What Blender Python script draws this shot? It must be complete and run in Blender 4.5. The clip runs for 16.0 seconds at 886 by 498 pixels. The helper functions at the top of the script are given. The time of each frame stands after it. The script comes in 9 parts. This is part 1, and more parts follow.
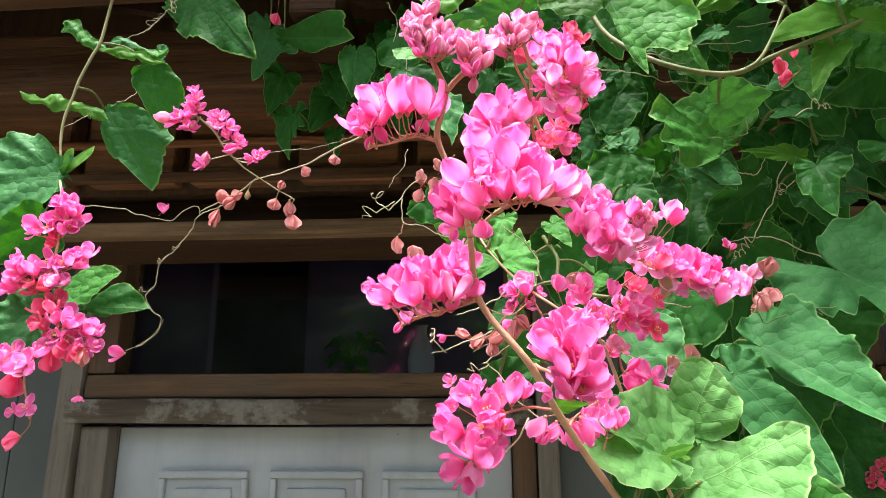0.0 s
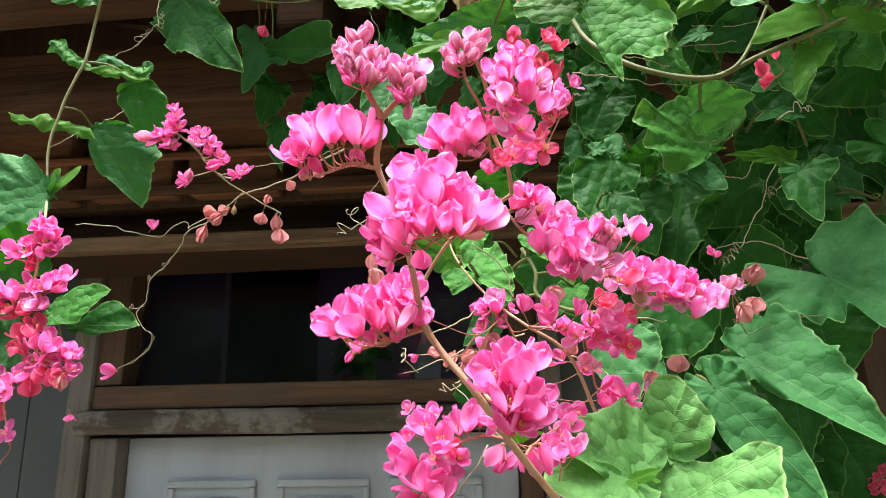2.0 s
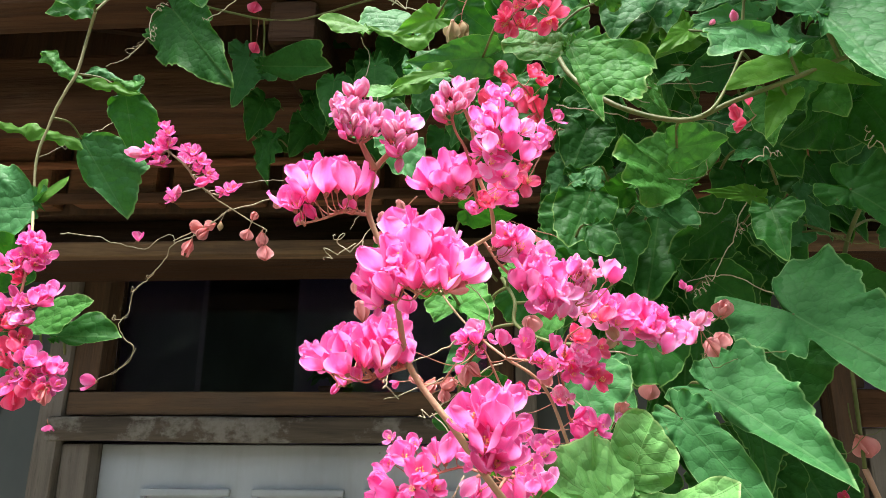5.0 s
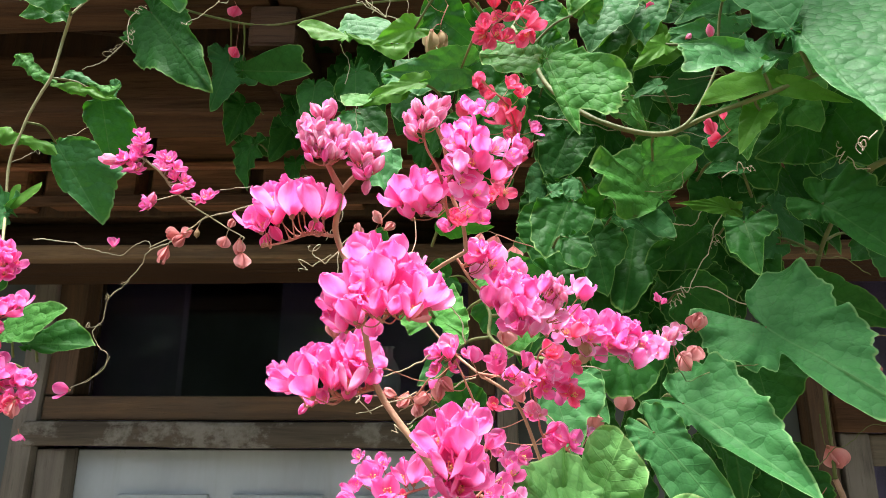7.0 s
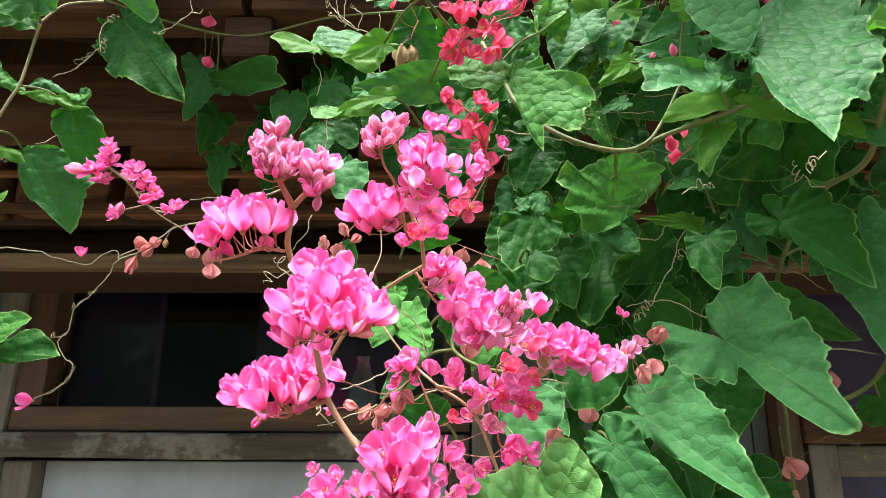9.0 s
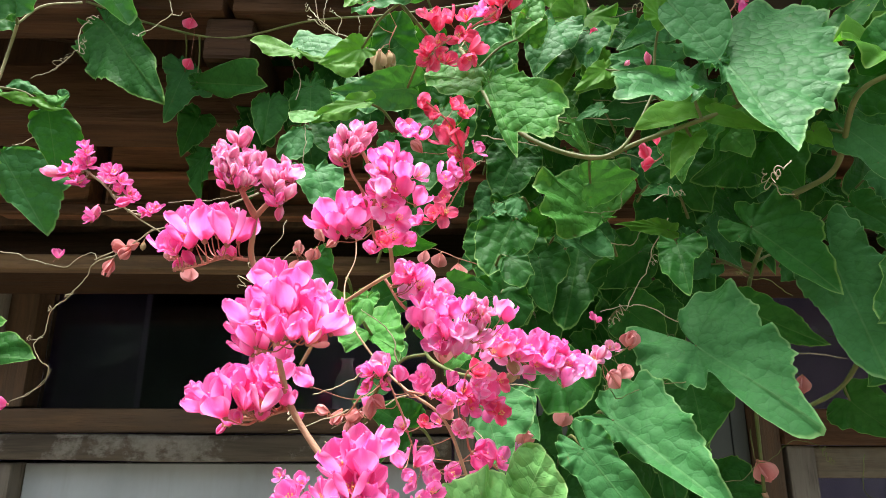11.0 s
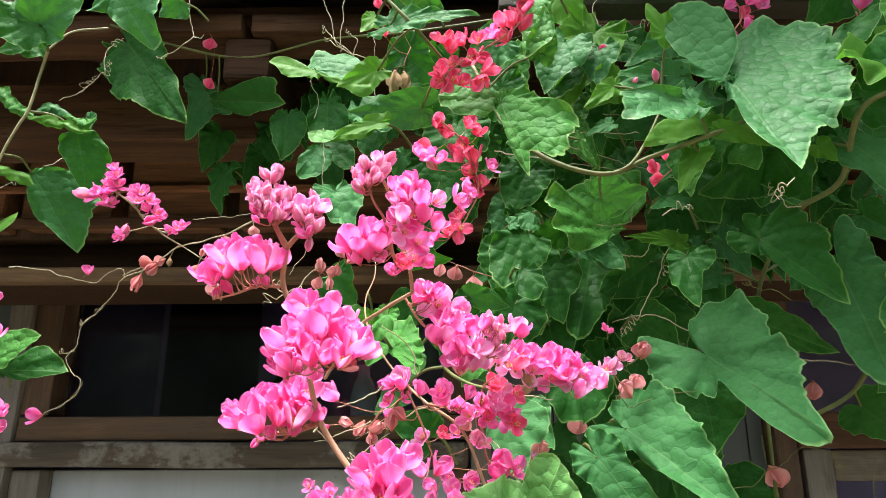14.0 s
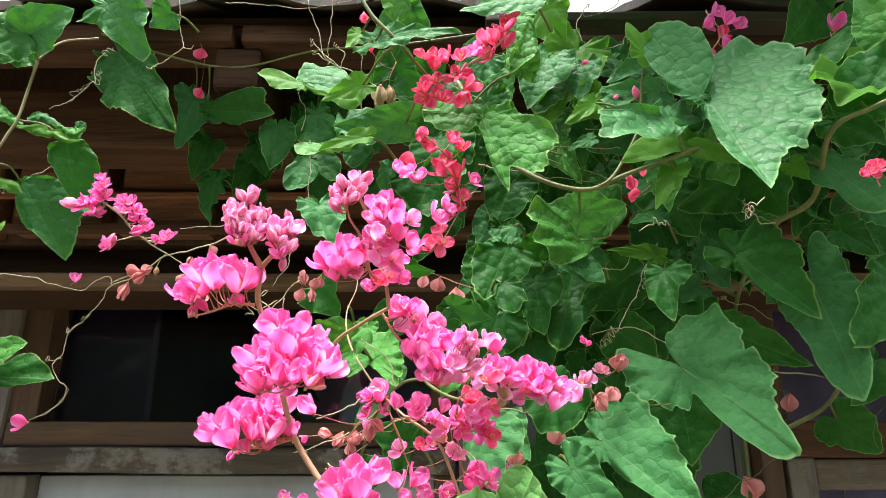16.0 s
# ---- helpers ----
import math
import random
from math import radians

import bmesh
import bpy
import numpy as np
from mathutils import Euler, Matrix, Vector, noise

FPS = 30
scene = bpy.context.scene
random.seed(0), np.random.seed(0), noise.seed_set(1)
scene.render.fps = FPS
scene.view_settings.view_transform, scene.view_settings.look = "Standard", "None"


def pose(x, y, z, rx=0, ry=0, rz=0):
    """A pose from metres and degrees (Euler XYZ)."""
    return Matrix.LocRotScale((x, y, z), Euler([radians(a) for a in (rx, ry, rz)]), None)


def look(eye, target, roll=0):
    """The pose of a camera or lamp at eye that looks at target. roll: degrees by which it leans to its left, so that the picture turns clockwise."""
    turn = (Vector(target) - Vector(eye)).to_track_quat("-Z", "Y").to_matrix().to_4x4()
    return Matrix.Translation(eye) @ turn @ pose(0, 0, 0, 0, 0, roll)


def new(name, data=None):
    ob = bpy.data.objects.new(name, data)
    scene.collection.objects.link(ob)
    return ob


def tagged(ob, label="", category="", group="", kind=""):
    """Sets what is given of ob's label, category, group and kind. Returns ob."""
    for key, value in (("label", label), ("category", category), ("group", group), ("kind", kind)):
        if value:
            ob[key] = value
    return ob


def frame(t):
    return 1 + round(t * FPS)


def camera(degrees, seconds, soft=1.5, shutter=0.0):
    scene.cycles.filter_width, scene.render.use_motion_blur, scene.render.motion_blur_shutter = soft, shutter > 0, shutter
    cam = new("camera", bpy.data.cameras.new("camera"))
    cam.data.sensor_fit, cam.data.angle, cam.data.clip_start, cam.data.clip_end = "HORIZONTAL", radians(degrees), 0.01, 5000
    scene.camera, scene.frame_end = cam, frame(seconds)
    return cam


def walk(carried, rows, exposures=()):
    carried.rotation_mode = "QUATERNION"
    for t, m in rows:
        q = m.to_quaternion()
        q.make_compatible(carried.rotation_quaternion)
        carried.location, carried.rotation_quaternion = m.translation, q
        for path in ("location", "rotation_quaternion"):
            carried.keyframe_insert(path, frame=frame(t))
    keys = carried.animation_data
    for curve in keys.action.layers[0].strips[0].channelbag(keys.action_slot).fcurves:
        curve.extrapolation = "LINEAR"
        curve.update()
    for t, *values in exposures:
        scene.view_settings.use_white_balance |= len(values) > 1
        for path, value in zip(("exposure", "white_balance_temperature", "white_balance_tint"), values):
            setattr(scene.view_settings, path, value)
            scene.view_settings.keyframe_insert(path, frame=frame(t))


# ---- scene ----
cam = camera(68.93, 16.0, soft=0.6)
PATH = [
    (0, (0.11308, 0.11595, 1.98821), (-0.00957, 2.05154, 2.47652), -0.21),
    (0.5, (0.11628, 0.12172, 1.99278), (-0.00680, 2.05309, 2.49744), -0.96),
    (1, (0.13249, 0.12413, 1.99879), (0.02277, 2.05500, 2.50842), -1.57),
    (1.5, (0.13570, 0.12490, 2.00106), (-0.02208, 2.05549, 2.49900), -1.43),
    (2, (0.13689, 0.12066, 1.99860), (-0.03155, 2.05299, 2.48615), -1.25),
    (2.5, (0.13659, 0.11827, 1.99582), (-0.02835, 2.05566, 2.46412), -1.10),
    (3, (0.12959, 0.12170, 1.99323), (-0.01978, 2.05979, 2.46385), -0.47),
    (3.5, (0.12842, 0.11518, 1.99712), (-0.02407, 2.05252, 2.46985), 0.04),
    (4, (0.13191, 0.11019, 2.00039), (-0.01018, 2.04615, 2.48193), 0.08),
    (4.5, (0.13510, 0.10600, 2.00399), (0.01018, 2.03587, 2.51388), 0.08),
    (7, (0.14289, 0.10380, 2.01481), (0.07899, 2.03583, 2.52782), 0.13),
    (7.5, (0.14563, 0.10681, 2.01314), (0.09220, 2.03800, 2.53046), -0.06),
    (8, (0.14370, 0.10605, 2.01646), (0.10338, 2.03614, 2.53907), -0.09),
    (8.5, (0.14708, 0.10428, 2.01619), (0.11613, 2.03214, 2.54761), -0.06),
    (9, (0.15390, 0.09965, 2.01594), (0.14598, 2.02485, 2.55774), 0.14),
    (11.5, (0.16350, 0.09341, 2.01897), (0.19061, 2.01775, 2.56321), 0.10),
    (12, (0.16309, 0.08883, 2.01987), (0.17538, 2.01178, 2.56951), -0.03),
    (12.5, (0.16570, 0.08209, 2.02116), (0.17603, 2.00131, 2.58373), -0.09),
    (13, (0.16542, 0.07520, 2.02231), (0.16375, 1.99540, 2.58164), -0.10),
    (13.5, (0.16446, 0.07534, 2.02258), (0.15692, 1.99711, 2.57644), -0.28),
    (14, (0.16172, 0.07746, 2.02196), (0.14609, 1.99951, 2.57465), -0.26),
    (14.5, (0.15678, 0.07718, 2.02004), (0.12433, 1.99980, 2.57002), -0.05),
    (15, (0.16109, 0.07614, 2.02300), (0.14960, 1.99603, 2.58325), -0.15),
    (15.5, (0.16851, 0.07151, 2.02552), (0.17052, 1.98950, 2.59238), -0.08),
    (16, (0.17111, 0.06804, 2.02563), (0.17276, 1.98626, 2.59172), 0.05),
]
walk(cam, [(t, look(eye, target, roll)) for t, eye, target, roll in PATH], exposures=[(0, 1.66), (0.5, 1.64), (1.0, 1.58), (1.5, 1.48), (2.0, 1.48), (2.5, 1.52), (4.0, 1.53), (7.0, 1.57), (16.0, 1.60)])
SKY, SUN = 0.15, 3.5
# ---- light ----
world = bpy.data.worlds.new("overcast_sky")
scene.world = world
world.use_nodes = True
wn = world.node_tree
sky = wn.nodes.new("ShaderNodeTexSky")
sky.sky_type = "NISHITA"
sky.sun_disc = False
sky.sun_elevation = radians(81)
sky.sun_rotation = radians(222)
sky.air_density, sky.dust_density, sky.ozone_density = 1.0, 4.0, 1.0
soft = wn.nodes.new("ShaderNodeHueSaturation")
soft.inputs["Saturation"].default_value = 0.24
wn.links.new(sky.outputs[0], soft.inputs["Color"])
wn.links.new(soft.outputs[0], wn.nodes["Background"].inputs["Color"])
wn.nodes["Background"].inputs["Strength"].default_value = SKY
sun = new("sun", bpy.data.lights.new("sun", "SUN"))
sun.data.energy, sun.data.angle, sun.data.color = SUN, radians(32), (1.0, 0.97, 0.92)
sun.matrix_world = look((-0.8, -0.9, 7.6), (0, 0, 0))


# ---- materials ----
class Nodes:
    """A small wrapper to write node materials in few lines."""

    def __init__(self, name):
        self.mat = bpy.data.materials.new(name)
        self.mat.use_nodes = True
        self.t = self.mat.node_tree
        self.bsdf = self.t.nodes["Principled BSDF"]
        self.out = self.t.nodes["Material Output"]

    def n(self, kind, **sets):
        node = self.t.nodes.new(kind)
        for key, value in sets.items():
            if key == "op":
                node.operation = value
            elif key == "feature":
                node.feature = value
            elif key == "blend":
                node.data_type, node.blend_type = "RGBA", value
        return node

    def put(self, value, socket):
        if isinstance(value, bpy.types.NodeSocket):
            self.t.links.new(value, socket)
        else:
            socket.default_value = value

    def math(self, op, a, b=0.0, c=0.0):
        node = self.n("ShaderNodeMath", op=op)
        for i, v in enumerate((a, b, c)):
            self.put(v, node.inputs[i])
        return node.outputs[0]

    def mix(self, fac, a, b, blend="MIX"):
        node = self.n("ShaderNodeMix", blend=blend)
        self.put(fac, node.inputs[0])
        self.put((*a, 1) if isinstance(a, tuple) else a, node.inputs[6])
        self.put((*b, 1) if isinstance(b, tuple) else b, node.inputs[7])
        return node.outputs[2]

    def ramp(self, fac, lo, hi, a=0.0, b=1.0):
        node = self.n("ShaderNodeMapRange")
        node.interpolation_type = "SMOOTHSTEP"
        for i, v in enumerate((fac, lo, hi, a, b)):
            self.put(v, node.inputs[i])
        return node.outputs[0]

    def coords(self, which="Object", scale=(1, 1, 1)):
        m = self.n("ShaderNodeMapping")
        m.inputs["Scale"].default_value = scale
        self.t.links.new(self.n("ShaderNodeTexCoord").outputs[which], m.inputs["Vector"])
        return m.outputs[0]

    def noise(self, vec, scale, detail=4.0, rough=0.55, warp=0.0):
        node = self.n("ShaderNodeTexNoise")
        self.put(vec, node.inputs["Vector"])
        for key, v in (("Scale", scale), ("Detail", detail), ("Roughness", rough), ("Distortion", warp)):
            node.inputs[key].default_value = v
        return node.outputs["Fac"]

    def bump(self, height, strength, distance):
        node = self.n("ShaderNodeBump")
        node.inputs["Strength"].default_value, node.inputs["Distance"].default_value = strength, distance
        self.put(height, node.inputs["Height"])
        self.put(node.outputs[0], self.bsdf.inputs["Normal"])
        return node.outputs[0]

    def set(self, **values):
        for key, v in values.items():
            self.put((*v, 1) if isinstance(v, tuple) and len(v) == 3 else v, self.bsdf.inputs[key.replace("_", " ").title().replace("Ior", "IOR")])
        return self.mat

    def thin(self, colour, share, normal=None):
        """Mixes in light that shines through a thin blade."""
        tr = self.n("ShaderNodeBsdfTranslucent")
        self.put((*colour, 1) if isinstance(colour, tuple) else colour, tr.inputs["Color"])
        if normal:
            self.put(normal, tr.inputs["Normal"])
        m = self.n("ShaderNodeMixShader")
        m.inputs[0].default_value = share
        self.put(self.bsdf.outputs[0], m.inputs[1])
        self.put(tr.outputs[0], m.inputs[2])
        self.put(m.outputs[0], self.out.inputs["Surface"])

    def random(self):
        return self.n("ShaderNodeObjectInfo").outputs["Random"]


def leaf_material(name, deep, pale, vein, through_colour, share, rough, quilt, gloss=1.22):
    k = Nodes(name)
    uv = k.n("ShaderNodeSeparateXYZ")
    k.put(k.coords("UV"), uv.inputs[0])
    across = k.math("MULTIPLY", k.math("ABSOLUTE", k.math("SUBTRACT", uv.outputs[0], 0.5)), 2.0)
    along = uv.outputs[1]
    margin = k.n("ShaderNodeUVMap")
    margin.uv_map = "Rim"
    rim = k.n("ShaderNodeSeparateXYZ")
    k.put(margin.outputs[0], rim.inputs[0])
    # ribs run out and forward from the midrib, and fan out over the basal lobes
    wobble = k.math("MULTIPLY", k.math("SUBTRACT", k.noise(k.coords("Object"), 60.0, 3.0), 0.5), 0.10)
    ahead = k.math("ADD", k.math("SUBTRACT", along, k.math("MULTIPLY", across, 0.62)), wobble)
    fan = k.math("MULTIPLY", k.math("SUBTRACT", k.math("ARCTAN2", across, along), 1.016), 1.9)
    front = k.math("GREATER_THAN", ahead, 0.0)
    phase = k.math("MULTIPLY_ADD", front, k.math("SUBTRACT", k.math("MULTIPLY", ahead, 6.5), fan), fan)
    saw = k.math("SUBTRACT", 0.5, k.math("ABSOLUTE", k.math("SUBTRACT", k.math("FRACT", phase), 0.5)))
    rib = k.math("MULTIPLY", k.ramp(saw, 0.0, 0.065, 1.0, 0.0), k.ramp(rim.outputs[0], 1.0, 0.7, 0.25, 1.0))
    mid = k.math("MULTIPLY", k.ramp(across, 0.003, 0.010, 1.0, 0.0), k.math("GREATER_THAN", along, 0.0))
    stir = k.n("ShaderNodeTexNoise")
    k.put(k.coords("Object"), stir.inputs["Vector"])
    stir.inputs["Scale"].default_value, stir.inputs["Detail"].default_value = 110.0, 3.0
    bent = k.n("ShaderNodeVectorMath", op="MULTIPLY_ADD")
    k.put(stir.outputs["Color"], bent.inputs[0])
    bent.inputs[1].default_value = (0.006, 0.006, 0.006)
    k.put(k.coords("Object"), bent.inputs[2])
    cell = k.n("ShaderNodeTexVoronoi", feature="DISTANCE_TO_EDGE")
    k.put(bent.outputs[0], cell.inputs["Vector"])
    cell.inputs["Scale"].default_value = 112.0
    net = k.ramp(cell.outputs["Distance"], 0.0, 0.10, 1.0, 0.0)
    veins = k.math("MAXIMUM", mid, k.math("MAXIMUM", k.math("MULTIPLY", rib, 0.75), k.math("MULTIPLY", net, 0.35)))
    blotch = k.noise(k.coords("Object"), 45.0, 5.0, 0.6)
    fine = k.noise(k.coords("Object"), 420.0, 3.0)
    tone = k.mix(k.ramp(blotch, 0.3, 0.72), deep, pale)
    tone = k.mix(k.math("MULTIPLY", k.random(), 0.5), tone, pale)
    tone = k.mix(k.math("MULTIPLY", k.ramp(fine, 0.4, 0.8), 0.25), tone, deep)
    edge = k.ramp(rim.outputs[0], 0.962, 0.992)
    tone = k.mix(k.math("MULTIPLY", net, 0.06 + 0.20 * quilt), tone, tuple(c * 0.6 for c in deep))
    tone = k.mix(k.math("MULTIPLY", rib, 0.10), tone, tuple(c * 0.7 for c in deep))
    tone = k.mix(k.math("MULTIPLY", mid, 0.15), tone, vein)
    tone = k.mix(k.math("MULTIPLY", edge, 0.6), tone, vein)
    spots = k.ramp(k.noise(k.coords("Object"), 150.0, 2.0), 0.73, 0.76)
    tone = k.mix(k.math("MULTIPLY", spots, 0.5), tone, (0.12, 0.10, 0.03))
    dome = k.n("ShaderNodeTexVoronoi")
    k.put(bent.outputs[0], dome.inputs["Vector"])
    dome.inputs["Scale"].default_value = 135.0
    dome.inputs["Randomness"].default_value = 0.85
    height = k.math("SUBTRACT", k.math("ADD", k.math("MULTIPLY", k.math("POWER", dome.outputs["Distance"], 2.0), -1.1), k.math("MULTIPLY", k.noise(k.coords("Object"), 60.0, 1.0), 0.3)), k.math("MULTIPLY", k.math("MAXIMUM", mid, k.math("MULTIPLY", rib, 0.5)), 0.12))
    normal = k.bump(height, 0.12 + 0.5 * quilt, 0.0034)
    mat = k.set(base_color=tone, roughness=k.ramp(fine, 0.2, 0.8, rough - 0.08, rough + 0.12), ior=gloss)
    k.thin(k.mix(k.math("MULTIPLY", veins, 0.4), through_colour, deep), share, normal)
    return mat


def petal_material(name, body, rim, share, rough=0.62, root=None):
    k = Nodes(name)
    uv = k.n("ShaderNodeSeparateXYZ")
    k.put(k.coords("UV"), uv.inputs[0])
    across = k.math("ABSOLUTE", k.math("SUBTRACT", uv.outputs[0], 0.5))
    lines = k.noise(k.coords("UV", (26.0, 2.0, 1.0)), 1.0, 3.0)
    fine = k.noise(k.coords("Object"), 500.0, 2.0)
    tone = k.mix(k.ramp(across, 0.12, 0.5), body, rim)
    tone = k.mix(k.ramp(uv.outputs[1], 0.42, 0.0, 0.0, 0.7), tone, root or (body[0], body[1] * 0.8, body[2] * 0.7))
    pale = k.ramp(k.noise(k.coords("UV", (3.0, 2.0, 1.0)), 1.6, 3.0), 0.45, 0.7)
    tone = k.mix(k.math("MULTIPLY", pale, 0.25), tone, rim)
    tone = k.mix(k.math("MULTIPLY", k.ramp(lines, 0.5, 0.7), 0.16), tone, tuple(c * 0.62 for c in body))
    tone = k.mix(k.math("MULTIPLY", k.random(), 0.22), tone, rim)
    normal = k.bump(k.math("ADD", lines, k.math("MULTIPLY", fine, 0.3)), 0.25, 0.0006)
    mat = k.set(base_color=tone, roughness=rough, ior=1.22)
    k.thin(tone, share, normal)
    return mat


def stem_material(name, a, b):
    k = Nodes(name)
    long = k.noise(k.coords("Object"), 90.0, 4.0)
    fine = k.noise(k.coords("Object"), 900.0, 3.0)
    tone = k.mix(k.ramp(long, 0.35, 0.65), a, b)
    k.bump(fine, 0.4, 0.0006)
    return k.set(base_color=k.mix(k.math("MULTIPLY", fine, 0.3), tone, tuple(c * 0.5 for c in a)), roughness=0.62)


def wood_material(name, dark, light, grey, worn, axis=0):
    k = Nodes(name)
    stretch = [22.0, 22.0, 22.0]
    stretch[axis] = 1.6
    grain = k.noise(k.coords("Object", tuple(stretch)), 3.2, 7.0, 0.62, 0.6)
    fine = k.noise(k.coords("Object", tuple(s * 3 for s in stretch)), 4.0, 4.0, 0.6)
    stain = k.noise(k.coords("Object"), 5.0, 5.0, 0.6)
    tone = k.mix(k.ramp(grain, 0.3, 0.7), dark, light)
    tone = k.mix(k.math("MULTIPLY", k.ramp(stain, 0.62 - worn * 0.3, 0.8), 0.75), tone, grey)
    tone = k.mix(k.math("MULTIPLY", k.ramp(fine, 0.55, 0.75), 0.5), tone, tuple(c * 0.35 for c in dark))
    k.bump(k.math("ADD", grain, k.math("MULTIPLY", fine, 0.6)), 0.5, 0.004)
    return k.set(base_color=tone, roughness=k.ramp(grain, 0.2, 0.8, 0.62, 0.85))


def paint_material(name, colour, under, chips):
    k = Nodes(name)
    stain = k.noise(k.coords("Object", (1.0, 1.0, 0.5)), 6.0, 6.0, 0.6)
    streak = k.noise(k.coords("Object", (14.0, 14.0, 1.2)), 2.0, 5.0, 0.6)
    chip = k.noise(k.coords("Object"), 26.0, 6.0, 0.65, 0.4)
    tone = k.mix(k.math("MULTIPLY", k.ramp(stain, 0.35, 0.75), 0.6), colour, tuple(c * 0.6 for c in colour))
    tone = k.mix(k.math("MULTIPLY", k.ramp(streak, 0.5, 0.8), 0.3), tone, under)
    bare = k.ramp(chip, 0.72 - chips, 0.75 - chips)
    tone = k.mix(bare, tone, under)
    k.bump(k.math("ADD", k.math("MULTIPLY", bare, -0.6), k.math("MULTIPLY", streak, 0.4)), 0.4, 0.002)
    return k.set(base_color=tone, roughness=0.6)


def flaking_material(name, dark, light, lime):
    """Old wood with scabs of limewash and plaster left on it."""
    k = Nodes(name)
    grain = k.noise(k.coords("Object", (1.5, 22.0, 22.0)), 3.2, 7.0, 0.62, 0.6)
    scab = k.noise(k.coords("Object", (0.7, 1.0, 1.0)), 24.0, 7.0, 0.68, 0.15)
    broad = k.noise(k.coords("Object"), 5.0, 4.0)
    tone = k.mix(k.ramp(grain, 0.3, 0.7), dark, light)
    left = k.ramp(k.math("ADD", k.math("MULTIPLY", scab, 0.6), k.math("MULTIPLY", broad, 0.4)), 0.50, 0.58)
    fine = k.noise(k.coords("Object"), 90.0, 4.0, 0.6)
    tone = k.mix(k.math("MULTIPLY", left, k.ramp(fine, 0.3, 0.65, 0.45, 0.9)), tone, lime)
    k.bump(k.math("ADD", k.math("MULTIPLY", left, 0.6), k.math("MULTIPLY", grain, 0.6)), 0.5, 0.004)
    return k.set(base_color=tone, roughness=0.85)


def ground_material(name, a, b):
    k = Nodes(name)
    big = k.noise(k.coords("Object"), 1.2, 6.0)
    fine = k.noise(k.coords("Object"), 60.0, 5.0)
    k.bump(fine, 0.6, 0.01)
    return k.set(base_color=k.mix(k.ramp(k.math("ADD", k.math("MULTIPLY", big, 0.6), k.math("MULTIPLY", fine, 0.4)), 0.35, 0.65), a, b), roughness=0.95)


LEAF = {
    "green": leaf_material("mature_leaf", (0.013, 0.082, 0.012), (0.030, 0.140, 0.024), (0.24, 0.44, 0.11), (0.07, 0.32, 0.012), 0.18, 0.50, 0.45),
    "blue": leaf_material("waxy_leaf", (0.030, 0.135, 0.036), (0.054, 0.195, 0.060), (0.24, 0.44, 0.16), (0.08, 0.32, 0.02), 0.18, 0.54, 0.58),
    "quilted": leaf_material("quilted_leaf", (0.030, 0.135, 0.036), (0.054, 0.195, 0.060), (0.24, 0.44, 0.16), (0.08, 0.32, 0.02), 0.18, 0.52, 0.85, 1.32),
    "light": leaf_material("young_leaf", (0.038, 0.170, 0.028), (0.075, 0.252, 0.046), (0.32, 0.50, 0.17), (0.15, 0.42, 0.03), 0.24, 0.54, 1.0),
    # brighter copy of the young leaf, with direct sun put into its colours
    "pale": leaf_material("sun_toned_leaf", (0.085, 0.250, 0.060), (0.165, 0.375, 0.120), (0.42, 0.58, 0.24), (0.19, 0.50, 0.07), 0.28, 0.55, 0.95),
    "lime": leaf_material("thin_leaf", (0.058, 0.190, 0.021), (0.100, 0.262, 0.032), (0.28, 0.46, 0.10), (0.13, 0.42, 0.025), 0.36, 0.50, 0.15),
}
PETAL = {
    "pink": petal_material("pink_tepal", (0.955, 0.15, 0.50), (0.965, 0.35, 0.70), 0.62),
    "lilac": petal_material("lilac_pink_tepal", (0.95, 0.26, 0.62), (0.97, 0.58, 0.86), 0.58),
    "coral": petal_material("coral_tepal", (0.91, 0.085, 0.23), (0.93, 0.24, 0.40), 0.48),
    "salmon": petal_material("faded_tepal", (0.66, 0.24, 0.24), (0.78, 0.38, 0.38), 0.34, 0.72),
    "bud": petal_material("bud_tepal", (0.92, 0.26, 0.50), (0.96, 0.56, 0.74), 0.46, 0.62, (0.52, 0.075, 0.075)),
    "straw": petal_material("dry_tepal", (0.42, 0.30, 0.17), (0.52, 0.40, 0.24), 0.2, 0.75),
}
STAMEN = Nodes("stamen").set(base_color=(0.85, 0.62, 0.20), roughness=0.6)
STEM = stem_material("pink_brown_stem", (0.42, 0.23, 0.14), (0.50, 0.32, 0.18))
RACHIS = stem_material("rosy_rachis", (0.40, 0.145, 0.10), (0.50, 0.24, 0.15))
GREENSTEM = stem_material("olive_stem", (0.095, 0.13, 0.026), (0.155, 0.165, 0.048))
VINESTEM = stem_material("pale_olive_stem", (0.25, 0.26, 0.11), (0.36, 0.33, 0.17))
TENDRIL = stem_material("pale_tendril", (0.36, 0.34, 0.20), (0.44, 0.37, 0.24))
WOOD = wood_material("weathered_teak", (0.056, 0.029, 0.016), (0.112, 0.060, 0.032), (0.12, 0.085, 0.06), 0.35)
WOODV = wood_material("weathered_teak_upright", (0.060, 0.034, 0.017), (0.120, 0.068, 0.034), (0.12, 0.098, 0.072), 0.35, 2)
DARKWOOD = wood_material("old_dark_timber", (0.016, 0.009, 0.005), (0.028, 0.016, 0.009), (0.03, 0.02, 0.013), 0.2, 1)
DARKWOOD.node_tree.nodes["Principled BSDF"].inputs["IOR"].default_value = 1.15
# darkened in its colour to carry the shade under the ledge and eave
SHADEWOOD = wood_material("shade_toned_wood", (0.030, 0.016, 0.009), (0.062, 0.034, 0.018), (0.05, 0.033, 0.020), 0.3)
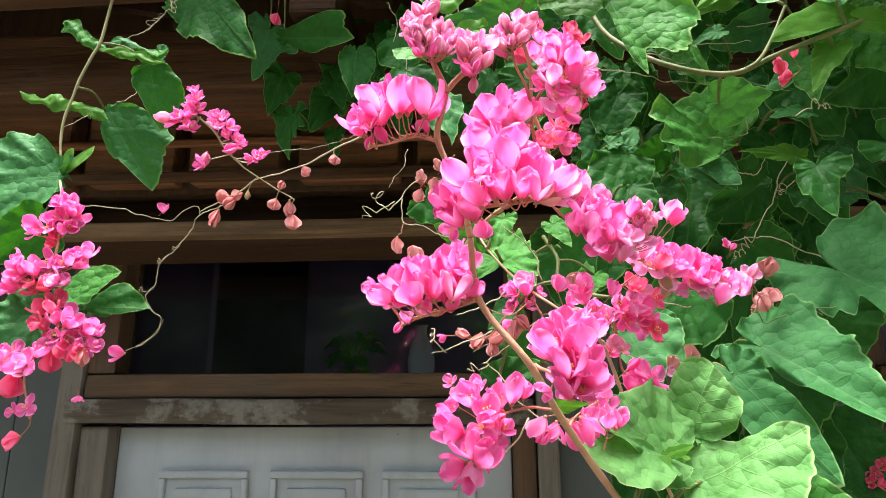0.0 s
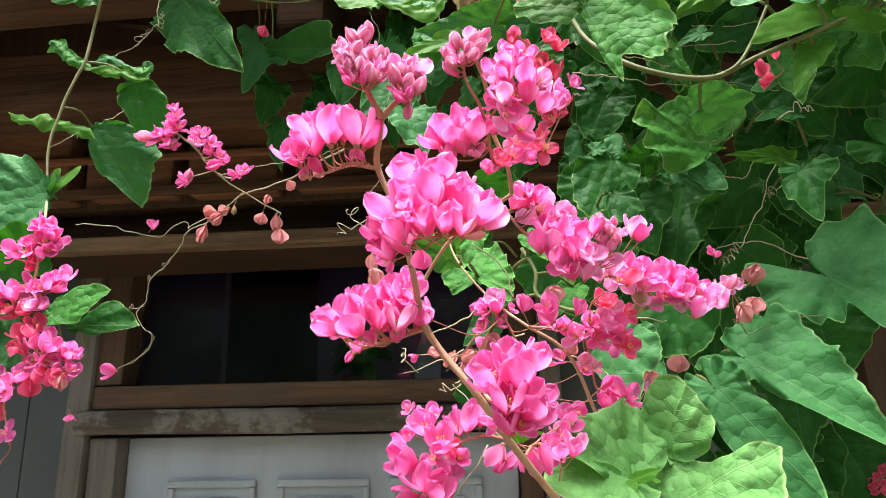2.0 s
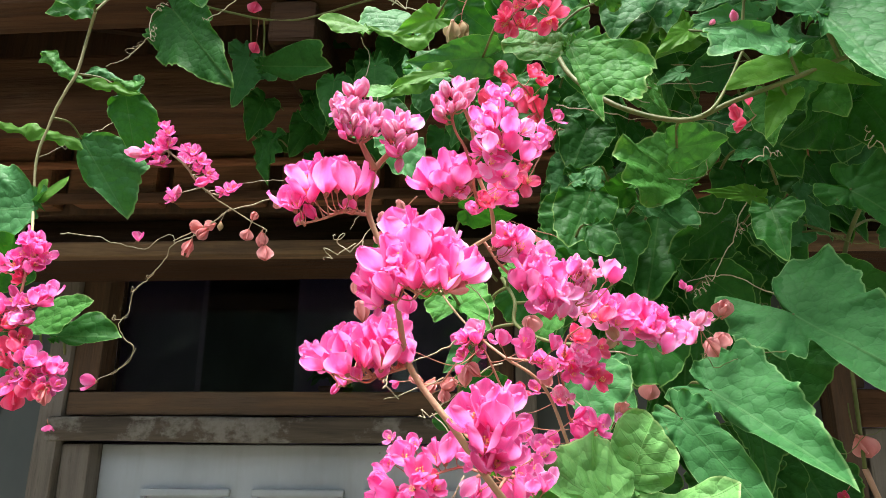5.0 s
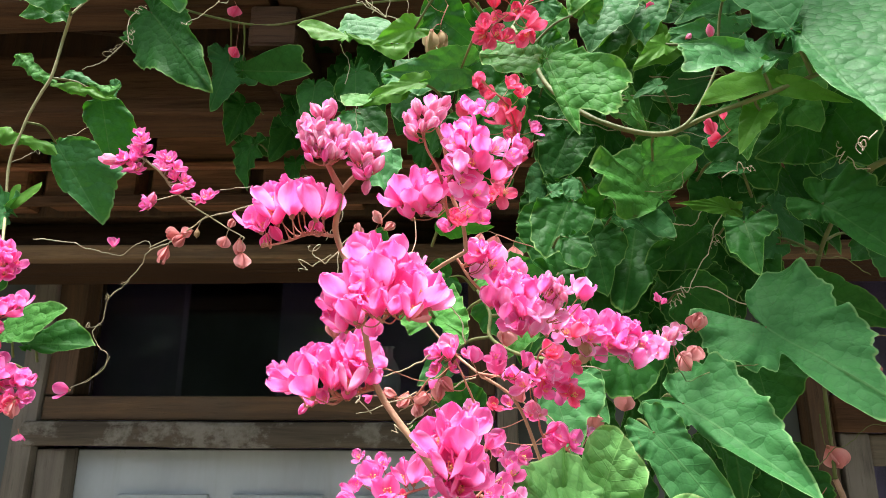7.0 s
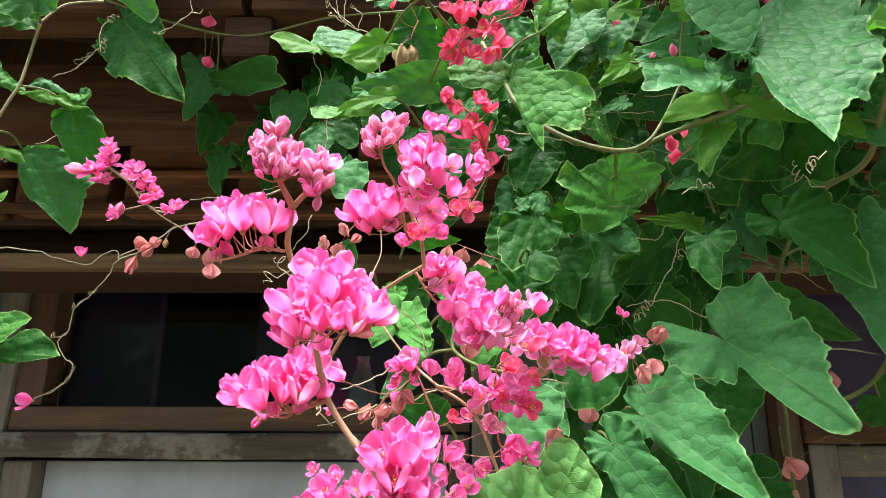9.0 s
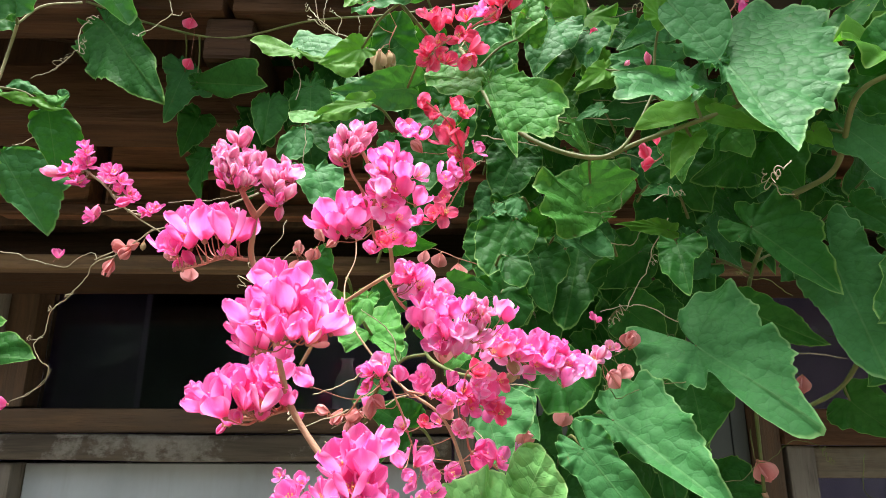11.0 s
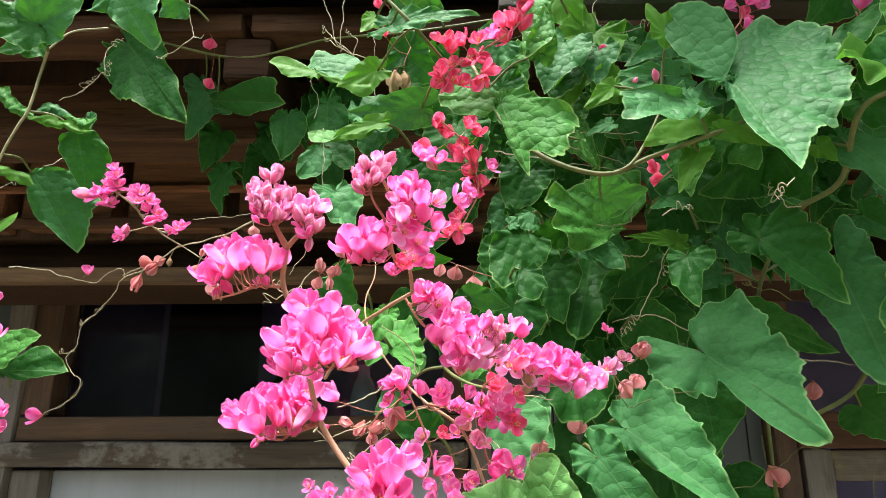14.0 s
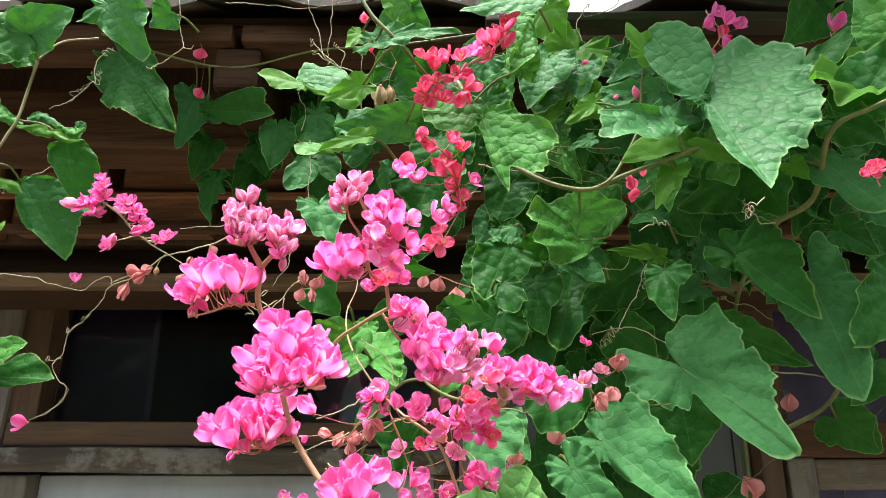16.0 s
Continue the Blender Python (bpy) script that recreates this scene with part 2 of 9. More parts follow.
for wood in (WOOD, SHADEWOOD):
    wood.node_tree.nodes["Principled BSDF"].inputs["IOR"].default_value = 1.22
SILLWOOD = wood_material("orange_brown_sill", (0.075, 0.044, 0.022), (0.155, 0.092, 0.046), (0.10, 0.07, 0.045), 0.5)
REDWOOD = wood_material("reddish_board", (0.13, 0.05, 0.022), (0.30, 0.12, 0.05), (0.22, 0.13, 0.08), 0.2)
# stain patches on bare wood, toned darker to stand for the vine's shade
LEDGE = wood_material("bare_shade_toned_ledge_wood", (0.10, 0.058, 0.026), (0.23, 0.145, 0.070), (0.055, 0.035, 0.02), 0.9)
PANELWOOD = wood_material("reddish_panel", (0.13, 0.058, 0.026), (0.29, 0.135, 0.062), (0.10, 0.06, 0.038), 0.55)
GREYWOOD = wood_material("greyed_wood", (0.085, 0.068, 0.045), (0.17, 0.142, 0.098), (0.30, 0.29, 0.25), 0.5)
GREYWOODV = wood_material("greyed_wood_upright", (0.11, 0.098, 0.08), (0.18, 0.162, 0.135), (0.23, 0.215, 0.19), 0.6, 2)
FLAKING = flaking_material("limewashed_lintel", (0.050, 0.040, 0.028), (0.105, 0.086, 0.062), (0.23, 0.222, 0.195))
DOORPAINT = paint_material("grey_blue_door_paint", (0.43, 0.49, 0.53), (0.25, 0.255, 0.24), 0.04)
WALLPAINT = paint_material("slate_wall_paint", (0.085, 0.105, 0.105), (0.16, 0.15, 0.14), 0.02)
# the unlit room's gloom is put into these two plaster colours
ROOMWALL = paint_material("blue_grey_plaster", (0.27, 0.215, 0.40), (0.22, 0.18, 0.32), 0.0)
DARKROOM = paint_material("shade_toned_room_plaster", (0.13, 0.10, 0.165), (0.10, 0.09, 0.11), 0.0)
TILE = paint_material("clay_roof_tile", (0.075, 0.05, 0.036), (0.035, 0.04, 0.022), 0.2)
MOSS = paint_material("mossy_plank", (0.05, 0.04, 0.028), (0.03, 0.045, 0.015), 0.2)
SOIL = ground_material("packed_earth", (0.13, 0.115, 0.085), (0.20, 0.175, 0.13))
HEDGE = ground_material("garden_green", (0.026, 0.042, 0.028), (0.045, 0.068, 0.042))
GLASS = Nodes("window_glass").set(base_color=(0.9, 0.95, 0.97), roughness=0.04, transmission_weight=1.0, ior=1.45)


# ---- mesh tools ----
def mesh_object(name, bm, material, parent=None, label=""):
    data = bpy.data.meshes.new(name)
    bm.to_mesh(data)
    bm.free()
    for m in material if isinstance(material, (list, tuple)) else [material]:
        data.materials.append(m)
    ob = new(name, data)
    if parent is not None:
        ob.parent = parent
    if label:
        ob["label"] = label
    return ob


def part(name, bm, material, parent, label=""):
    return mesh_object(name, bm, material, parent, label)


def block(x0, x1, y0, y1, z0, z1, bevel=0.003, bm=None, warp=0.0, seed=0):
    """A bevelled beam or board, slightly out of true."""
    own = bmesh.new()
    bmesh.ops.create_cube(own, size=1.0)
    for v in own.verts:
        v.co = Vector((x0 + (v.co.x + 0.5) * (x1 - x0), y0 + (v.co.y + 0.5) * (y1 - y0), z0 + (v.co.z + 0.5) * (z1 - z0)))
    if warp:
        long = max((x1 - x0, 0), (z1 - z0, 2))[1]
        edges = [e for e in own.edges if abs((e.verts[0].co - e.verts[1].co)[long]) > 1e-6]
        bmesh.ops.subdivide_edges(own, edges=edges, cuts=10, use_grid_fill=True)
    if bevel:
        sharp = [e for e in own.edges if len(e.link_faces) == 2 and e.calc_face_angle() > 0.8]
        bmesh.ops.bevel(own, geom=sharp, offset=bevel, segments=2, affect="EDGES", profile=0.6)
    if warp:
        for v in own.verts:
            v.co += warp * noise.noise_vector(v.co * 3.0 + Vector((seed, 0, 0)))
    if bm is None:
        return own
    data = bpy.data.meshes.new("joined")
    own.to_mesh(data)
    own.free()
    bm.from_mesh(data)
    bpy.data.meshes.remove(data)
    return bm


def curve_points(points, per=8):
    """Points of a smooth line through the given ones."""
    p = [Vector(q) for q in points]
    if len(p) < 3:
        return [p[0].lerp(p[1], i / per) for i in range(per + 1)]
    p = [2 * p[0] - p[1], *p, 2 * p[-1] - p[-2]]
    made = []
    for a, b, c, d in zip(p, p[1:], p[2:], p[3:]):
        for i in range(per):
            t = i / per
            made.append(0.5 * (2 * b + (c - a) * t + (2 * a - 5 * b + 4 * c - d) * t * t + (3 * b - a - 3 * c + d) * t ** 3))
    return made + [p[-2]]


def tube(bm, line, r0, r1, sides=8, knots=0.0, seed=0):
    """A tapered tube along a line, with swollen knots."""
    rings, last = [], None
    count = len(line)
    side = None
    for i, p in enumerate(line):
        d = (line[min(i + 1, count - 1)] - line[max(i - 1, 0)]).normalized()
        side = d.orthogonal().normalized() if side is None else (side - d * side.dot(d)).normalized()
        up = d.cross(side)
        r = r0 + (r1 - r0) * i / max(count - 1, 1)
        if knots:
            r *= 1 + knots * noise.noise(p * 90 + Vector((seed, seed, 0)))
        rings.append([bm.verts.new(p + r * (math.cos(a) * side + math.sin(a) * up)) for a in (2 * math.pi * j / sides for j in range(sides))])
    for a, b in zip(rings, rings[1:]):
        for j in range(sides):
            bm.faces.new((a[j], a[(j + 1) % sides], b[(j + 1) % sides], b[j])).smooth = True
    bm.faces.new(rings[0][::-1])
    bm.faces.new(rings[-1])


# ---- plant tools ----
BEARINGS = [radians(a) for a in (0, 10, 24, 42, 65, 90, 118, 142, 163, 180)]
HEART = (0.83, 0.67, 0.585, 0.525, 0.48, 0.45, 0.38, 0.25)


def outline(side, bearing):
    """The margin's distance from the stalk at a bearing from the tip, by a smooth line through the shares at the set bearings."""
    r = (1.0, *side, 0.03)
    i = max(j for j in range(9) if BEARINGS[j] <= bearing + 1e-9)
    t = (bearing - BEARINGS[i]) / (BEARINGS[i + 1] - BEARINGS[i])
    slope = lambda j: 0.0 if j == 9 else ((r[1] - r[0]) * 0.9 / (BEARINGS[1] - BEARINGS[0]) if j == 0 else (r[j + 1] - r[j - 1]) / (BEARINGS[j + 1] - BEARINGS[j - 1]))
    h = BEARINGS[i + 1] - BEARINGS[i]
    a, b, m, n = r[i], r[i + 1], slope(i) * h, slope(i + 1) * h
    return max(0.02, (2 * t ** 3 - 3 * t * t + 1) * a + (t ** 3 - 2 * t * t + t) * m + (3 * t * t - 2 * t ** 3) * b + (t ** 3 - t * t) * n)


def blade(bm, length, width, fold=10.0, bend=0.15, wave=0.06, seed=0, rings=12, spokes=84, lobe=0.2, left=1.0, right=1.0, sinus=0.0, pucker=0.012):
    """A heart-shaped blade with a crinkled, scalloped margin, from the stalk's end at the origin along +y, its face to +z.
    left and right: a share of the width, or the margin's radii from near the tip back to the lobe, as shares of the length.
    sinus: degrees by which the notch at the stalk leans to the right."""
    rnd = random.Random(seed)
    ph = [rnd.uniform(0, 6.28) for _ in range(6)]
    layer = bm.loops.layers.uv.get("UVMap") or bm.loops.layers.uv.new("UVMap")
    rim = bm.loops.layers.uv.get("Rim") or bm.loops.layers.uv.new("Rim")
    lift = math.tan(radians(fold))
    free = not isinstance(left, tuple)
    skew = rnd.uniform(-0.08, 0.08) if free else 0.0
    lobes = lobe if isinstance(lobe, tuple) else (lobe * rnd.uniform(0.7, 1.3), lobe * rnd.uniform(0.7, 1.3))
    sides = [HEART, HEART]
    spread = [1.0, 1.0]
    for i, given in enumerate((left, right)):
        if isinstance(given, tuple):
            sides[i] = given
        else:
            sides[i] = tuple(r * rnd.uniform(0.94, 1.06) for r in HEART)
            spread[i] = given * width / (0.98 * length)
    crisp = min(1.0, 0.35 + length / 0.12)
    teeth = max(7, round(length * 1.5 / 0.0075))
    where, grid = {}, []
    for i in range(rings + 1):
        rho = (i / rings) ** 0.9
        row = []
        for j in range(spokes + 1):
            s = 2 * j / spokes - 1
            a = math.pi * abs(s) * (0.42 + 0.58 * abs(s))
            side = 1 if s > 0 else -1
            r = outline(sides[s > 0], a)
            edge = 1 + 0.075 * noise.noise(Vector((a * 3.2, side * 5 + seed % 97, 0.3))) + 0.050 * noise.noise(Vector((a * 10, side * 7 + seed % 89, 1.3)))
            edge += 0.034 * (abs(math.sin(math.pi * teeth * abs(s) + ph[5] + 0.8 * math.sin(5 * a + ph[0]))) - 0.5) * (1 if 0.02 < abs(s) < 0.97 else 0.3)
            r *= 1 + (edge - 1) * crisp * rho ** 3 * min(1.0, a / 0.3)
            turned = a * (1 - side * sinus / 180)
            x, y = rho * r * math.sin(turned) * side * spread[s > 0], rho * r * math.cos(turned)
            if free and y < 0:
                y *= lobes[s > 0] / 0.27
            ax = abs(x)
            # pillows between the ribs
            phi = y - 0.62 * ax
            phase = phi * 6.5 if phi > 0 else (math.atan2(ax, y) - 1.016) * 1.9
            pillow = abs(math.sin(math.pi * phase)) ** 0.6 - 0.5
            z = ax * lift * (1 - 0.4 * max(0.0, y)) - bend * y * abs(y) - 0.35 * bend * ax * ax
            w = wave * width / length
            z += w * rho ** 3 * (0.75 * math.sin(6.5 * a + ph[2] + side * ph[3]) + 0.55 * math.sin(13 * a + ph[1]) + 0.9 * noise.noise(Vector((a * 4.5, side * 3.0 + seed % 41, 7.0))))
            z += crisp * 0.022 * rho ** 9 * (math.sin(teeth * 0.9 * a + ph[4]) + noise.noise(Vector((a * 9, side * 2.0, seed % 37))))
            z += 0.8 * w * noise.noise(Vector((x * 2.6, y * 2.6, seed % 53)))
            z += pucker * pillow * min(1.0, ax * 9) * (1 - 0.6 * rho) * (0.75 if phi > 0 else 0.12)
            z += pucker * 1.3 * noise.noise(Vector((x * 9, y * 9, seed % 31)))
            vert = bm.verts.new(Vector((x + skew * max(0.0, y) ** 2, y, z)) * length)
            where[vert] = ((0.5 + 0.5 * x, y), (rho, abs(s)))
            row.append(vert)
        grid.append(row)
    for i in range(rings):
        for j in range(spokes):
            quad = (grid[i][j], grid[i + 1][j], grid[i + 1][j + 1], grid[i][j + 1])
            f = bm.faces.new(quad)
            f.smooth = True
            for lp in f.loops:
                lp[layer].uv, lp[rim].uv = where[lp.vert]


def facing(base, tip, normal):
    """The frame of a blade: origin at base, +y to the tip, +z along the normal."""
    b, y = Vector(base), (Vector(tip) - Vector(base))
    y.normalize()
    z = Vector(normal)
    z = (z - y * z.dot(y)).normalized()
    x = y.cross(z)
    m = Matrix((x, y, z)).transposed().to_4x4()
    m.translation = b
    return m


class Vine:
    """One plant: an empty at its foot that holds stems, leaves, racemes and tendrils."""

    def __init__(self, name, label, foot):
        self.root = tagged(new(name), label, "climbing plant", "coral vine growth")
        self.root.location = foot
        self.foot = Vector(foot)
        self.line = []
        self.count = 0

    def place(self, ob):
        ob.parent = self.root
        ob.matrix_parent_inverse = Matrix.Translation(-self.foot)
        return ob

    def stem(self, r0, r1, *points, material=None, name="stem", label=""):
        line = curve_points(points, 10)
        bm = bmesh.new()
        tube(bm, line, r0, r1, 9, 0.16, len(self.line))
        self.line += line
        return self.place(part(name, bm, material or STEM, None, label))

    def tendril(self, r, *points, coil=0.0, turns=3, material=None):
        line = [p + 0.0022 * noise.noise_vector(p * 70) + 0.0010 * noise.noise_vector(p * 210) for p in curve_points(points, 12)]
        if coil:
            end, d = line[-1], (line[-1] - line[-4]).normalized()
            rnd = random.Random(round(end.x * 9000))
            a = (d.orthogonal().normalized() + 0.6 * Vector((rnd.uniform(-1, 1), rnd.uniform(-1, 1), rnd.uniform(-1, 1)))).normalized()
            b = (d.cross(a) + 0.5 * Vector((rnd.uniform(-1, 1), 0, rnd.uniform(-1, 1)))).normalized()
            drift = (d + 0.8 * a * rnd.uniform(-1, 1)).normalized()
            for i in range(turns * 12):
                w = 2 * math.pi * i / 12
                k = coil * (1 - 0.5 * i / (turns * 12)) * (1 + 0.5 * math.sin(0.37 * i + end.x * 900))
                line.append(end + drift * (coil * rnd.uniform(0.9, 1.1) * 0.11 * i) + k * (math.sin(w) * a + (1 - math.cos(w)) * b))
        bm = bmesh.new()
        tube(bm, line, r, r * 0.55, 6, 0.1)
        return self.place(part("tendril", bm, material or TENDRIL, None))

    def leaf(self, base, tip, normal, width, kind="green", fold=10.0, bend=0.15, wave=0.06, lobe=0.2, stalk=True, left=1.0, right=1.0, sinus=0.0):
        self.count += 1
        m = facing(base, tip, normal)
        length = (Vector(tip) - Vector(base)).length
        fine = length > 0.065 or isinstance(left, tuple)
        bm = bmesh.new()
        blade(bm, length * (1 + 0.35 * bend * bend), width, fold, bend, wave, self.count * 7 + 3, 13 if fine else 8, 144 if fine else 64, lobe, left, right, sinus, 0.008)
        # the bend carries the tip below the frame's axis: turn the blade back onto it
        turn = Matrix.Rotation(math.atan(bend), 4, "X")
        ob = part("leaf", bm, LEAF[kind], None)
        ob.matrix_basis = m @ turn
        self.place(ob)
        if stalk:
            b = Vector(base)
            near = min(self.line, key=lambda q: (q - b).length) if self.line else None
            if near is None or (near - b).length > 0.055:
                near = b + Vector((0.006, 0.035, -0.012)) - 0.018 * (Vector(tip) - b).normalized()
            inner = (m @ turn).inverted()
            mid = b.lerp(near, 0.5) + Vector((0, 0.002, 0.16 * (near - b).length))
            bs = bmesh.new()
            tube(bs, [inner @ q for q in curve_points((b, mid, near), 6)], 0.0009, 0.0012, 6)
            part("leaf_stalk", bs, GREENSTEM, ob)
        return ob

    def curl(self, kind, *stations, roll=0.5):
        """A leaf seen edge-on, rolled to a wavy trough: stations are (x, y, z, half width) along it."""
        self.count += 1
        bm = bmesh.new()
        layer, rim = bm.loops.layers.uv.new("UVMap"), bm.loops.layers.uv.new("Rim")
        line = curve_points([q[:3] for q in stations], 8)
        last = len(line) - 1
        grid, where = [], {}
        for i, q in enumerate(line):
            f = i / last * (len(stations) - 1)
            k = min(int(f), len(stations) - 2)
            g = (f - k) ** 2 * (3 - 2 * (f - k))
            half = stations[k][3] * (1 - g) + stations[k + 1][3] * g
            along = (line[min(i + 1, last)] - line[max(i - 1, 0)]).normalized()
            across = along.cross(Vector((0, 1, 0))).normalized()
            out = across.cross(along).normalized()
            row = []
            for j in range(9):
                v = j / 4 - 1
                ripple = 0.45 * noise.noise(Vector((i * 0.27, 3.0 * (v > 0) + self.count, 0.5))) * abs(v)
                place = q + across * half * (v + ripple) + out * half * (roll * (v * v - 0.9 * max(0.0, v) ** 3) + 0.3 * v + 0.5 * noise.noise(Vector((i * 0.16, v, self.count))))
                vert = bm.verts.new(place)
                where[vert] = ((0.5 + 0.12 * v, i / last), (0.2 + 0.8 * abs(v), i / last))
                row.append(vert)
            grid.append(row)
        for a, b in zip(grid, grid[1:]):
            for j in range(8):
                f = bm.faces.new((a[j], a[j + 1], b[j + 1], b[j]))
                f.smooth = True
                for lp in f.loops:
                    lp[layer].uv, lp[rim].uv = where[lp.vert]
        return self.place(part("leaf", bm, LEAF[kind], None, "curled leaf with a pale edge"))

    def raceme(self, radius, *points, material=None):
        r = Raceme(self, radius, points, material or RACHIS)
        return r


def tepal(bm, layer, matrix, length, width, cup, curl, index, seed):
    """One rounded, cupped tepal from the origin along +z, opening towards +x."""
    rnd = random.Random(seed)
    nu, nv = 10, 8
    ruffle = rnd.uniform(0, 6.28)
    grid, where = [], {}
    for i in range(nu + 1):
        u = 0.4 * i / nu + 0.6 * math.sin(math.pi / 2 * i / nu)
        row = []
        for j in range(nv + 1):
            v = 2 * j / nv - 1
            half = max(0.03, 1 - abs(2 * u - 1) ** 3.0) ** 0.46 if u > 0.5 else (0.22 + 0.78 * (u / 0.5) ** 0.8)
            y = 0.5 * width * half * v
            z = length * (u - 0.07 * v * v * u - 0.02 * max(0.0, 1 - 6 * v * v) * u ** 8)
            x = -cup * width * (1 - v * v) * math.sin(math.pi * u) * 0.9 - curl * length * u ** 3
            x += 0.075 * width * math.sin(4.5 * v + ruffle + 4 * u) * u + 0.04 * width * math.sin(9 * v + 2 * ruffle) * u * u
            vert = bm.verts.new(matrix @ Vector((x, y, z)))
            where[vert] = (0.5 + 0.5 * v, u)
            row.append(vert)
        grid.append(row)
    for i in range(nu):
        for j in range(nv):
            f = bm.faces.new((grid[i][j], grid[i][j + 1], grid[i + 1][j + 1], grid[i + 1][j]))
            f.smooth, f.material_index = True, index
            for lp in f.loops:
                lp[layer].uv = where[lp.vert]


def flower_mesh(kind, seed, tone):
    """A flower of unit height along +z: three broad outer tepals, two inner ones, a tuft of stamens."""
    rnd = random.Random(seed)
    bm = bmesh.new()
    layer = bm.loops.layers.uv.new("UVMap")
    opening, broad, cup, curl = {"cup": (19, 0.82, 0.15, -0.01), "half": (38, 0.84, 0.13, 0.06), "open": (60, 0.86, 0.13, 0.12), "tuft": (46, 0.52, 0.2, 0.1), "bud": (6, 0.60, 0.34, -0.12), "heart": (5, 1.08, 0.09, -0.03)}[kind]
    rings = ((3, 1.0, 0.0), (2, 0.86, 30.0)) if kind != "heart" else ((2, 1.0, 0.0), (1, 0.9, 90.0))
    if kind == "cup":
        rings = ((3, 1.0, 0.0), (1, 0.7, 50.0))
    if kind == "tuft":
        rings = ((5, 1.0, 0.0), (4, 0.8, 30.0))
    turn = rnd.uniform(0, 360)
    for count, size, offset in rings:
        for i in range(count):
            around = turn + offset + 360 / count * i + rnd.uniform(-12, 12)
            lean = opening * rnd.uniform(0.45, 1.45) * (0.75 if size < 1 else 1)
            base = Matrix.Translation((0, 0, 0.04))
            m = base @ Matrix.Rotation(radians(around), 4, "Z") @ Matrix.Rotation(radians(-lean), 4, "Y")
            # the blade's hollow looks at the flower's axis
            tepal(bm, layer, m @ Matrix.Translation((-0.035, 0, 0)), size * rnd.uniform(0.82, 1.06), broad * size * rnd.uniform(0.88, 1.08) * (0.8 if size < 1 else 1), cup * rnd.uniform(0.6, 1.3), curl + (rnd.uniform(-0.06, 0.10) if kind != "bud" else 0.0), 0, seed * 13 + i + count)
    if kind in ("open", "half", "cup", "tuft"):
        for i in range(8):
            a = 2 * math.pi * i / 8
            out = Vector((math.cos(a), math.sin(a), 0))
            tip = out * 0.13 + Vector((0, 0, 0.42 + 0.05 * math.sin(3 * a)))
            start = len(bm.faces)
            tube(bm, [out * 0.05 + Vector((0, 0, 0.06)), out * 0.1 + Vector((0, 0, 0.25)), tip], 0.014, 0.010, 4)
            bmesh.ops.create_icosphere(bm, subdivisions=1, radius=0.032, matrix=Matrix.Translation(tip))
            bm.faces.ensure_lookup_table()
            for f in bm.faces[start:]:
                f.material_index = 1
    start = len(bm.faces)
    bmesh.ops.create_icosphere(bm, subdivisions=2, radius=0.085, matrix=Matrix.Translation((0, 0, 0.03)) @ Matrix.Diagonal((1, 1, 1.3, 1)))
    bm.faces.ensure_lookup_table()
    for f in bm.faces[start:]:
        f.material_index = 2
        f.smooth = True
    data = bpy.data.meshes.new("flower")
    bm.to_mesh(data)
    bm.free()
    for m in (PETAL[tone], STAMEN, RACHIS):
        data.materials.append(m)
    return data


FLOWERS = {}


class Raceme:
    """A flower stalk with its flowers on thin pedicels."""

    def __init__(self, vine, radius, points, material):
        self.vine, self.radius, self.material = vine, radius, material
        self.line = [p + 0.0011 * noise.noise_vector(p * 80) for p in curve_points(points, 10)]
        self.flowers = []

    def flower(self, place, axis, size, kind="cup", tone="pink"):
        self.flowers.append((Vector(place), Vector(axis).normalized(), size * (1.22 if kind == "bud" else 1.0), kind, tone))
        return self

    def done(self, name="flower_raceme", label=""):
        bm = bmesh.new()
        tube(bm, self.line, self.radius * 0.85, self.radius * 0.5, 8, 0.25)
        for place, axis, size, kind, tone in self.flowers:
            root = place - axis * size * 0.5
            near = min(self.line, key=lambda q: (q - root).length)
            gap = (near - root).length
            if gap < 0.06:
                mid = near.lerp(root, 0.55) - axis * gap * 0.18
                tube(bm, curve_points((near, mid, root), 5), self.radius * 0.36, self.radius * 0.26, 5)
                bmesh.ops.create_icosphere(bm, subdivisions=1, radius=self.radius * 0.75, matrix=Matrix.Translation(near + axis * self.radius * 0.6) @ Matrix.Diagonal((1, 1, 1.6, 1)))
        ob = self.vine.place(part(name, bm, self.material, None, label))
        for i, (place, axis, size, kind, tone) in enumerate(self.flowers):
            key = (kind, i % 5, tone)
            if key not in FLOWERS:
                FLOWERS[key] = flower_mesh(kind, i % 5 + 11 * len(kind), tone)
            fl = new({"bud": "flower_bud", "heart": "seed_heart"}.get(kind, "flower"), FLOWERS[key])
            spin = Matrix.Rotation(i * 2.4, 4, "Z")
            fl.matrix_basis = Matrix.Translation(place - axis * size * 0.5) @ axis.to_track_quat("Z", "Y").to_matrix().to_4x4() @ spin @ Matrix.Scale(size, 4)
            fl.parent = ob
            fl.matrix_parent_inverse = Matrix.Identity(4)
        return ob


# ---- the house front ----
WALL = 1.292
LEFT, RIGHT = -2.4, 2.6
ground_bm = bmesh.new()
bmesh.ops.create_grid(ground_bm, x_segments=40, y_segments=40, size=200)
for v in ground_bm.verts:
    near = max(0.0, 1 - v.co.length / 30)
    v.co.z = 0.03 * noise.noise(v.co * 0.3) * (1 - near)
ground = tagged(mesh_object("ground", ground_bm, SOIL), "bare packed earth in front of the wooden house", "ground", kind="structure")
tagged(mesh_object("floor", block(LEFT, RIGHT, 1.31, 4.4, -0.02, 0.02, 0), SOIL), "dim earthen floor inside the house", "floor", kind="structure")

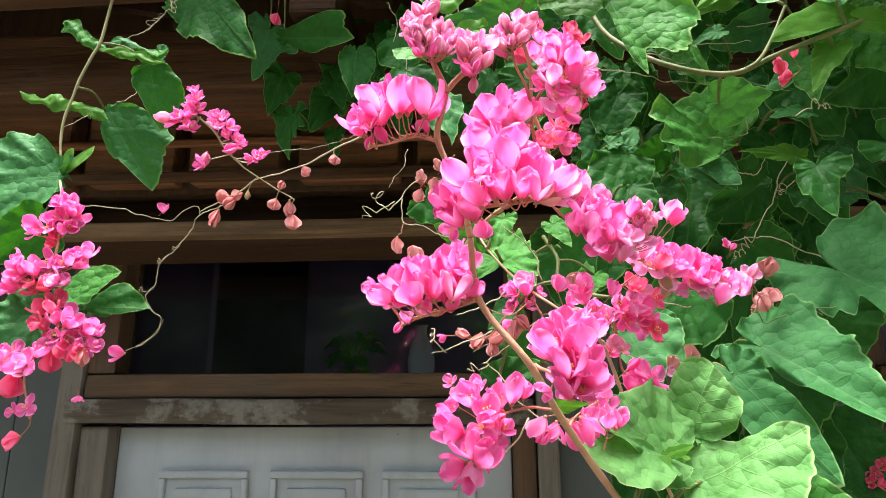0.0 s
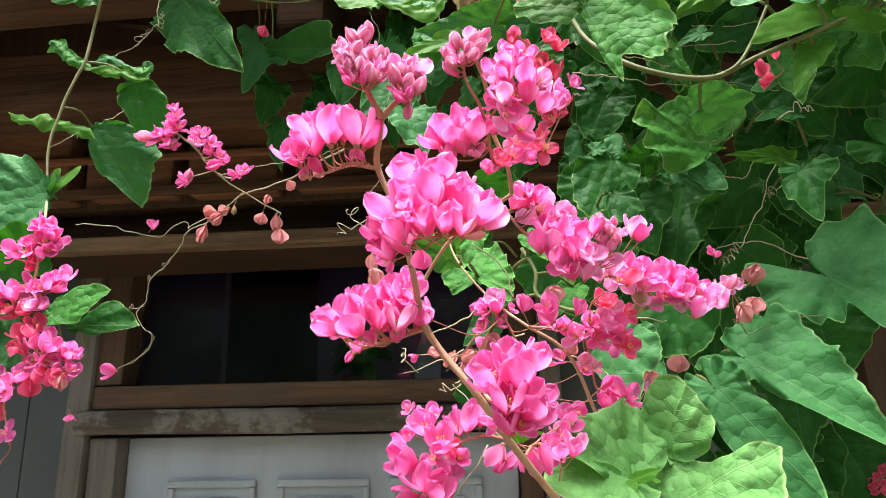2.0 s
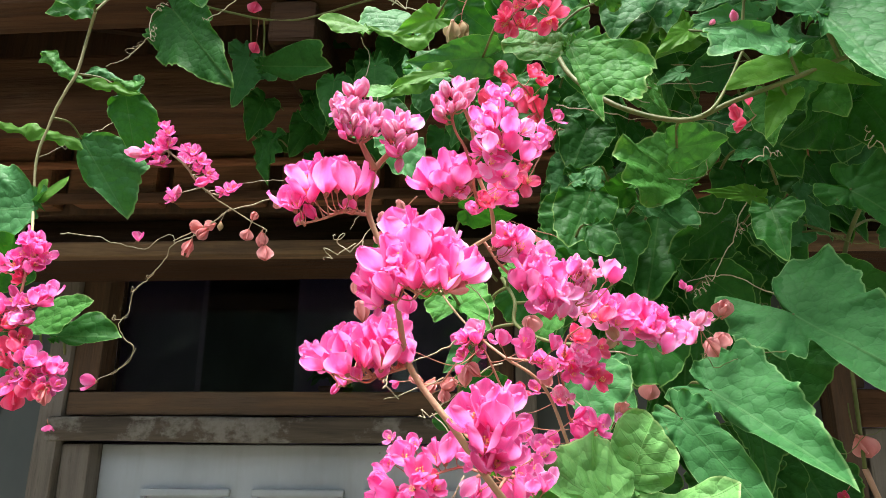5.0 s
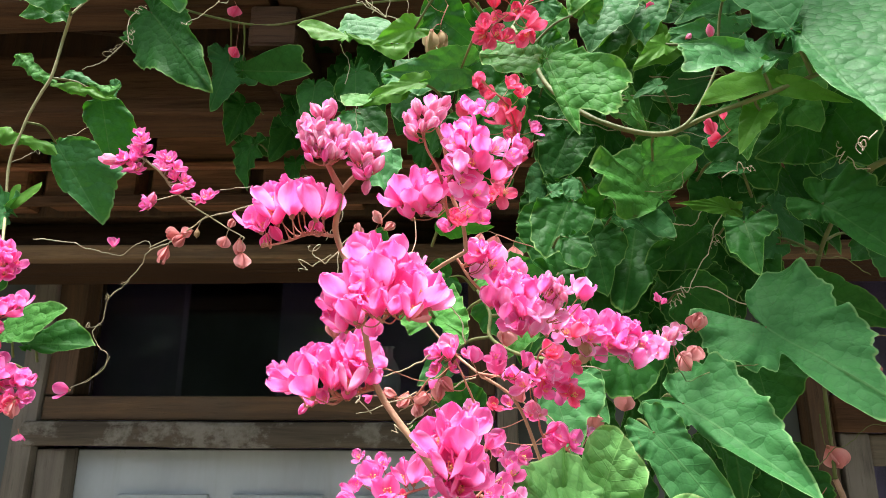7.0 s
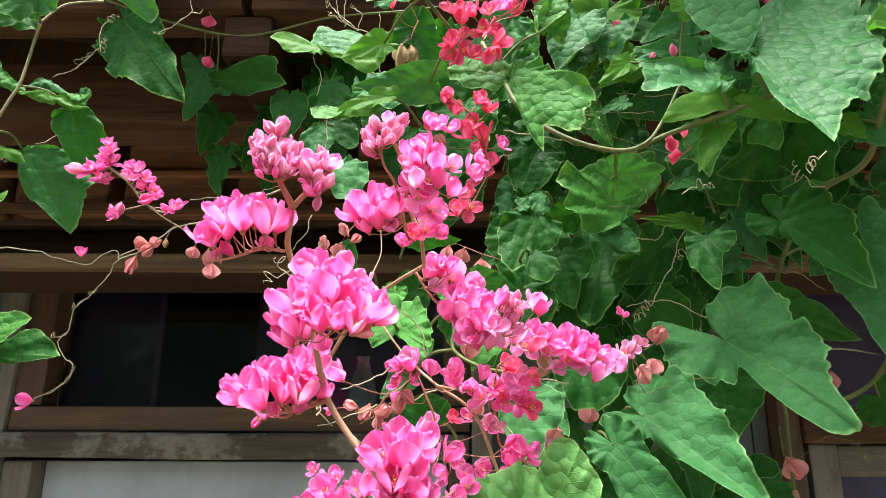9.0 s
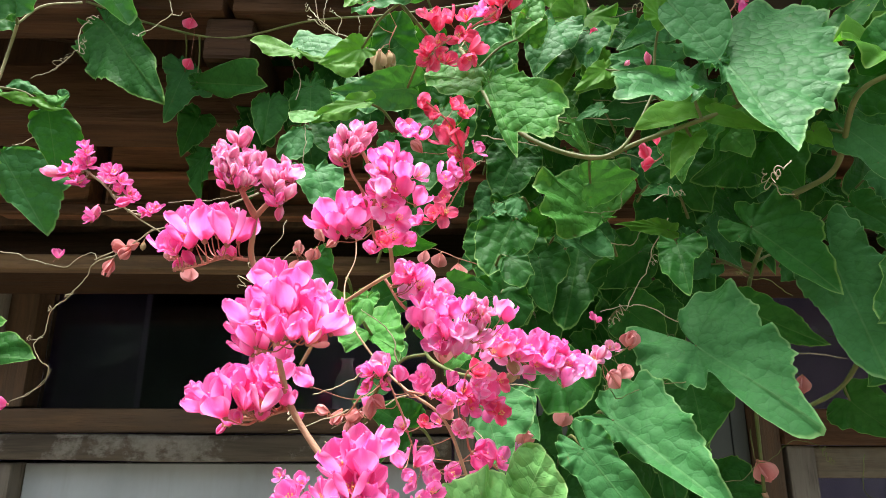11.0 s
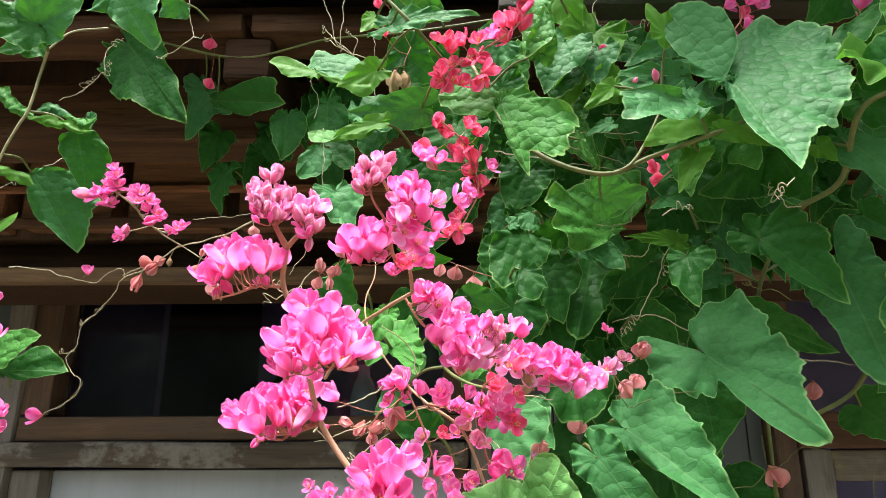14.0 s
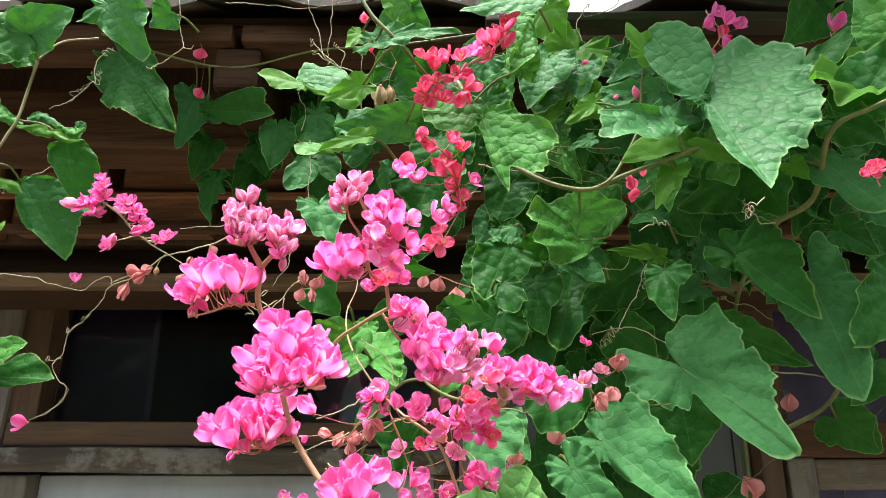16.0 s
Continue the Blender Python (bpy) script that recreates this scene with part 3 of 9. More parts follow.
# wall boards round the openings: door, its transom, a window with its own transom
north = tagged(new("wall_north"), "slate-painted wooden house wall with weathered timber frame", "wall", kind="structure")
for n, (x0, x1, z0, z1) in enumerate(((LEFT, -0.668, 0, 2.83), (-0.668, 0.236, 2.325, 2.83), (0.236, 0.734, 0, 2.83), (0.734, 1.62, 2.325, 2.83), (0.734, 1.62, 0, 1.0), (1.62, RIGHT, 0, 2.83))):
    bm = bmesh.new()
    x, wide = x0, 0.117
    while x < x1 - 0.001:
        e = min(x + wide, x1)
        block(x + 0.001, e - 0.001, WALL + 0.012, WALL + 0.045, z0, z1, 0.002, bm)
        x = e
    part("wall_boards", bm, WALLPAINT, north)
for name, y0, y1, x0, x1 in (("wall_back", 4.3, 4.4, LEFT, RIGHT), ("wall_west", 1.34, 4.3, LEFT - 0.05, LEFT)):
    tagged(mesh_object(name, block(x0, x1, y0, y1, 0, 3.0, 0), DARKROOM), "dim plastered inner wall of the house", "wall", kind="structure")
# unseen side wall; its opening is added to let sky light the room
east = tagged(new("wall_east"), "unseen plastered side wall with an opening added to light the room", "wall", kind="structure")
for y0, y1, z0, z1 in ((1.34, 1.9, 0, 3.0), (2.9, 4.3, 0, 3.0), (1.9, 2.9, 0, 1.1), (1.9, 2.9, 2.2, 3.0)):
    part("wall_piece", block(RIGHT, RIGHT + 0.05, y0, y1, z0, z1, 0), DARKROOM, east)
tagged(mesh_object("ceiling", block(LEFT, RIGHT, 1.345, 4.3, 2.72, 2.75, 0), DARKROOM), "board ceiling of the room, toned dark as if unlit", "ceiling", kind="structure")

for x0, x1, z1 in ((LEFT, -1.23, 2.72), (-0.75, RIGHT, 2.72)):
    tagged(mesh_object("wall_inner", block(x0, x1, 3.2, 3.26, 0.02, z1, 0), ROOMWALL), "blue-grey plastered partition inside the house", "wall", kind="structure")

# door
door = tagged(new("door_1"), "closed grey-blue painted panel door with worn paint", "door", kind="structure")
part("door_leaf", block(-0.566, 0.157, 1.322, 1.352, 0.02, 1.962, 0.003), DOORPAINT, door)
bm_rows = ((1.60, 1.886), (1.02, 1.53), (0.30, 0.90))
for x0, x1 in ((-0.481, -0.315), (-0.276, -0.107), (-0.073, 0.093)):
    for z0, z1 in bm_rows:
        bm = bmesh.new()
        w = 0.013
        for a, b, c, d in ((x0, x1, z1 - w, z1), (x0, x1, z0, z0 + w), (x0, x0 + w, z0 + w, z1 - w), (x1 - w, x1, z0 + w, z1 - w)):
            block(a, b, 1.312, 1.324, c, d, 0.004, bm)
        moulding = part("panel_moulding", bm, DOORPAINT, door)
        part("raised_panel", block(x0 + 0.03, x1 - 0.03, 1.316, 1.325, z0 + 0.03, z1 - 0.03, 0.005), DOORPAINT, moulding)

frame_1 = tagged(new("door_frame"), "weathered greyed wooden door frame with peeling paint", "door frame", kind="structure")
part("post", block(-0.665, -0.622, 1.268, 1.34, 0, 2.33, 0.006, None, 0.008, 1), GREYWOODV, frame_1)
part("jamb", block(-0.620, -0.568, 1.284, 1.352, 0, 1.966, 0.004, None, 0.003, 2), GREYWOODV, frame_1)
part("jamb", block(0.159, 0.198, 1.284, 1.352, 0, 1.966, 0.004, None, 0.003, 3), WOODV, frame_1)
part("post", block(0.200, 0.236, 1.268, 1.34, 0, 2.33, 0.004, None, 0.004, 4), GREYWOODV, frame_1)
part("lintel", block(-0.640, 0.198, 1.262, 1.352, 1.968, 2.012, 0.008, None, 0.010, 5), FLAKING, frame_1, "grey lintel with flaking plaster")

window_1 = tagged(new("window_1"), "dark unlit transom window in a brown wooden frame", "window", kind="structure")
part("window_sill", block(-0.619, 0.198, 1.276, 1.345, 2.014, 2.056, 0.004, None, 0.003, 6), SILLWOOD, window_1)
part("window_frame", block(-0.619, -0.566, 1.280, 1.345, 2.058, 2.322, 0.004, None, 0.002, 7), WOODV, window_1)
part("window_frame", block(0.150, 0.198, 1.280, 1.345, 2.058, 2.322, 0.004, None, 0.002, 8), WOODV, window_1)
part("window_frame", block(-0.564, 0.148, 1.280, 1.345, 2.282, 2.322, 0.004), WOOD, window_1)
for x0, x1 in ((-0.565, 0.149),):
    pane = part("pane", block(x0, x1, 1.326, 1.329, 2.057, 2.282, 0), GLASS, window_1)
    pane.visible_shadow = False

window_2 = tagged(new("window_2"), "dark window with a greyed wooden frame and transom", "window", kind="structure")
part("post", block(0.734, 0.772, 1.268, 1.34, 0, 2.33, 0.004, None, 0.004, 11), WOODV, window_2)
part("window_frame", block(0.784, 0.833, 1.272, 1.340, 1.0, 1.994, 0.004, None, 0.003, 12), GREYWOODV, window_2)
part("window_frame", block(0.835, 1.58, 1.276, 1.340, 1.942, 1.994, 0.004, None, 0.003, 13), GREYWOOD, window_2)
part("transom", block(0.774, 1.62, 1.258, 1.345, 1.997, 2.059, 0.005, None, 0.004, 14), WOOD, window_2)
part("window_frame", block(1.582, 1.62, 1.272, 1.340, 1.0, 1.994, 0.004), GREYWOODV, window_2)
part("window_frame", block(0.774, 0.80, 1.28, 1.340, 2.061, 2.322, 0.004), WOODV, window_2)
part("window_sill", block(0.774, 1.62, 1.25, 1.345, 0.96, 0.999, 0.004), WOOD, window_2)
for x0, x1, z0, z1 in ((0.834, 1.581, 1.0, 1.941), (0.801, 1.62, 2.06, 2.323)):
    pane = part("pane", block(x0, x1, 1.312, 1.315, z0, z1, 0), GLASS, window_2)
    pane.visible_shadow = False

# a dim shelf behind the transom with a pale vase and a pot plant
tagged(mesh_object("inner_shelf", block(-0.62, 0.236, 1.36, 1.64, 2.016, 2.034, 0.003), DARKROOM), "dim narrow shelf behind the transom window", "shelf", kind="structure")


def turned_mesh(profile, sides=24):
    """A solid of revolution from (radius, height) pairs."""
    bm = bmesh.new()
    rings = [[bm.verts.new((r * math.cos(2 * math.pi * j / sides), r * math.sin(2 * math.pi * j / sides), z)) for j in range(sides)] for r, z in profile]
    for a, b in zip(rings, rings[1:]):
        for j in range(sides):
            bm.faces.new((a[j], a[(j + 1) % sides], b[(j + 1) % sides], b[j])).smooth = True
    bm.faces.new(rings[0][::-1])
    bm.faces.new(rings[-1])
    return bm


CERAMIC = Nodes("pale_blue_glaze").set(base_color=(0.62, 0.70, 0.78), roughness=0.25)
CLAYPOT = paint_material("dim_clay_pot", (0.22, 0.11, 0.07), (0.15, 0.09, 0.06), 0.05)
vase = tagged(mesh_object("vase", turned_mesh(((0.020, 0), (0.027, 0.02), (0.030, 0.06), (0.022, 0.095), (0.013, 0.110), (0.012, 0.128), (0.016, 0.134), (0.010, 0.134), (0.009, 0.11))), CERAMIC), "pale blue glazed vase on the dim inner shelf", "vase")
vase.location = (-0.022, 1.50, 2.034)

# stepped timber cornice under the eave
cornice = tagged(new("cornice"), "stepped brown timber cornice under a tiled eave", "cornice", kind="structure")
part("ledge", block(LEFT, RIGHT, 1.05, 1.085, 2.254, 2.277, 0.004, None, 0.004, 21), LEDGE, cornice, "bare pale-brown wooden ledge")
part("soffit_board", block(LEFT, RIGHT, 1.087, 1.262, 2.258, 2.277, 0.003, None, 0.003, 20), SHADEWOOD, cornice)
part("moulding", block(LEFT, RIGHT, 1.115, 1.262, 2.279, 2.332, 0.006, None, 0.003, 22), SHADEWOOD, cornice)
part("backing_board", block(LEFT, RIGHT, 1.09, 1.262, 2.334, 2.70, 0.003), WOODV, cornice)
x = -2.31
for i in range(26):
    w = 0.145 if i % 3 else 0.16
    kind = PANELWOOD
    part("carved_panel", block(x, x + w, 1.045, 1.088, 2.340, 2.47, 0.006, None, 0.003, 30 + i), kind, cornice)
    x += w + 0.028
part("batten", block(LEFT, RIGHT, 1.03, 1.042, 2.336, 2.352, 0.003, None, 0.002, 61), WOOD, cornice)
part("batten", block(LEFT, RIGHT, 1.03, 1.042, 2.395, 2.406, 0.003, None, 0.002, 62), REDWOOD, cornice)
part("wall_beam", block(LEFT, RIGHT, 0.87, 0.95, 2.411, 2.498, 0.006, None, 0.006, 63), WOOD, cornice, "heavy dark brown beam")
part("eave_beam", block(LEFT, -0.075, 0.725, 0.785, 2.473, 2.497, 0.004, None, 0.004, 64), WOOD, cornice)
part("eave_beam", block(-0.068, RIGHT, 0.725, 0.785, 2.473, 2.497, 0.004, None, 0.004, 65), WOOD, cornice)
for i, x in enumerate((-1.74, -0.92, -0.100, 0.72, 1.54)):
    bm = block(x, x + 0.055, 0.735, 0.868, 2.416, 2.471, 0.007, None, 0.004, 70 + i)
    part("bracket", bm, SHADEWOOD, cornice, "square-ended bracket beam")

roof = tagged(new("roof"), "low clay-tiled roof with a mossy sagging eave", "roof", kind="structure")
slope = math.tan(radians(30))
EAVE, EDGE = 0.695, 2.481
bm = block(LEFT, RIGHT, 0, 1, 0, 1, 0)
for v in bm.verts:
    y = 0.76 + v.co.y * 3.8
    v.co = Vector((v.co.x, y, EDGE + (y - EAVE) * slope + v.co.z * 0.012))
part("roof_boards", bm, WOOD, roof)
for i in range(14):
    x = LEFT + 0.1 + i * 0.37
    bm = block(x, x + 0.045, 0, 1, 0, 1, 0.004)
    for v in bm.verts:
        y = 0.80 + v.co.y * 1.6
        v.co = Vector((v.co.x, y, EDGE - 0.044 + (y - EAVE) * slope + v.co.z * 0.042))
    part("rafter", bm, WOODV, roof)


def tile_mesh(seed):
    """One pantile with a rolled, chipped front edge."""
    bm = bmesh.new()
    nx, ny, wide, long = 10, 5, 0.205, 0.26
    grid = []
    for j in range(ny + 1):
        row = []
        for i in range(nx + 1):
            u, v = i / nx, j / ny
            z = 0.010 * math.sin(2 * math.pi * u) + 0.003 * noise.noise(Vector((u * 5, v * 4, seed)))
            y = v * long + (0.010 * noise.noise(Vector((u * 7, seed, 2.0))) if j == 0 else 0)
            row.append((u * wide, y, z + y * slope))
        grid.append(row)
    top = [[bm.verts.new((x, y, z + 0.012)) for x, y, z in row] for row in grid]
    low = [[bm.verts.new(p) for p in row] for row in grid]
    for j in range(ny):
        for i in range(nx):
            bm.faces.new((top[j][i], top[j][i + 1], top[j + 1][i + 1], top[j + 1][i])).smooth = True
            bm.faces.new((low[j][i], low[j + 1][i], low[j + 1][i + 1], low[j][i + 1])).smooth = True
    for i in range(nx):
        bm.faces.new((top[0][i], low[0][i], low[0][i + 1], top[0][i + 1]))
    for j in range(ny):
        bm.faces.new((top[j][0], top[j + 1][0], low[j + 1][0], low[j][0]))
        bm.faces.new((top[j][nx], low[j][nx], low[j + 1][nx], top[j + 1][nx]))
    data = bpy.data.meshes.new("roof_tile")
    bm.to_mesh(data)
    bm.free()
    data.materials.append(TILE)
    return data


TILES = [tile_mesh(s) for s in range(5)]
rnd = random.Random(5)
for j in range(9):
    for i in range(25):
        if j < 2 and i == 13:
            continue
        tile = new("roof_tile", TILES[rnd.randrange(5)])
        tile.parent = roof
        y = EAVE - 0.005 + j * 0.22
        tile.location = (LEFT + 0.09 + i * 0.2 - (0.08 if j < 2 and i > 13 else 0) + rnd.uniform(-0.004, 0.004), y + rnd.uniform(-0.006, 0.006), EDGE + 0.024 + (y - EAVE) * slope + 0.006 * (j > 0) + rnd.uniform(-0.002, 0.002))
plank = tagged(mesh_object("eave_plank", block(0.22, 1.5, 0.687, 0.717, 2.474, 2.485, 0.002, None, 0.004, 90), MOSS), "mossy weathered plank along the roof eave", "plank")

# unseen hedge added behind the viewer: closes the yard, holds back low sky
bm = bmesh.new()
bmesh.ops.create_grid(bm, x_segments=90, y_segments=30, size=1)
for v in bm.verts:
    a = v.co.x * 2.0
    p = Vector((5.2 * math.sin(a), 0.4 - 4.4 * math.cos(a * 0.8), 1.7 + 1.8 * v.co.y))
    v.co = p + 0.35 * noise.noise_vector(p * 1.3) + 0.16 * noise.noise_vector(p * 5.0)
tagged(mesh_object("backdrop_hedge", bm, HEDGE), "unseen dark green hedge added to close the yard and block low sky", "hedge", kind="structure")


# ---- the coral vine ----

spray = Vine("flowering_vine_spray", "coral vine spray with bright pink flower racemes on a brown stem", (0.3000, 0.4200, 0.0000))
spray.stem(0.0016, 0.0011, (0.2635, 0.4100, 1.8322), (0.1863, 0.4100, 1.9289), (0.1617, 0.3850, 1.9575), (0.1399, 0.3550, 1.9856), (0.1281, 0.3380, 2.0036), (0.1119, 0.3400, 2.0253), (0.1090, 0.3220, 2.0441))
spray.stem(0.0011, 0.0009, (0.1090, 0.3220, 2.0441), (0.1061, 0.3180, 2.0585), (0.0987, 0.3180, 2.0768), (0.1006, 0.3100, 2.0833), (0.1024, 0.3050, 2.0883))
spray.stem(0.0012, 0.0009, (0.1024, 0.3050, 2.0883), (0.1004, 0.3020, 2.0921), (0.0982, 0.3000, 2.0965), material=RACHIS)
spray.stem(0.0011, 0.0008, (0.1024, 0.3050, 2.0883), (0.1064, 0.3050, 2.0930), (0.1102, 0.3030, 2.0943), material=RACHIS)
spray.stem(0.001, 0.0009, (0.0874, 0.4700, 2.0547), (0.1101, 0.4300, 2.0766), (0.1292, 0.4000, 2.0832), (0.1441, 0.3880, 2.0892))
spray.stem(0.001, 0.0008, (0.1441, 0.3880, 2.0892), (0.1424, 0.3840, 2.1014), (0.1361, 0.3800, 2.1179), (0.1349, 0.3660, 2.1296), (0.1298, 0.3520, 2.1388))
spray.stem(0.001, 0.0003, (0.2157, 0.4700, 1.9247), (0.1853, 0.4500, 1.9848), (0.1695, 0.4400, 2.0227), (0.1495, 0.4400, 2.0385), (0.1339, 0.4550, 2.0531), (0.1180, 0.4700, 2.0740), (0.1102, 0.4800, 2.0902), (0.1080, 0.4900, 2.1073), (0.1123, 0.5000, 2.1252), (0.1108, 0.5100, 2.1444))
spray.stem(0.0013, 0.001, (0.1521, 0.5200, 2.0973), (0.1593, 0.5100, 2.0802), (0.1589, 0.5000, 2.0642), (0.1737, 0.4800, 2.0520), (0.1936, 0.4600, 2.0459), material=GREENSTEM)
rac = spray.raceme(0.00077, (0.0983, 0.3150, 2.0759), (0.0919, 0.3100, 2.0749), (0.0860, 0.3060, 2.0716), (0.0782, 0.3040, 2.0694))
rac.flower((0.0798, 0.3028, 2.0863), (-0.3332, -0.3564, 0.8729), 0.0122)
rac.flower((0.0888, 0.3027, 2.0877), (0.1573, -0.4506, 0.8788), 0.0114)
rac.flower((0.0876, 0.2982, 2.0840), (-0.0028, -0.3989, 0.9170), 0.0128)
rac.flower((0.0964, 0.2961, 2.0818), (0.0469, -0.2927, 0.9550), 0.0120)
rac.flower((0.0725, 0.3076, 2.0799), (-0.5194, -0.2474, 0.8180), 0.0111)
rac.flower((0.0807, 0.3021, 2.0814), (-0.1578, -0.5245, 0.8366), 0.0117)
rac.flower((0.0904, 0.3047, 2.0866), (0.1483, -0.4278, 0.8916), 0.0112)
rac.flower((0.0976, 0.3089, 2.0854), (0.3698, -0.3006, 0.8792), 0.0108)
rac.flower((0.0757, 0.3149, 2.0875), (-0.3689, -0.4929, 0.7880), 0.0096)
rac.flower((0.0829, 0.3145, 2.0895), (0.1080, -0.2425, 0.9641), 0.0090)
rac.flower((0.0734, 0.3037, 2.0785), (-0.5355, -0.7160, 0.4478), 0.0057, "half")
rac.flower((0.0783, 0.3001, 2.0760), (-0.0919, -0.8265, 0.5554), 0.0056, "half")
rac.flower((0.0777, 0.3063, 2.0720), (-0.3785, 0.0520, -0.9242), 0.0042, "bud")
rac.flower((0.0960, 0.3020, 2.0753), (-0.4079, -0.5777, 0.7070), 0.0036, "bud")
rac.flower((0.0961, 0.3041, 2.0763), (-0.4681, -0.4657, 0.7510), 0.0027, "bud")
rac.flower((0.0958, 0.3063, 2.0765), (-0.3048, -0.4045, 0.8622), 0.0032, "bud")
rac.flower((0.0935, 0.3029, 2.0755), (0.2509, -0.7661, 0.5918), 0.0036, "half", "lilac")
rac.flower((0.0817, 0.3050, 2.0736), (-0.5115, -0.5502, 0.6600), 0.0052, "bud")
rac.flower((0.0922, 0.3108, 2.0897), (0.1516, -0.4112, 0.8989), 0.0083, "cup", "lilac")
rac.flower((0.0970, 0.3121, 2.0877), (0.4115, -0.2306, 0.8817), 0.0075, "cup", "lilac")
rac.done(label="bunch of pink flowers on a rosy stalk")
rac = spray.raceme(0.00077, (0.0982, 0.3000, 2.0965), (0.0965, 0.2990, 2.1000), (0.0960, 0.2980, 2.1050))
rac.flower((0.0910, 0.2990, 2.1109), (-0.2246, -0.5522, 0.8029), 0.0052, "bud", "bud")
rac.flower((0.0907, 0.3005, 2.1079), (-0.1932, -0.3479, 0.9174), 0.0050, "bud", "bud")
rac.flower((0.0893, 0.2992, 2.1089), (-0.3494, -0.5536, 0.7559), 0.0042, "bud", "bud")
rac.flower((0.0902, 0.2978, 2.1081), (-0.6085, -0.7624, 0.2201), 0.0048, "half", "lilac")
rac.flower((0.0933, 0.3021, 2.1161), (-0.4783, -0.4866, 0.7311), 0.0054, "bud", "bud")
rac.flower((0.0904, 0.3014, 2.1127), (-0.2634, -0.3970, 0.8792), 0.0042, "bud", "bud")
rac.flower((0.0919, 0.2969, 2.1094), (-0.5693, -0.3485, 0.7446), 0.0038, "bud", "bud")
rac.flower((0.0921, 0.2983, 2.1104), (0.1160, -0.7568, 0.6433), 0.0055, "half", "lilac")
rac.flower((0.0990, 0.2996, 2.1158), (-0.0412, -0.5120, 0.8580), 0.0051, "bud", "bud")
rac.flower((0.0966, 0.3032, 2.1158), (0.1282, -0.4653, 0.8758), 0.0055, "bud", "bud")
rac.flower((0.0981, 0.2986, 2.1139), (0.5424, -0.2279, 0.8086), 0.0050, "bud", "bud")
rac.flower((0.0965, 0.3051, 2.1186), (0.0336, -0.8251, 0.5640), 0.0055, "half", "lilac")
rac.flower((0.1037, 0.3031, 2.1093), (0.4076, -0.2608, 0.8751), 0.0037, "bud", "bud")
rac.flower((0.1029, 0.2966, 2.1049), (0.2998, -0.4630, 0.8341), 0.0054, "bud", "bud")
rac.flower((0.1032, 0.3031, 2.1085), (-0.2556, -0.3690, 0.8936), 0.0052, "bud", "bud")
rac.flower((0.0999, 0.3010, 2.1104), (-0.1968, -0.4685, 0.8612), 0.0052, "cup", "lilac")
rac.flower((0.1062, 0.3025, 2.1066), (0.1847, -0.4934, 0.8500), 0.0033, "bud", "bud")
rac.flower((0.1033, 0.2965, 2.1043), (0.4074, -0.3089, 0.8594), 0.0044, "bud", "bud")
rac.flower((0.1044, 0.2959, 2.1008), (0.6915, -0.2110, 0.6908), 0.0043, "bud", "bud")
rac.flower((0.1039, 0.2953, 2.1011), (0.6976, -0.1905, 0.6907), 0.0052, "cup", "lilac")
rac.flower((0.0937, 0.2937, 2.1046), (0.2481, -0.4138, 0.8759), 0.0052, "bud", "bud")
rac.flower((0.0966, 0.2940, 2.1025), (-0.4990, -0.2979, 0.8138), 0.0052, "bud", "bud")
rac.flower((0.0924, 0.2969, 2.1062), (0.3447, -0.2828, 0.8951), 0.0053, "bud", "bud")
rac.flower((0.0942, 0.2936, 2.1057), (0.2169, -0.7557, 0.6179), 0.0053, "half", "lilac")
rac.flower((0.0983, 0.2945, 2.1029), (-0.2394, -0.5574, 0.7950), 0.0053, "bud", "bud")
rac.flower((0.0971, 0.2930, 2.1062), (0.5653, -0.3571, 0.7436), 0.0046, "bud", "bud")
rac.flower((0.1001, 0.2964, 2.1058), (0.4870, -0.3968, 0.7781), 0.0046, "bud", "bud")
rac.flower((0.0973, 0.2963, 2.1064), (0.2310, -0.7293, 0.6440), 0.0051, "half", "lilac")
rac.flower((0.0902, 0.2985, 2.1061), (-0.4138, -0.5135, 0.7517), 0.0036, "bud", "bud")
rac.flower((0.0930, 0.2947, 2.1033), (-0.0555, -0.3324, 0.9415), 0.0035, "bud", "bud")
rac.flower((0.0912, 0.2973, 2.1039), (-0.3386, -0.4757, 0.8119), 0.0047, "bud", "bud")
rac.flower((0.0932, 0.2944, 2.1019), (-0.5070, -0.7299, 0.4585), 0.0048, "half", "lilac")
rac.flower((0.0975, 0.2952, 2.1017), (0.0899, -0.5108, 0.8550), 0.0052, "bud", "bud")
rac.flower((0.0942, 0.2930, 2.1010), (-0.2130, -0.5192, 0.8277), 0.0040, "bud", "bud")
rac.flower((0.0981, 0.2909, 2.0995), (0.3992, -0.5258, 0.7511), 0.0037, "bud", "bud")
rac.flower((0.0956, 0.2952, 2.0988), (0.3670, -0.7272, 0.5801), 0.0051, "half", "lilac")
rac.flower((0.1014, 0.2944, 2.0976), (-0.1667, -0.5001, 0.8498), 0.0046, "bud", "bud")
rac.flower((0.1005, 0.2983, 2.1028), (0.3747, -0.3149, 0.8720), 0.0035, "bud", "bud")
rac.flower((0.1008, 0.2934, 2.0976), (0.1392, -0.5043, 0.8522), 0.0046, "bud", "bud")
rac.flower((0.0996, 0.2951, 2.1007), (0.0543, -0.3949, 0.9171), 0.0055, "cup", "lilac")
rac.flower((0.0940, 0.2924, 2.0951), (-0.6649, -0.2991, 0.6844), 0.0034, "bud")
rac.flower((0.0925, 0.2942, 2.0992), (-0.5047, -0.3332, 0.7964), 0.0036, "bud")
rac.flower((0.0929, 0.2990, 2.1014), (-0.7004, -0.4712, 0.5361), 0.0030, "bud")
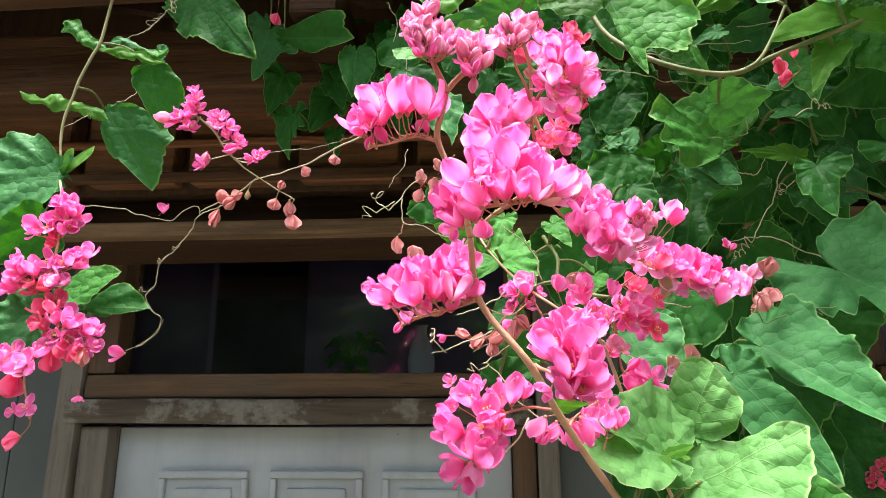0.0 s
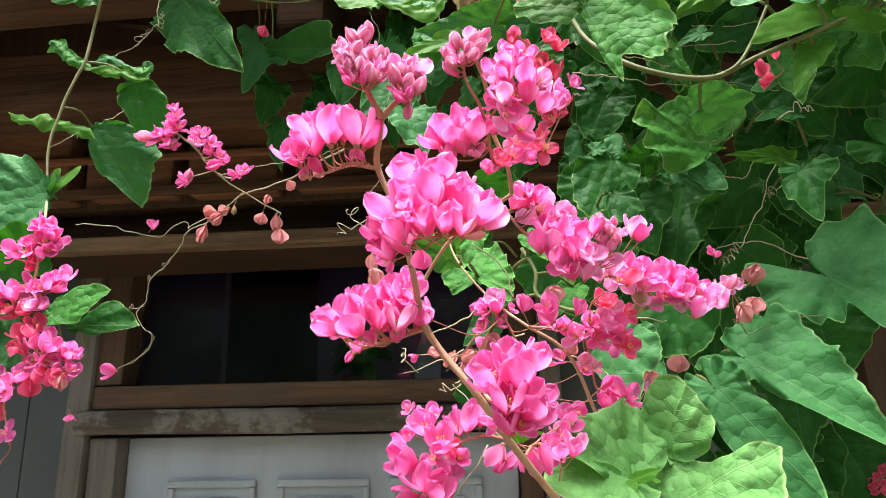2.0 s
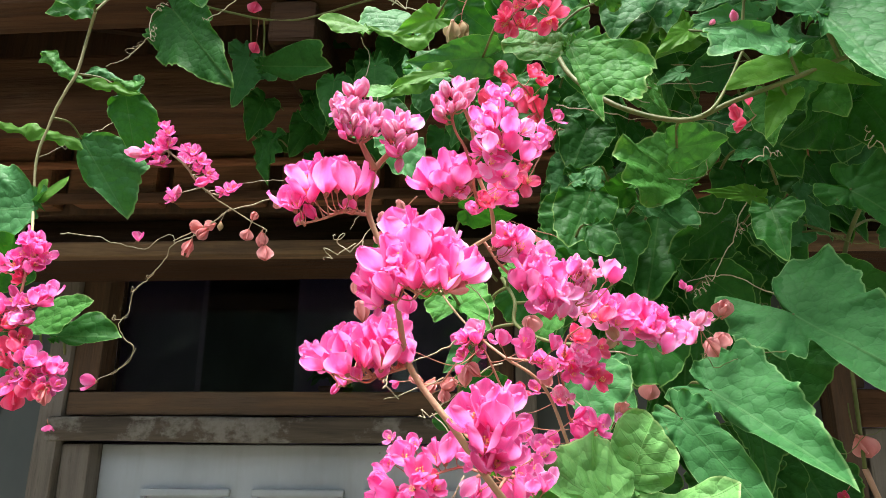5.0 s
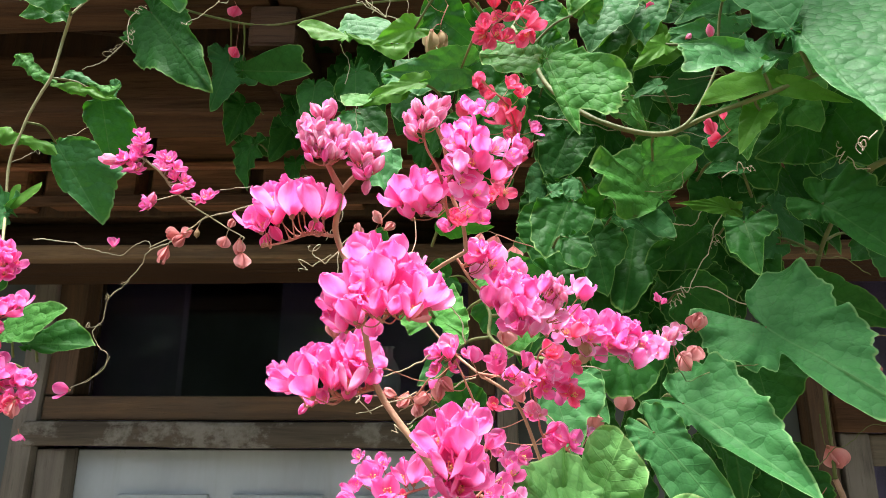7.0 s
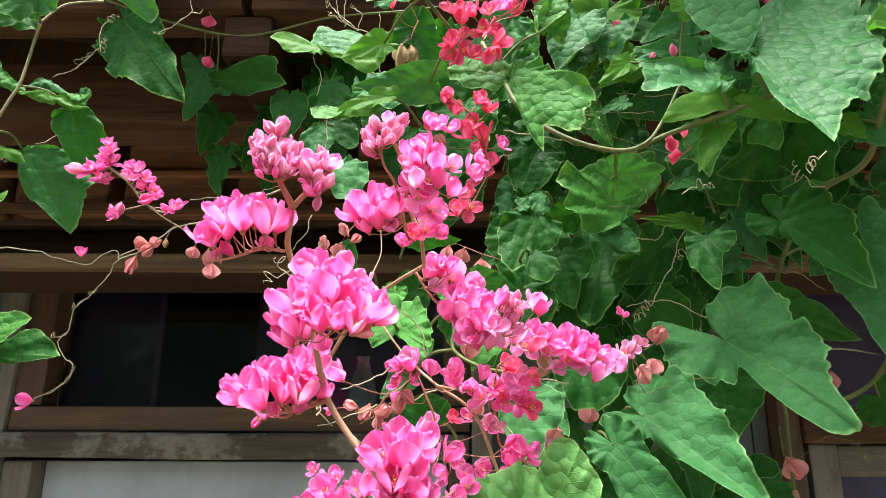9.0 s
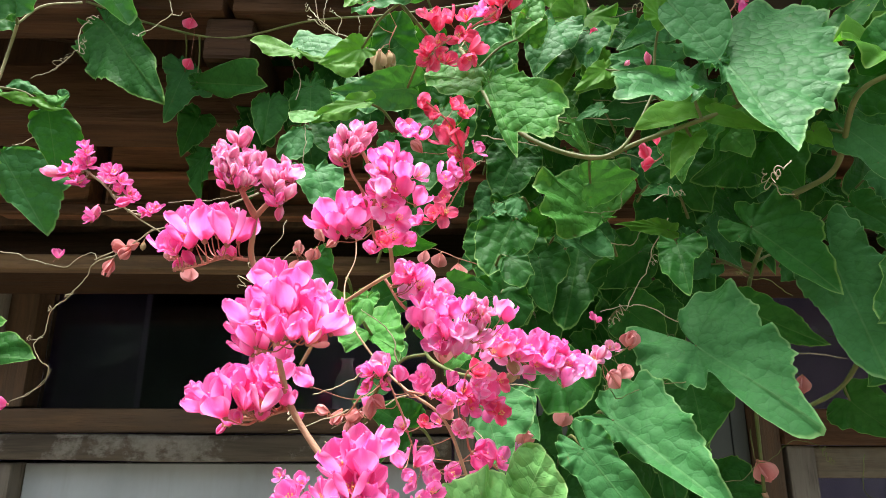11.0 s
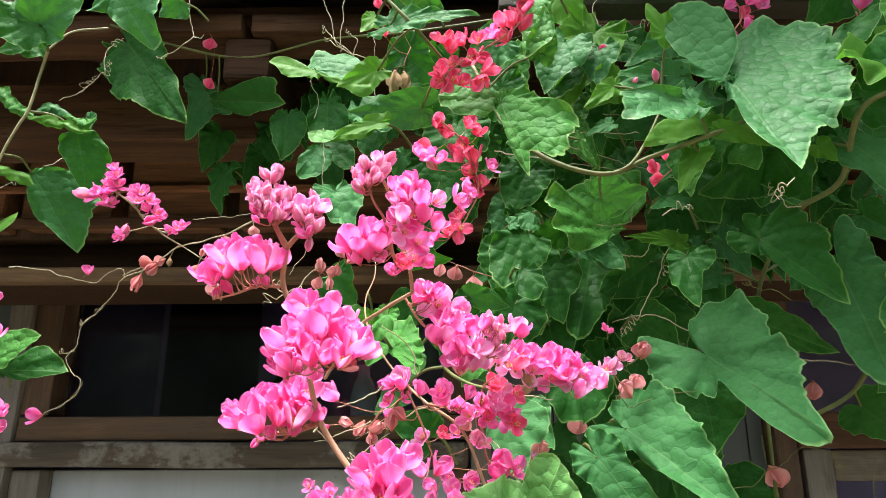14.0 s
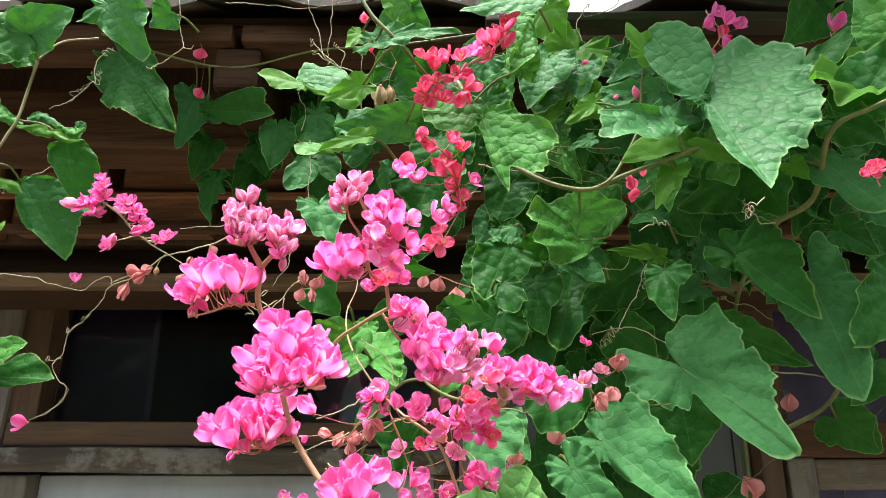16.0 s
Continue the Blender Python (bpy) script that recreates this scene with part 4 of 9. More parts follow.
rac.flower((0.0940, 0.2985, 2.1001), (-0.6644, -0.4815, 0.5717), 0.0044, "cup", "lilac")
rac.flower((0.0959, 0.3000, 2.1005), (-0.3132, -0.3217, 0.8935), 0.0037, "bud")
rac.flower((0.0969, 0.2975, 2.0996), (-0.0739, -0.3467, 0.9350), 0.0032, "bud")
rac.flower((0.0992, 0.2929, 2.0958), (0.2298, -0.4481, 0.8639), 0.0034, "bud")
rac.flower((0.0974, 0.2974, 2.0984), (-0.4219, -0.4443, 0.7903), 0.0042, "cup", "lilac")
rac.flower((0.1028, 0.2940, 2.0973), (0.2830, -0.3889, 0.8768), 0.0029, "bud", "bud")
rac.flower((0.1037, 0.2994, 2.1008), (0.4473, -0.4247, 0.7871), 0.0034, "bud", "bud")
rac.flower((0.1036, 0.2944, 2.0969), (0.6613, -0.3764, 0.6489), 0.0029, "bud", "bud")
rac.flower((0.1037, 0.2953, 2.0976), (0.2251, -0.8000, 0.5562), 0.0039, "half", "lilac")
rac.done(label="bunch of pink flowers on a rosy stalk")
rac = spray.raceme(0.00086, (0.1102, 0.3030, 2.0943), (0.1113, 0.3030, 2.0983), (0.1126, 0.3030, 2.1013))
rac.flower((0.1099, 0.2973, 2.1003), (-0.4733, -0.3459, 0.8102), 0.0045, "bud", "bud")
rac.flower((0.1073, 0.2973, 2.0979), (-0.2368, -0.3078, 0.9215), 0.0043, "bud", "bud")
rac.flower((0.1084, 0.2962, 2.0982), (-0.3911, -0.4434, 0.8065), 0.0054, "bud", "bud")
rac.flower((0.1062, 0.3016, 2.1042), (-0.4305, -0.3643, 0.8258), 0.0069, "cup", "lilac")
rac.flower((0.1144, 0.3022, 2.1024), (0.2139, -0.2919, 0.9322), 0.0050, "bud", "bud")
rac.flower((0.1120, 0.3008, 2.1014), (0.2987, -0.2716, 0.9149), 0.0040, "bud", "bud")
rac.flower((0.1143, 0.3003, 2.1015), (-0.2821, -0.3304, 0.9007), 0.0051, "bud", "bud")
rac.flower((0.1153, 0.3000, 2.1027), (0.6133, -0.3364, 0.7146), 0.0076, "cup", "lilac")
rac.flower((0.1114, 0.3042, 2.1062), (0.5123, -0.2438, 0.8235), 0.0044, "bud", "bud")
rac.flower((0.1100, 0.3095, 2.1105), (-0.1941, -0.5386, 0.8199), 0.0042, "bud", "bud")
rac.flower((0.1089, 0.3041, 2.1045), (0.4088, -0.3492, 0.8432), 0.0049, "bud", "bud")
rac.flower((0.1092, 0.3048, 2.1045), (-0.3963, -0.4812, 0.7819), 0.0070, "cup", "lilac")
rac.flower((0.1085, 0.2997, 2.0975), (-0.1340, -0.8069, 0.5753), 0.0054, "half")
rac.flower((0.1156, 0.2967, 2.0942), (0.4423, -0.2455, 0.8626), 0.0051, "bud", "bud")
rac.flower((0.1120, 0.2964, 2.0963), (0.7011, -0.2466, 0.6690), 0.0039, "bud", "bud")
rac.flower((0.1122, 0.2976, 2.0945), (0.5481, -0.4143, 0.7265), 0.0050, "bud", "bud")
rac.flower((0.1135, 0.3024, 2.0966), (0.4503, -0.7728, 0.4473), 0.0051, "half", "lilac")
rac.flower((0.1124, 0.2963, 2.0920), (0.5461, -0.4816, 0.6854), 0.0034, "bud")
rac.flower((0.1107, 0.3036, 2.0946), (0.1951, -0.3755, 0.9061), 0.0034, "bud")
rac.flower((0.1112, 0.3028, 2.0936), (0.2252, -0.3034, 0.9259), 0.0038, "bud")
rac.flower((0.1112, 0.2987, 2.0920), (0.2938, -0.2262, 0.9287), 0.0045, "cup", "lilac")
rac.flower((0.1095, 0.2974, 2.0912), (-0.7676, -0.4697, 0.4361), 0.0050, "bud")
rac.flower((0.1112, 0.3027, 2.0891), (-0.1127, -0.0643, -0.9915), 0.0046, "bud", "bud")
rac.done(label="bunch of pink flowers on a rosy stalk")
rac = spray.raceme(0.00086, (0.1343, 0.3620, 2.1125), (0.1315, 0.3580, 2.1195), (0.1277, 0.3520, 2.1257), (0.1262, 0.3500, 2.1317))
rac.flower((0.1221, 0.3516, 2.1359), (-0.3155, -0.4658, 0.8267), 0.0048, "bud", "bud")
rac.flower((0.1202, 0.3479, 2.1345), (-0.0423, -0.5698, 0.8207), 0.0051, "bud", "bud")
rac.flower((0.1200, 0.3520, 2.1375), (-0.5614, -0.5114, 0.6507), 0.0054, "bud", "bud")
rac.flower((0.1214, 0.3515, 2.1386), (-0.6656, -0.4691, 0.5805), 0.0061, "cup", "lilac")
rac.flower((0.1242, 0.3518, 2.1415), (0.0299, -0.3523, 0.9354), 0.0058, "bud", "bud")
rac.flower((0.1271, 0.3511, 2.1402), (-0.1684, -0.3949, 0.9031), 0.0045, "bud", "bud")
rac.flower((0.1238, 0.3482, 2.1407), (-0.1584, -0.3133, 0.9364), 0.0063, "bud", "bud")
rac.flower((0.1291, 0.3519, 2.1454), (0.0705, -0.3554, 0.9320), 0.0066, "cup", "lilac")
rac.flower((0.1310, 0.3488, 2.1409), (0.5074, -0.4655, 0.7252), 0.0065, "bud", "bud")
rac.flower((0.1331, 0.3486, 2.1370), (0.5962, -0.3091, 0.7409), 0.0068, "bud", "bud")
rac.flower((0.1356, 0.3536, 2.1461), (0.5971, -0.2568, 0.7600), 0.0053, "bud", "bud")
rac.flower((0.1344, 0.3550, 2.1443), (0.1105, -0.8212, 0.5599), 0.0066, "half", "lilac")
rac.flower((0.1285, 0.3445, 2.1346), (0.3787, -0.3784, 0.8447), 0.0044, "bud", "bud")
rac.flower((0.1302, 0.3463, 2.1362), (-0.4240, -0.4414, 0.7908), 0.0041, "bud", "bud")
rac.flower((0.1266, 0.3443, 2.1303), (0.1474, -0.3971, 0.9059), 0.0042, "bud", "bud")
rac.flower((0.1272, 0.3485, 2.1336), (-0.0951, -0.7723, 0.6281), 0.0060, "half", "lilac")
rac.flower((0.1258, 0.3495, 2.1332), (-0.3116, -0.3925, 0.8654), 0.0048, "bud", "bud")
rac.flower((0.1219, 0.3472, 2.1294), (-0.6578, -0.2712, 0.7027), 0.0048, "bud", "bud")
rac.flower((0.1223, 0.3434, 2.1286), (-0.5619, -0.4409, 0.6999), 0.0045, "bud", "bud")
rac.flower((0.1221, 0.3467, 2.1316), (-0.6596, -0.2641, 0.7037), 0.0059, "cup", "lilac")
rac.flower((0.1319, 0.3518, 2.1359), (0.7342, -0.4448, 0.5130), 0.0051, "bud", "bud")
rac.flower((0.1305, 0.3441, 2.1317), (0.6981, -0.1972, 0.6883), 0.0052, "bud", "bud")
rac.flower((0.1292, 0.3444, 2.1310), (0.4975, -0.3737, 0.7828), 0.0041, "bud", "bud")
rac.flower((0.1316, 0.3465, 2.1332), (-0.1075, -0.7738, 0.6243), 0.0049, "half", "lilac")
rac.flower((0.1216, 0.3493, 2.1289), (-0.7028, -0.3486, 0.6201), 0.0068, "bud")
rac.done(label="bunch of pink flowers on a rosy stalk")
rac = spray.raceme(0.00086, (0.1361, 0.3780, 2.1005), (0.1351, 0.3700, 2.1074), (0.1357, 0.3650, 2.1140), (0.1421, 0.3560, 2.1192), (0.1475, 0.3520, 2.1218))
rac.flower((0.1444, 0.3503, 2.1333), (-0.4758, -0.3896, 0.7885), 0.0103)
rac.flower((0.1500, 0.3508, 2.1290), (0.3083, -0.7899, 0.5301), 0.0093, "half")
rac.flower((0.1383, 0.3494, 2.1250), (-0.3661, -0.8300, 0.4207), 0.0095, "half", "lilac")
rac.flower((0.1431, 0.3493, 2.1262), (-0.1105, -0.5274, 0.8424), 0.0089)
rac.flower((0.1513, 0.3464, 2.1224), (-0.0115, -0.3059, 0.9520), 0.0097)
rac.flower((0.1571, 0.3530, 2.1251), (0.5386, -0.7542, 0.3756), 0.0081, "half", "lilac")
rac.flower((0.1467, 0.3480, 2.1171), (0.0925, -0.9486, 0.3028), 0.0108, "open")
rac.flower((0.1375, 0.3515, 2.1167), (-0.4345, -0.8156, 0.3820), 0.0080, "half")
rac.flower((0.1411, 0.3467, 2.1155), (-0.2711, -0.3986, 0.8761), 0.0089, "cup", "lilac")
rac.flower((0.1518, 0.3492, 2.1167), (0.2830, -0.3684, 0.8855), 0.0095)
rac.flower((0.1579, 0.3521, 2.1137), (0.5515, -0.3442, 0.7598), 0.0098)
rac.flower((0.1432, 0.3488, 2.1091), (0.4534, -0.8864, 0.0934), 0.0091, "open", "lilac")
rac.flower((0.1376, 0.3629, 2.1365), (-0.0298, -0.5284, 0.8485), 0.0096)
rac.flower((0.1491, 0.3538, 2.1054), (0.4036, -0.9112, 0.0823), 0.0094, "open")
rac.flower((0.1366, 0.3619, 2.1099), (-0.4785, -0.2558, 0.8400), 0.0076)
rac.flower((0.1409, 0.3637, 2.1109), (0.1749, -0.7782, 0.6031), 0.0063, "half")
rac.flower((0.1165, 0.3663, 2.1120), (-0.2574, -0.3727, 0.8915), 0.0147)
rac.flower((0.1255, 0.3662, 2.1154), (0.2102, -0.4738, 0.8552), 0.0140)
rac.flower((0.1128, 0.3666, 2.1079), (-0.6684, -0.3396, 0.6617), 0.0116)
rac.flower((0.1188, 0.3722, 2.1138), (-0.3123, -0.3668, 0.8763), 0.0103, "cup", "lilac")
rac.flower((0.1217, 0.3611, 2.1062), (-0.0142, -0.2364, 0.9715), 0.0112)
rac.flower((0.1293, 0.3597, 2.1075), (0.2198, -0.5072, 0.8333), 0.0122)
rac.flower((0.1282, 0.3654, 2.1152), (-0.3908, -0.7843, 0.4818), 0.0079, "half")
rac.flower((0.1331, 0.3649, 2.1144), (0.1785, -0.8010, 0.5715), 0.0072, "half")
rac.flower((0.1186, 0.3650, 2.1017), (-0.4841, -0.3781, 0.7891), 0.0098)
rac.flower((0.1246, 0.3632, 2.1041), (-0.0754, -0.4985, 0.8636), 0.0109)
rac.flower((0.1259, 0.3671, 2.1035), (-0.2304, -0.7544, 0.6146), 0.0072, "half")
rac.flower((0.1301, 0.3662, 2.1021), (0.1346, -0.7329, 0.6669), 0.0079, "half", "lilac")
rac.flower((0.1459, 0.3769, 2.1042), (0.3005, -0.9368, 0.1793), 0.0106, "open")
rac.flower((0.1479, 0.3755, 2.1094), (0.4295, -0.7491, 0.5044), 0.0078, "half", "coral")
rac.flower((0.1517, 0.3750, 2.1116), (0.7267, -0.5560, 0.4034), 0.0073, "half")
rac.flower((0.1354, 0.3755, 2.0974), (0.3338, -0.7907, 0.5132), 0.0073, "half")
rac.flower((0.1406, 0.3742, 2.1005), (0.5403, -0.7253, 0.4265), 0.0080, "half", "coral")
rac.flower((0.1520, 0.3787, 2.1016), (0.7776, -0.6112, 0.1474), 0.0079, "half")
rac.flower((0.1698, 0.4201, 2.1503), (0.8185, -0.5557, 0.1460), 0.0108, "half")
rac.flower((0.1751, 0.4395, 2.1639), (0.7977, -0.5932, 0.1086), 0.0101, "half")
rac.flower((0.1504, 0.4167, 2.1754), (-0.5720, -0.7927, 0.2107), 0.0087, "half")
rac.flower((0.1563, 0.4165, 2.1742), (-0.1162, -0.8156, 0.5668), 0.0090, "half")
rac.flower((0.1468, 0.4226, 2.1815), (0.1055, -0.7489, 0.6543), 0.0106, "half")
rac.done(label="bunch of pink flowers on a rosy stalk")
rac = spray.raceme(0.00077, (0.1061, 0.3180, 2.0523), (0.1126, 0.3000, 2.0471), (0.1207, 0.2920, 2.0457), (0.1299, 0.2880, 2.0458), (0.1339, 0.2880, 2.0474))
rac.flower((0.1138, 0.2865, 2.0629), (-0.2554, -0.5124, 0.8199), 0.0127)
rac.flower((0.1213, 0.2850, 2.0624), (0.1785, -0.4489, 0.8756), 0.0116)
rac.flower((0.1074, 0.2835, 2.0526), (-0.4998, -0.2728, 0.8221), 0.0109)
rac.flower((0.1138, 0.2846, 2.0562), (0.0208, -0.4820, 0.8759), 0.0108)
rac.flower((0.1195, 0.2839, 2.0562), (0.0169, -0.2696, 0.9628), 0.0128)
rac.flower((0.1269, 0.2873, 2.0566), (0.3700, -0.3561, 0.8580), 0.0112)
rac.flower((0.1257, 0.2858, 2.0540), (0.1128, -0.3906, 0.9136), 0.0114)
rac.flower((0.1322, 0.2813, 2.0496), (0.5220, -0.3449, 0.7801), 0.0118)
rac.flower((0.1312, 0.2864, 2.0533), (0.3200, -0.4073, 0.8554), 0.0094, "cup", "lilac")
rac.flower((0.1360, 0.2865, 2.0488), (0.6918, -0.1462, 0.7071), 0.0089, "cup", "lilac")
rac.flower((0.1136, 0.2778, 2.0518), (-0.4188, -0.7232, 0.5492), 0.0088, "half")
rac.flower((0.1177, 0.2761, 2.0479), (0.1335, -0.7872, 0.6021), 0.0076, "half")
rac.flower((0.1185, 0.2772, 2.0456), (-0.2481, -0.2599, 0.9332), 0.0084)
rac.flower((0.1239, 0.2822, 2.0488), (0.0128, -0.4371, 0.8993), 0.0087)
rac.flower((0.1237, 0.2780, 2.0462), (0.0468, -0.5119, 0.8578), 0.0080)
rac.flower((0.1287, 0.2787, 2.0455), (0.2862, -0.2763, 0.9175), 0.0081)
rac.flower((0.1116, 0.2791, 2.0445), (-0.3457, -0.2575, 0.9023), 0.0084)
rac.flower((0.1169, 0.2807, 2.0472), (-0.0186, -0.2449, 0.9694), 0.0083)
rac.flower((0.1306, 0.2791, 2.0428), (0.8915, -0.0664, 0.4481), 0.0057, "cup", "salmon")
rac.flower((0.1014, 0.3000, 2.0507), (-0.7359, -0.1947, 0.6485), 0.0105)
rac.flower((0.1077, 0.2955, 2.0532), (-0.3664, -0.2660, 0.8916), 0.0116)
rac.flower((0.1046, 0.2966, 2.0439), (-0.5890, -0.3458, 0.7304), 0.0089)
rac.flower((0.1100, 0.2944, 2.0462), (-0.2290, -0.5276, 0.8180), 0.0102)
rac.flower((0.1080, 0.2943, 2.0473), (-0.4046, -0.4944, 0.7694), 0.0077)
rac.flower((0.1131, 0.2950, 2.0494), (0.1589, -0.2034, 0.9661), 0.0079)
rac.flower((0.1008, 0.3016, 2.0471), (-0.7303, -0.6812, 0.0511), 0.0057, "half")
rac.flower((0.1040, 0.3010, 2.0475), (-0.7775, -0.3676, 0.5102), 0.0061)
rac.flower((0.1240, 0.2889, 2.0600), (-0.3263, -0.4135, 0.8500), 0.0073, "cup", "lilac")
rac.flower((0.1283, 0.2936, 2.0600), (0.3202, -0.2239, 0.9205), 0.0083, "cup", "lilac")
rac.flower((0.1028, 0.3083, 2.0423), (-0.7333, -0.4218, -0.5333), 0.0059, "half")
rac.flower((0.1133, 0.3125, 2.0442), (0.1236, 0.1116, -0.9860), 0.0061, "heart")
rac.done(label="bunch of pink flowers on a rosy stalk")
rac = spray.raceme(0.00086, (0.1399, 0.4000, 2.0888), (0.1471, 0.4000, 2.0772), (0.1577, 0.3980, 2.0662), (0.1678, 0.3950, 2.0574), (0.1821, 0.4100, 2.0583))
rac.flower((0.1571, 0.4001, 2.0871), (0.1809, -0.9541, 0.2386), 0.0135, "open", "lilac")
rac.flower((0.1497, 0.3995, 2.0908), (-0.3457, -0.3981, 0.8497), 0.0101)
rac.flower((0.1562, 0.3973, 2.0918), (0.2259, -0.4232, 0.8774), 0.0092)
rac.flower((0.1625, 0.3970, 2.0798), (0.4355, -0.6237, 0.6491), 0.0103, "half", "lilac")
rac.flower((0.1698, 0.4008, 2.0822), (0.5819, -0.7349, 0.3483), 0.0126, "half", "lilac")
rac.flower((0.1571, 0.3948, 2.0772), (-0.2084, -0.2893, 0.9343), 0.0099)
rac.flower((0.1640, 0.3985, 2.0788), (0.6659, -0.3350, 0.6666), 0.0110)
rac.flower((0.1554, 0.3963, 2.0704), (-0.0202, -0.3276, 0.9446), 0.0117)
rac.flower((0.1621, 0.3944, 2.0692), (0.2140, -0.1997, 0.9562), 0.0105, "cup", "lilac")
rac.flower((0.1663, 0.3953, 2.0723), (0.1436, -0.2835, 0.9482), 0.0130)
rac.flower((0.1724, 0.3977, 2.0740), (0.6260, -0.1823, 0.7582), 0.0124)
rac.flower((0.1696, 0.3880, 2.0643), (0.2277, -0.3020, 0.9257), 0.0129)
rac.flower((0.1760, 0.3881, 2.0635), (0.6285, -0.6343, 0.4502), 0.0111, "half", "lilac")
rac.flower((0.1628, 0.3941, 2.0631), (-0.1763, -0.5266, 0.8316), 0.0122)
rac.flower((0.1695, 0.3891, 2.0628), (0.1375, -0.3223, 0.9366), 0.0110)
rac.flower((0.1675, 0.3932, 2.0567), (-0.2066, -0.3749, 0.9038), 0.0113)
rac.flower((0.1738, 0.3941, 2.0564), (0.0861, -0.4517, 0.8880), 0.0110, "cup", "lilac")
rac.flower((0.1636, 0.3918, 2.0580), (-0.3892, -0.7733, 0.5005), 0.0089, "half")
rac.flower((0.1824, 0.3984, 2.0794), (-0.0801, -0.3241, 0.9426), 0.0045, "bud", "bud")
rac.flower((0.1817, 0.3930, 2.0761), (0.1533, -0.2975, 0.9423), 0.0060, "bud", "bud")
rac.flower((0.1834, 0.3946, 2.0761), (-0.5175, -0.5579, 0.6487), 0.0056, "bud", "bud")
rac.flower((0.1797, 0.3944, 2.0765), (0.3633, -0.3223, 0.8741), 0.0085, "cup", "lilac")
rac.flower((0.1856, 0.3989, 2.0746), (0.6216, -0.2996, 0.7238), 0.0052, "bud", "bud")
rac.flower((0.1849, 0.3921, 2.0721), (0.0453, -0.5073, 0.8606), 0.0044, "bud", "bud")
rac.flower((0.1877, 0.3976, 2.0766), (0.1735, -0.5116, 0.8415), 0.0054, "bud", "bud")
rac.flower((0.1843, 0.3953, 2.0756), (0.3491, -0.7083, 0.6135), 0.0070, "half", "lilac")
rac.flower((0.1909, 0.3993, 2.0733), (0.3489, -0.7248, 0.5941), 0.0065, "half", "bud")
rac.flower((0.1954, 0.3926, 2.0737), (0.1407, -0.3067, 0.9414), 0.0106, "cup", "lilac")
rac.flower((0.1827, 0.3965, 2.0718), (-0.0271, -0.7748, 0.6316), 0.0089, "half", "lilac")
rac.flower((0.1791, 0.3953, 2.0611), (0.4376, -0.8820, 0.1749), 0.0097, "open", "lilac")
rac.flower((0.1867, 0.3970, 2.0659), (0.4103, -0.3447, 0.8443), 0.0044, "bud", "bud")
rac.flower((0.1883, 0.3925, 2.0685), (-0.4394, -0.3483, 0.8280), 0.0043, "bud", "bud")
rac.flower((0.1853, 0.3946, 2.0657), (0.1855, -0.4041, 0.8957), 0.0045, "bud", "bud")
rac.flower((0.1864, 0.3976, 2.0684), (0.4266, -0.7758, 0.4649), 0.0066, "half", "lilac")
rac.flower((0.1487, 0.3931, 2.0925), (-0.3825, -0.8186, 0.4285), 0.0082, "half", "lilac")
rac.flower((0.1525, 0.3934, 2.0925), (0.0701, -0.7962, 0.6009), 0.0083, "half")
rac.flower((0.1472, 0.3980, 2.0905), (0.5389, -0.3158, 0.7809), 0.0119)
rac.flower((0.1580, 0.4000, 2.0791), (0.1531, -0.8078, 0.5692), 0.0097, "half", "lilac")
rac.flower((0.1631, 0.4008, 2.0778), (0.6527, -0.6814, 0.3313), 0.0085, "half", "lilac")
rac.flower((0.1676, 0.3975, 2.0795), (0.1127, -0.6909, 0.7142), 0.0092, "half")
rac.flower((0.1654, 0.3988, 2.0678), (0.3978, -0.3081, 0.8642), 0.0112)
rac.flower((0.1622, 0.3973, 2.0777), (0.0071, -0.8011, 0.5985), 0.0084, "half")
rac.flower((0.1682, 0.3975, 2.0766), (0.4934, -0.2402, 0.8360), 0.0095, "cup", "lilac")
rac.flower((0.1657, 0.3934, 2.0629), (-0.0772, -0.7861, 0.6133), 0.0076, "half")
rac.flower((0.1693, 0.3895, 2.0639), (0.6381, -0.6123, 0.4669), 0.0081, "half")
rac.flower((0.1708, 0.3938, 2.0640), (0.1464, -0.3143, 0.9380), 0.0111)
rac.flower((0.1656, 0.3894, 2.0569), (-0.3787, -0.7923, 0.4784), 0.0089, "half", "lilac")
rac.flower((0.1689, 0.3989, 2.0630), (0.0314, -0.7757, 0.6303), 0.0083, "half")
rac.flower((0.1863, 0.3923, 2.0711), (0.1242, -0.9491, 0.2893), 0.0040, "open", "bud")
rac.flower((0.1981, 0.3934, 2.0713), (0.2757, -0.2148, 0.9369), 0.0094)
rac.flower((0.1785, 0.3929, 2.0750), (-0.0673, -0.3284, 0.9421), 0.0089)
rac.flower((0.1848, 0.3953, 2.0632), (0.1162, -0.9546, 0.2742), 0.0080, "open", "lilac")
rac.done(label="bunch of pink flowers on a rosy stalk")
rac = spray.raceme(0.00077, (0.1770, 0.4100, 2.0584), (0.1971, 0.4400, 2.0594), (0.2148, 0.4550, 2.0533), (0.2351, 0.4650, 2.0504), (0.2624, 0.4800, 2.0575))
rac.flower((0.1817, 0.4116, 2.0595), (-0.1205, -0.2472, 0.9614), 0.0118, "cup", "lilac")
rac.flower((0.1884, 0.4119, 2.0617), (0.2047, -0.2832, 0.9369), 0.0117, "cup", "lilac")
rac.flower((0.1976, 0.4357, 2.0666), (-0.3299, -0.7858, 0.5232), 0.0101, "half")
rac.flower((0.2020, 0.4376, 2.0650), (0.2607, -0.7172, 0.6462), 0.0097, "half", "lilac")
rac.flower((0.1945, 0.4293, 2.0584), (0.0228, -0.9642, 0.2642), 0.0089, "open", "lilac")
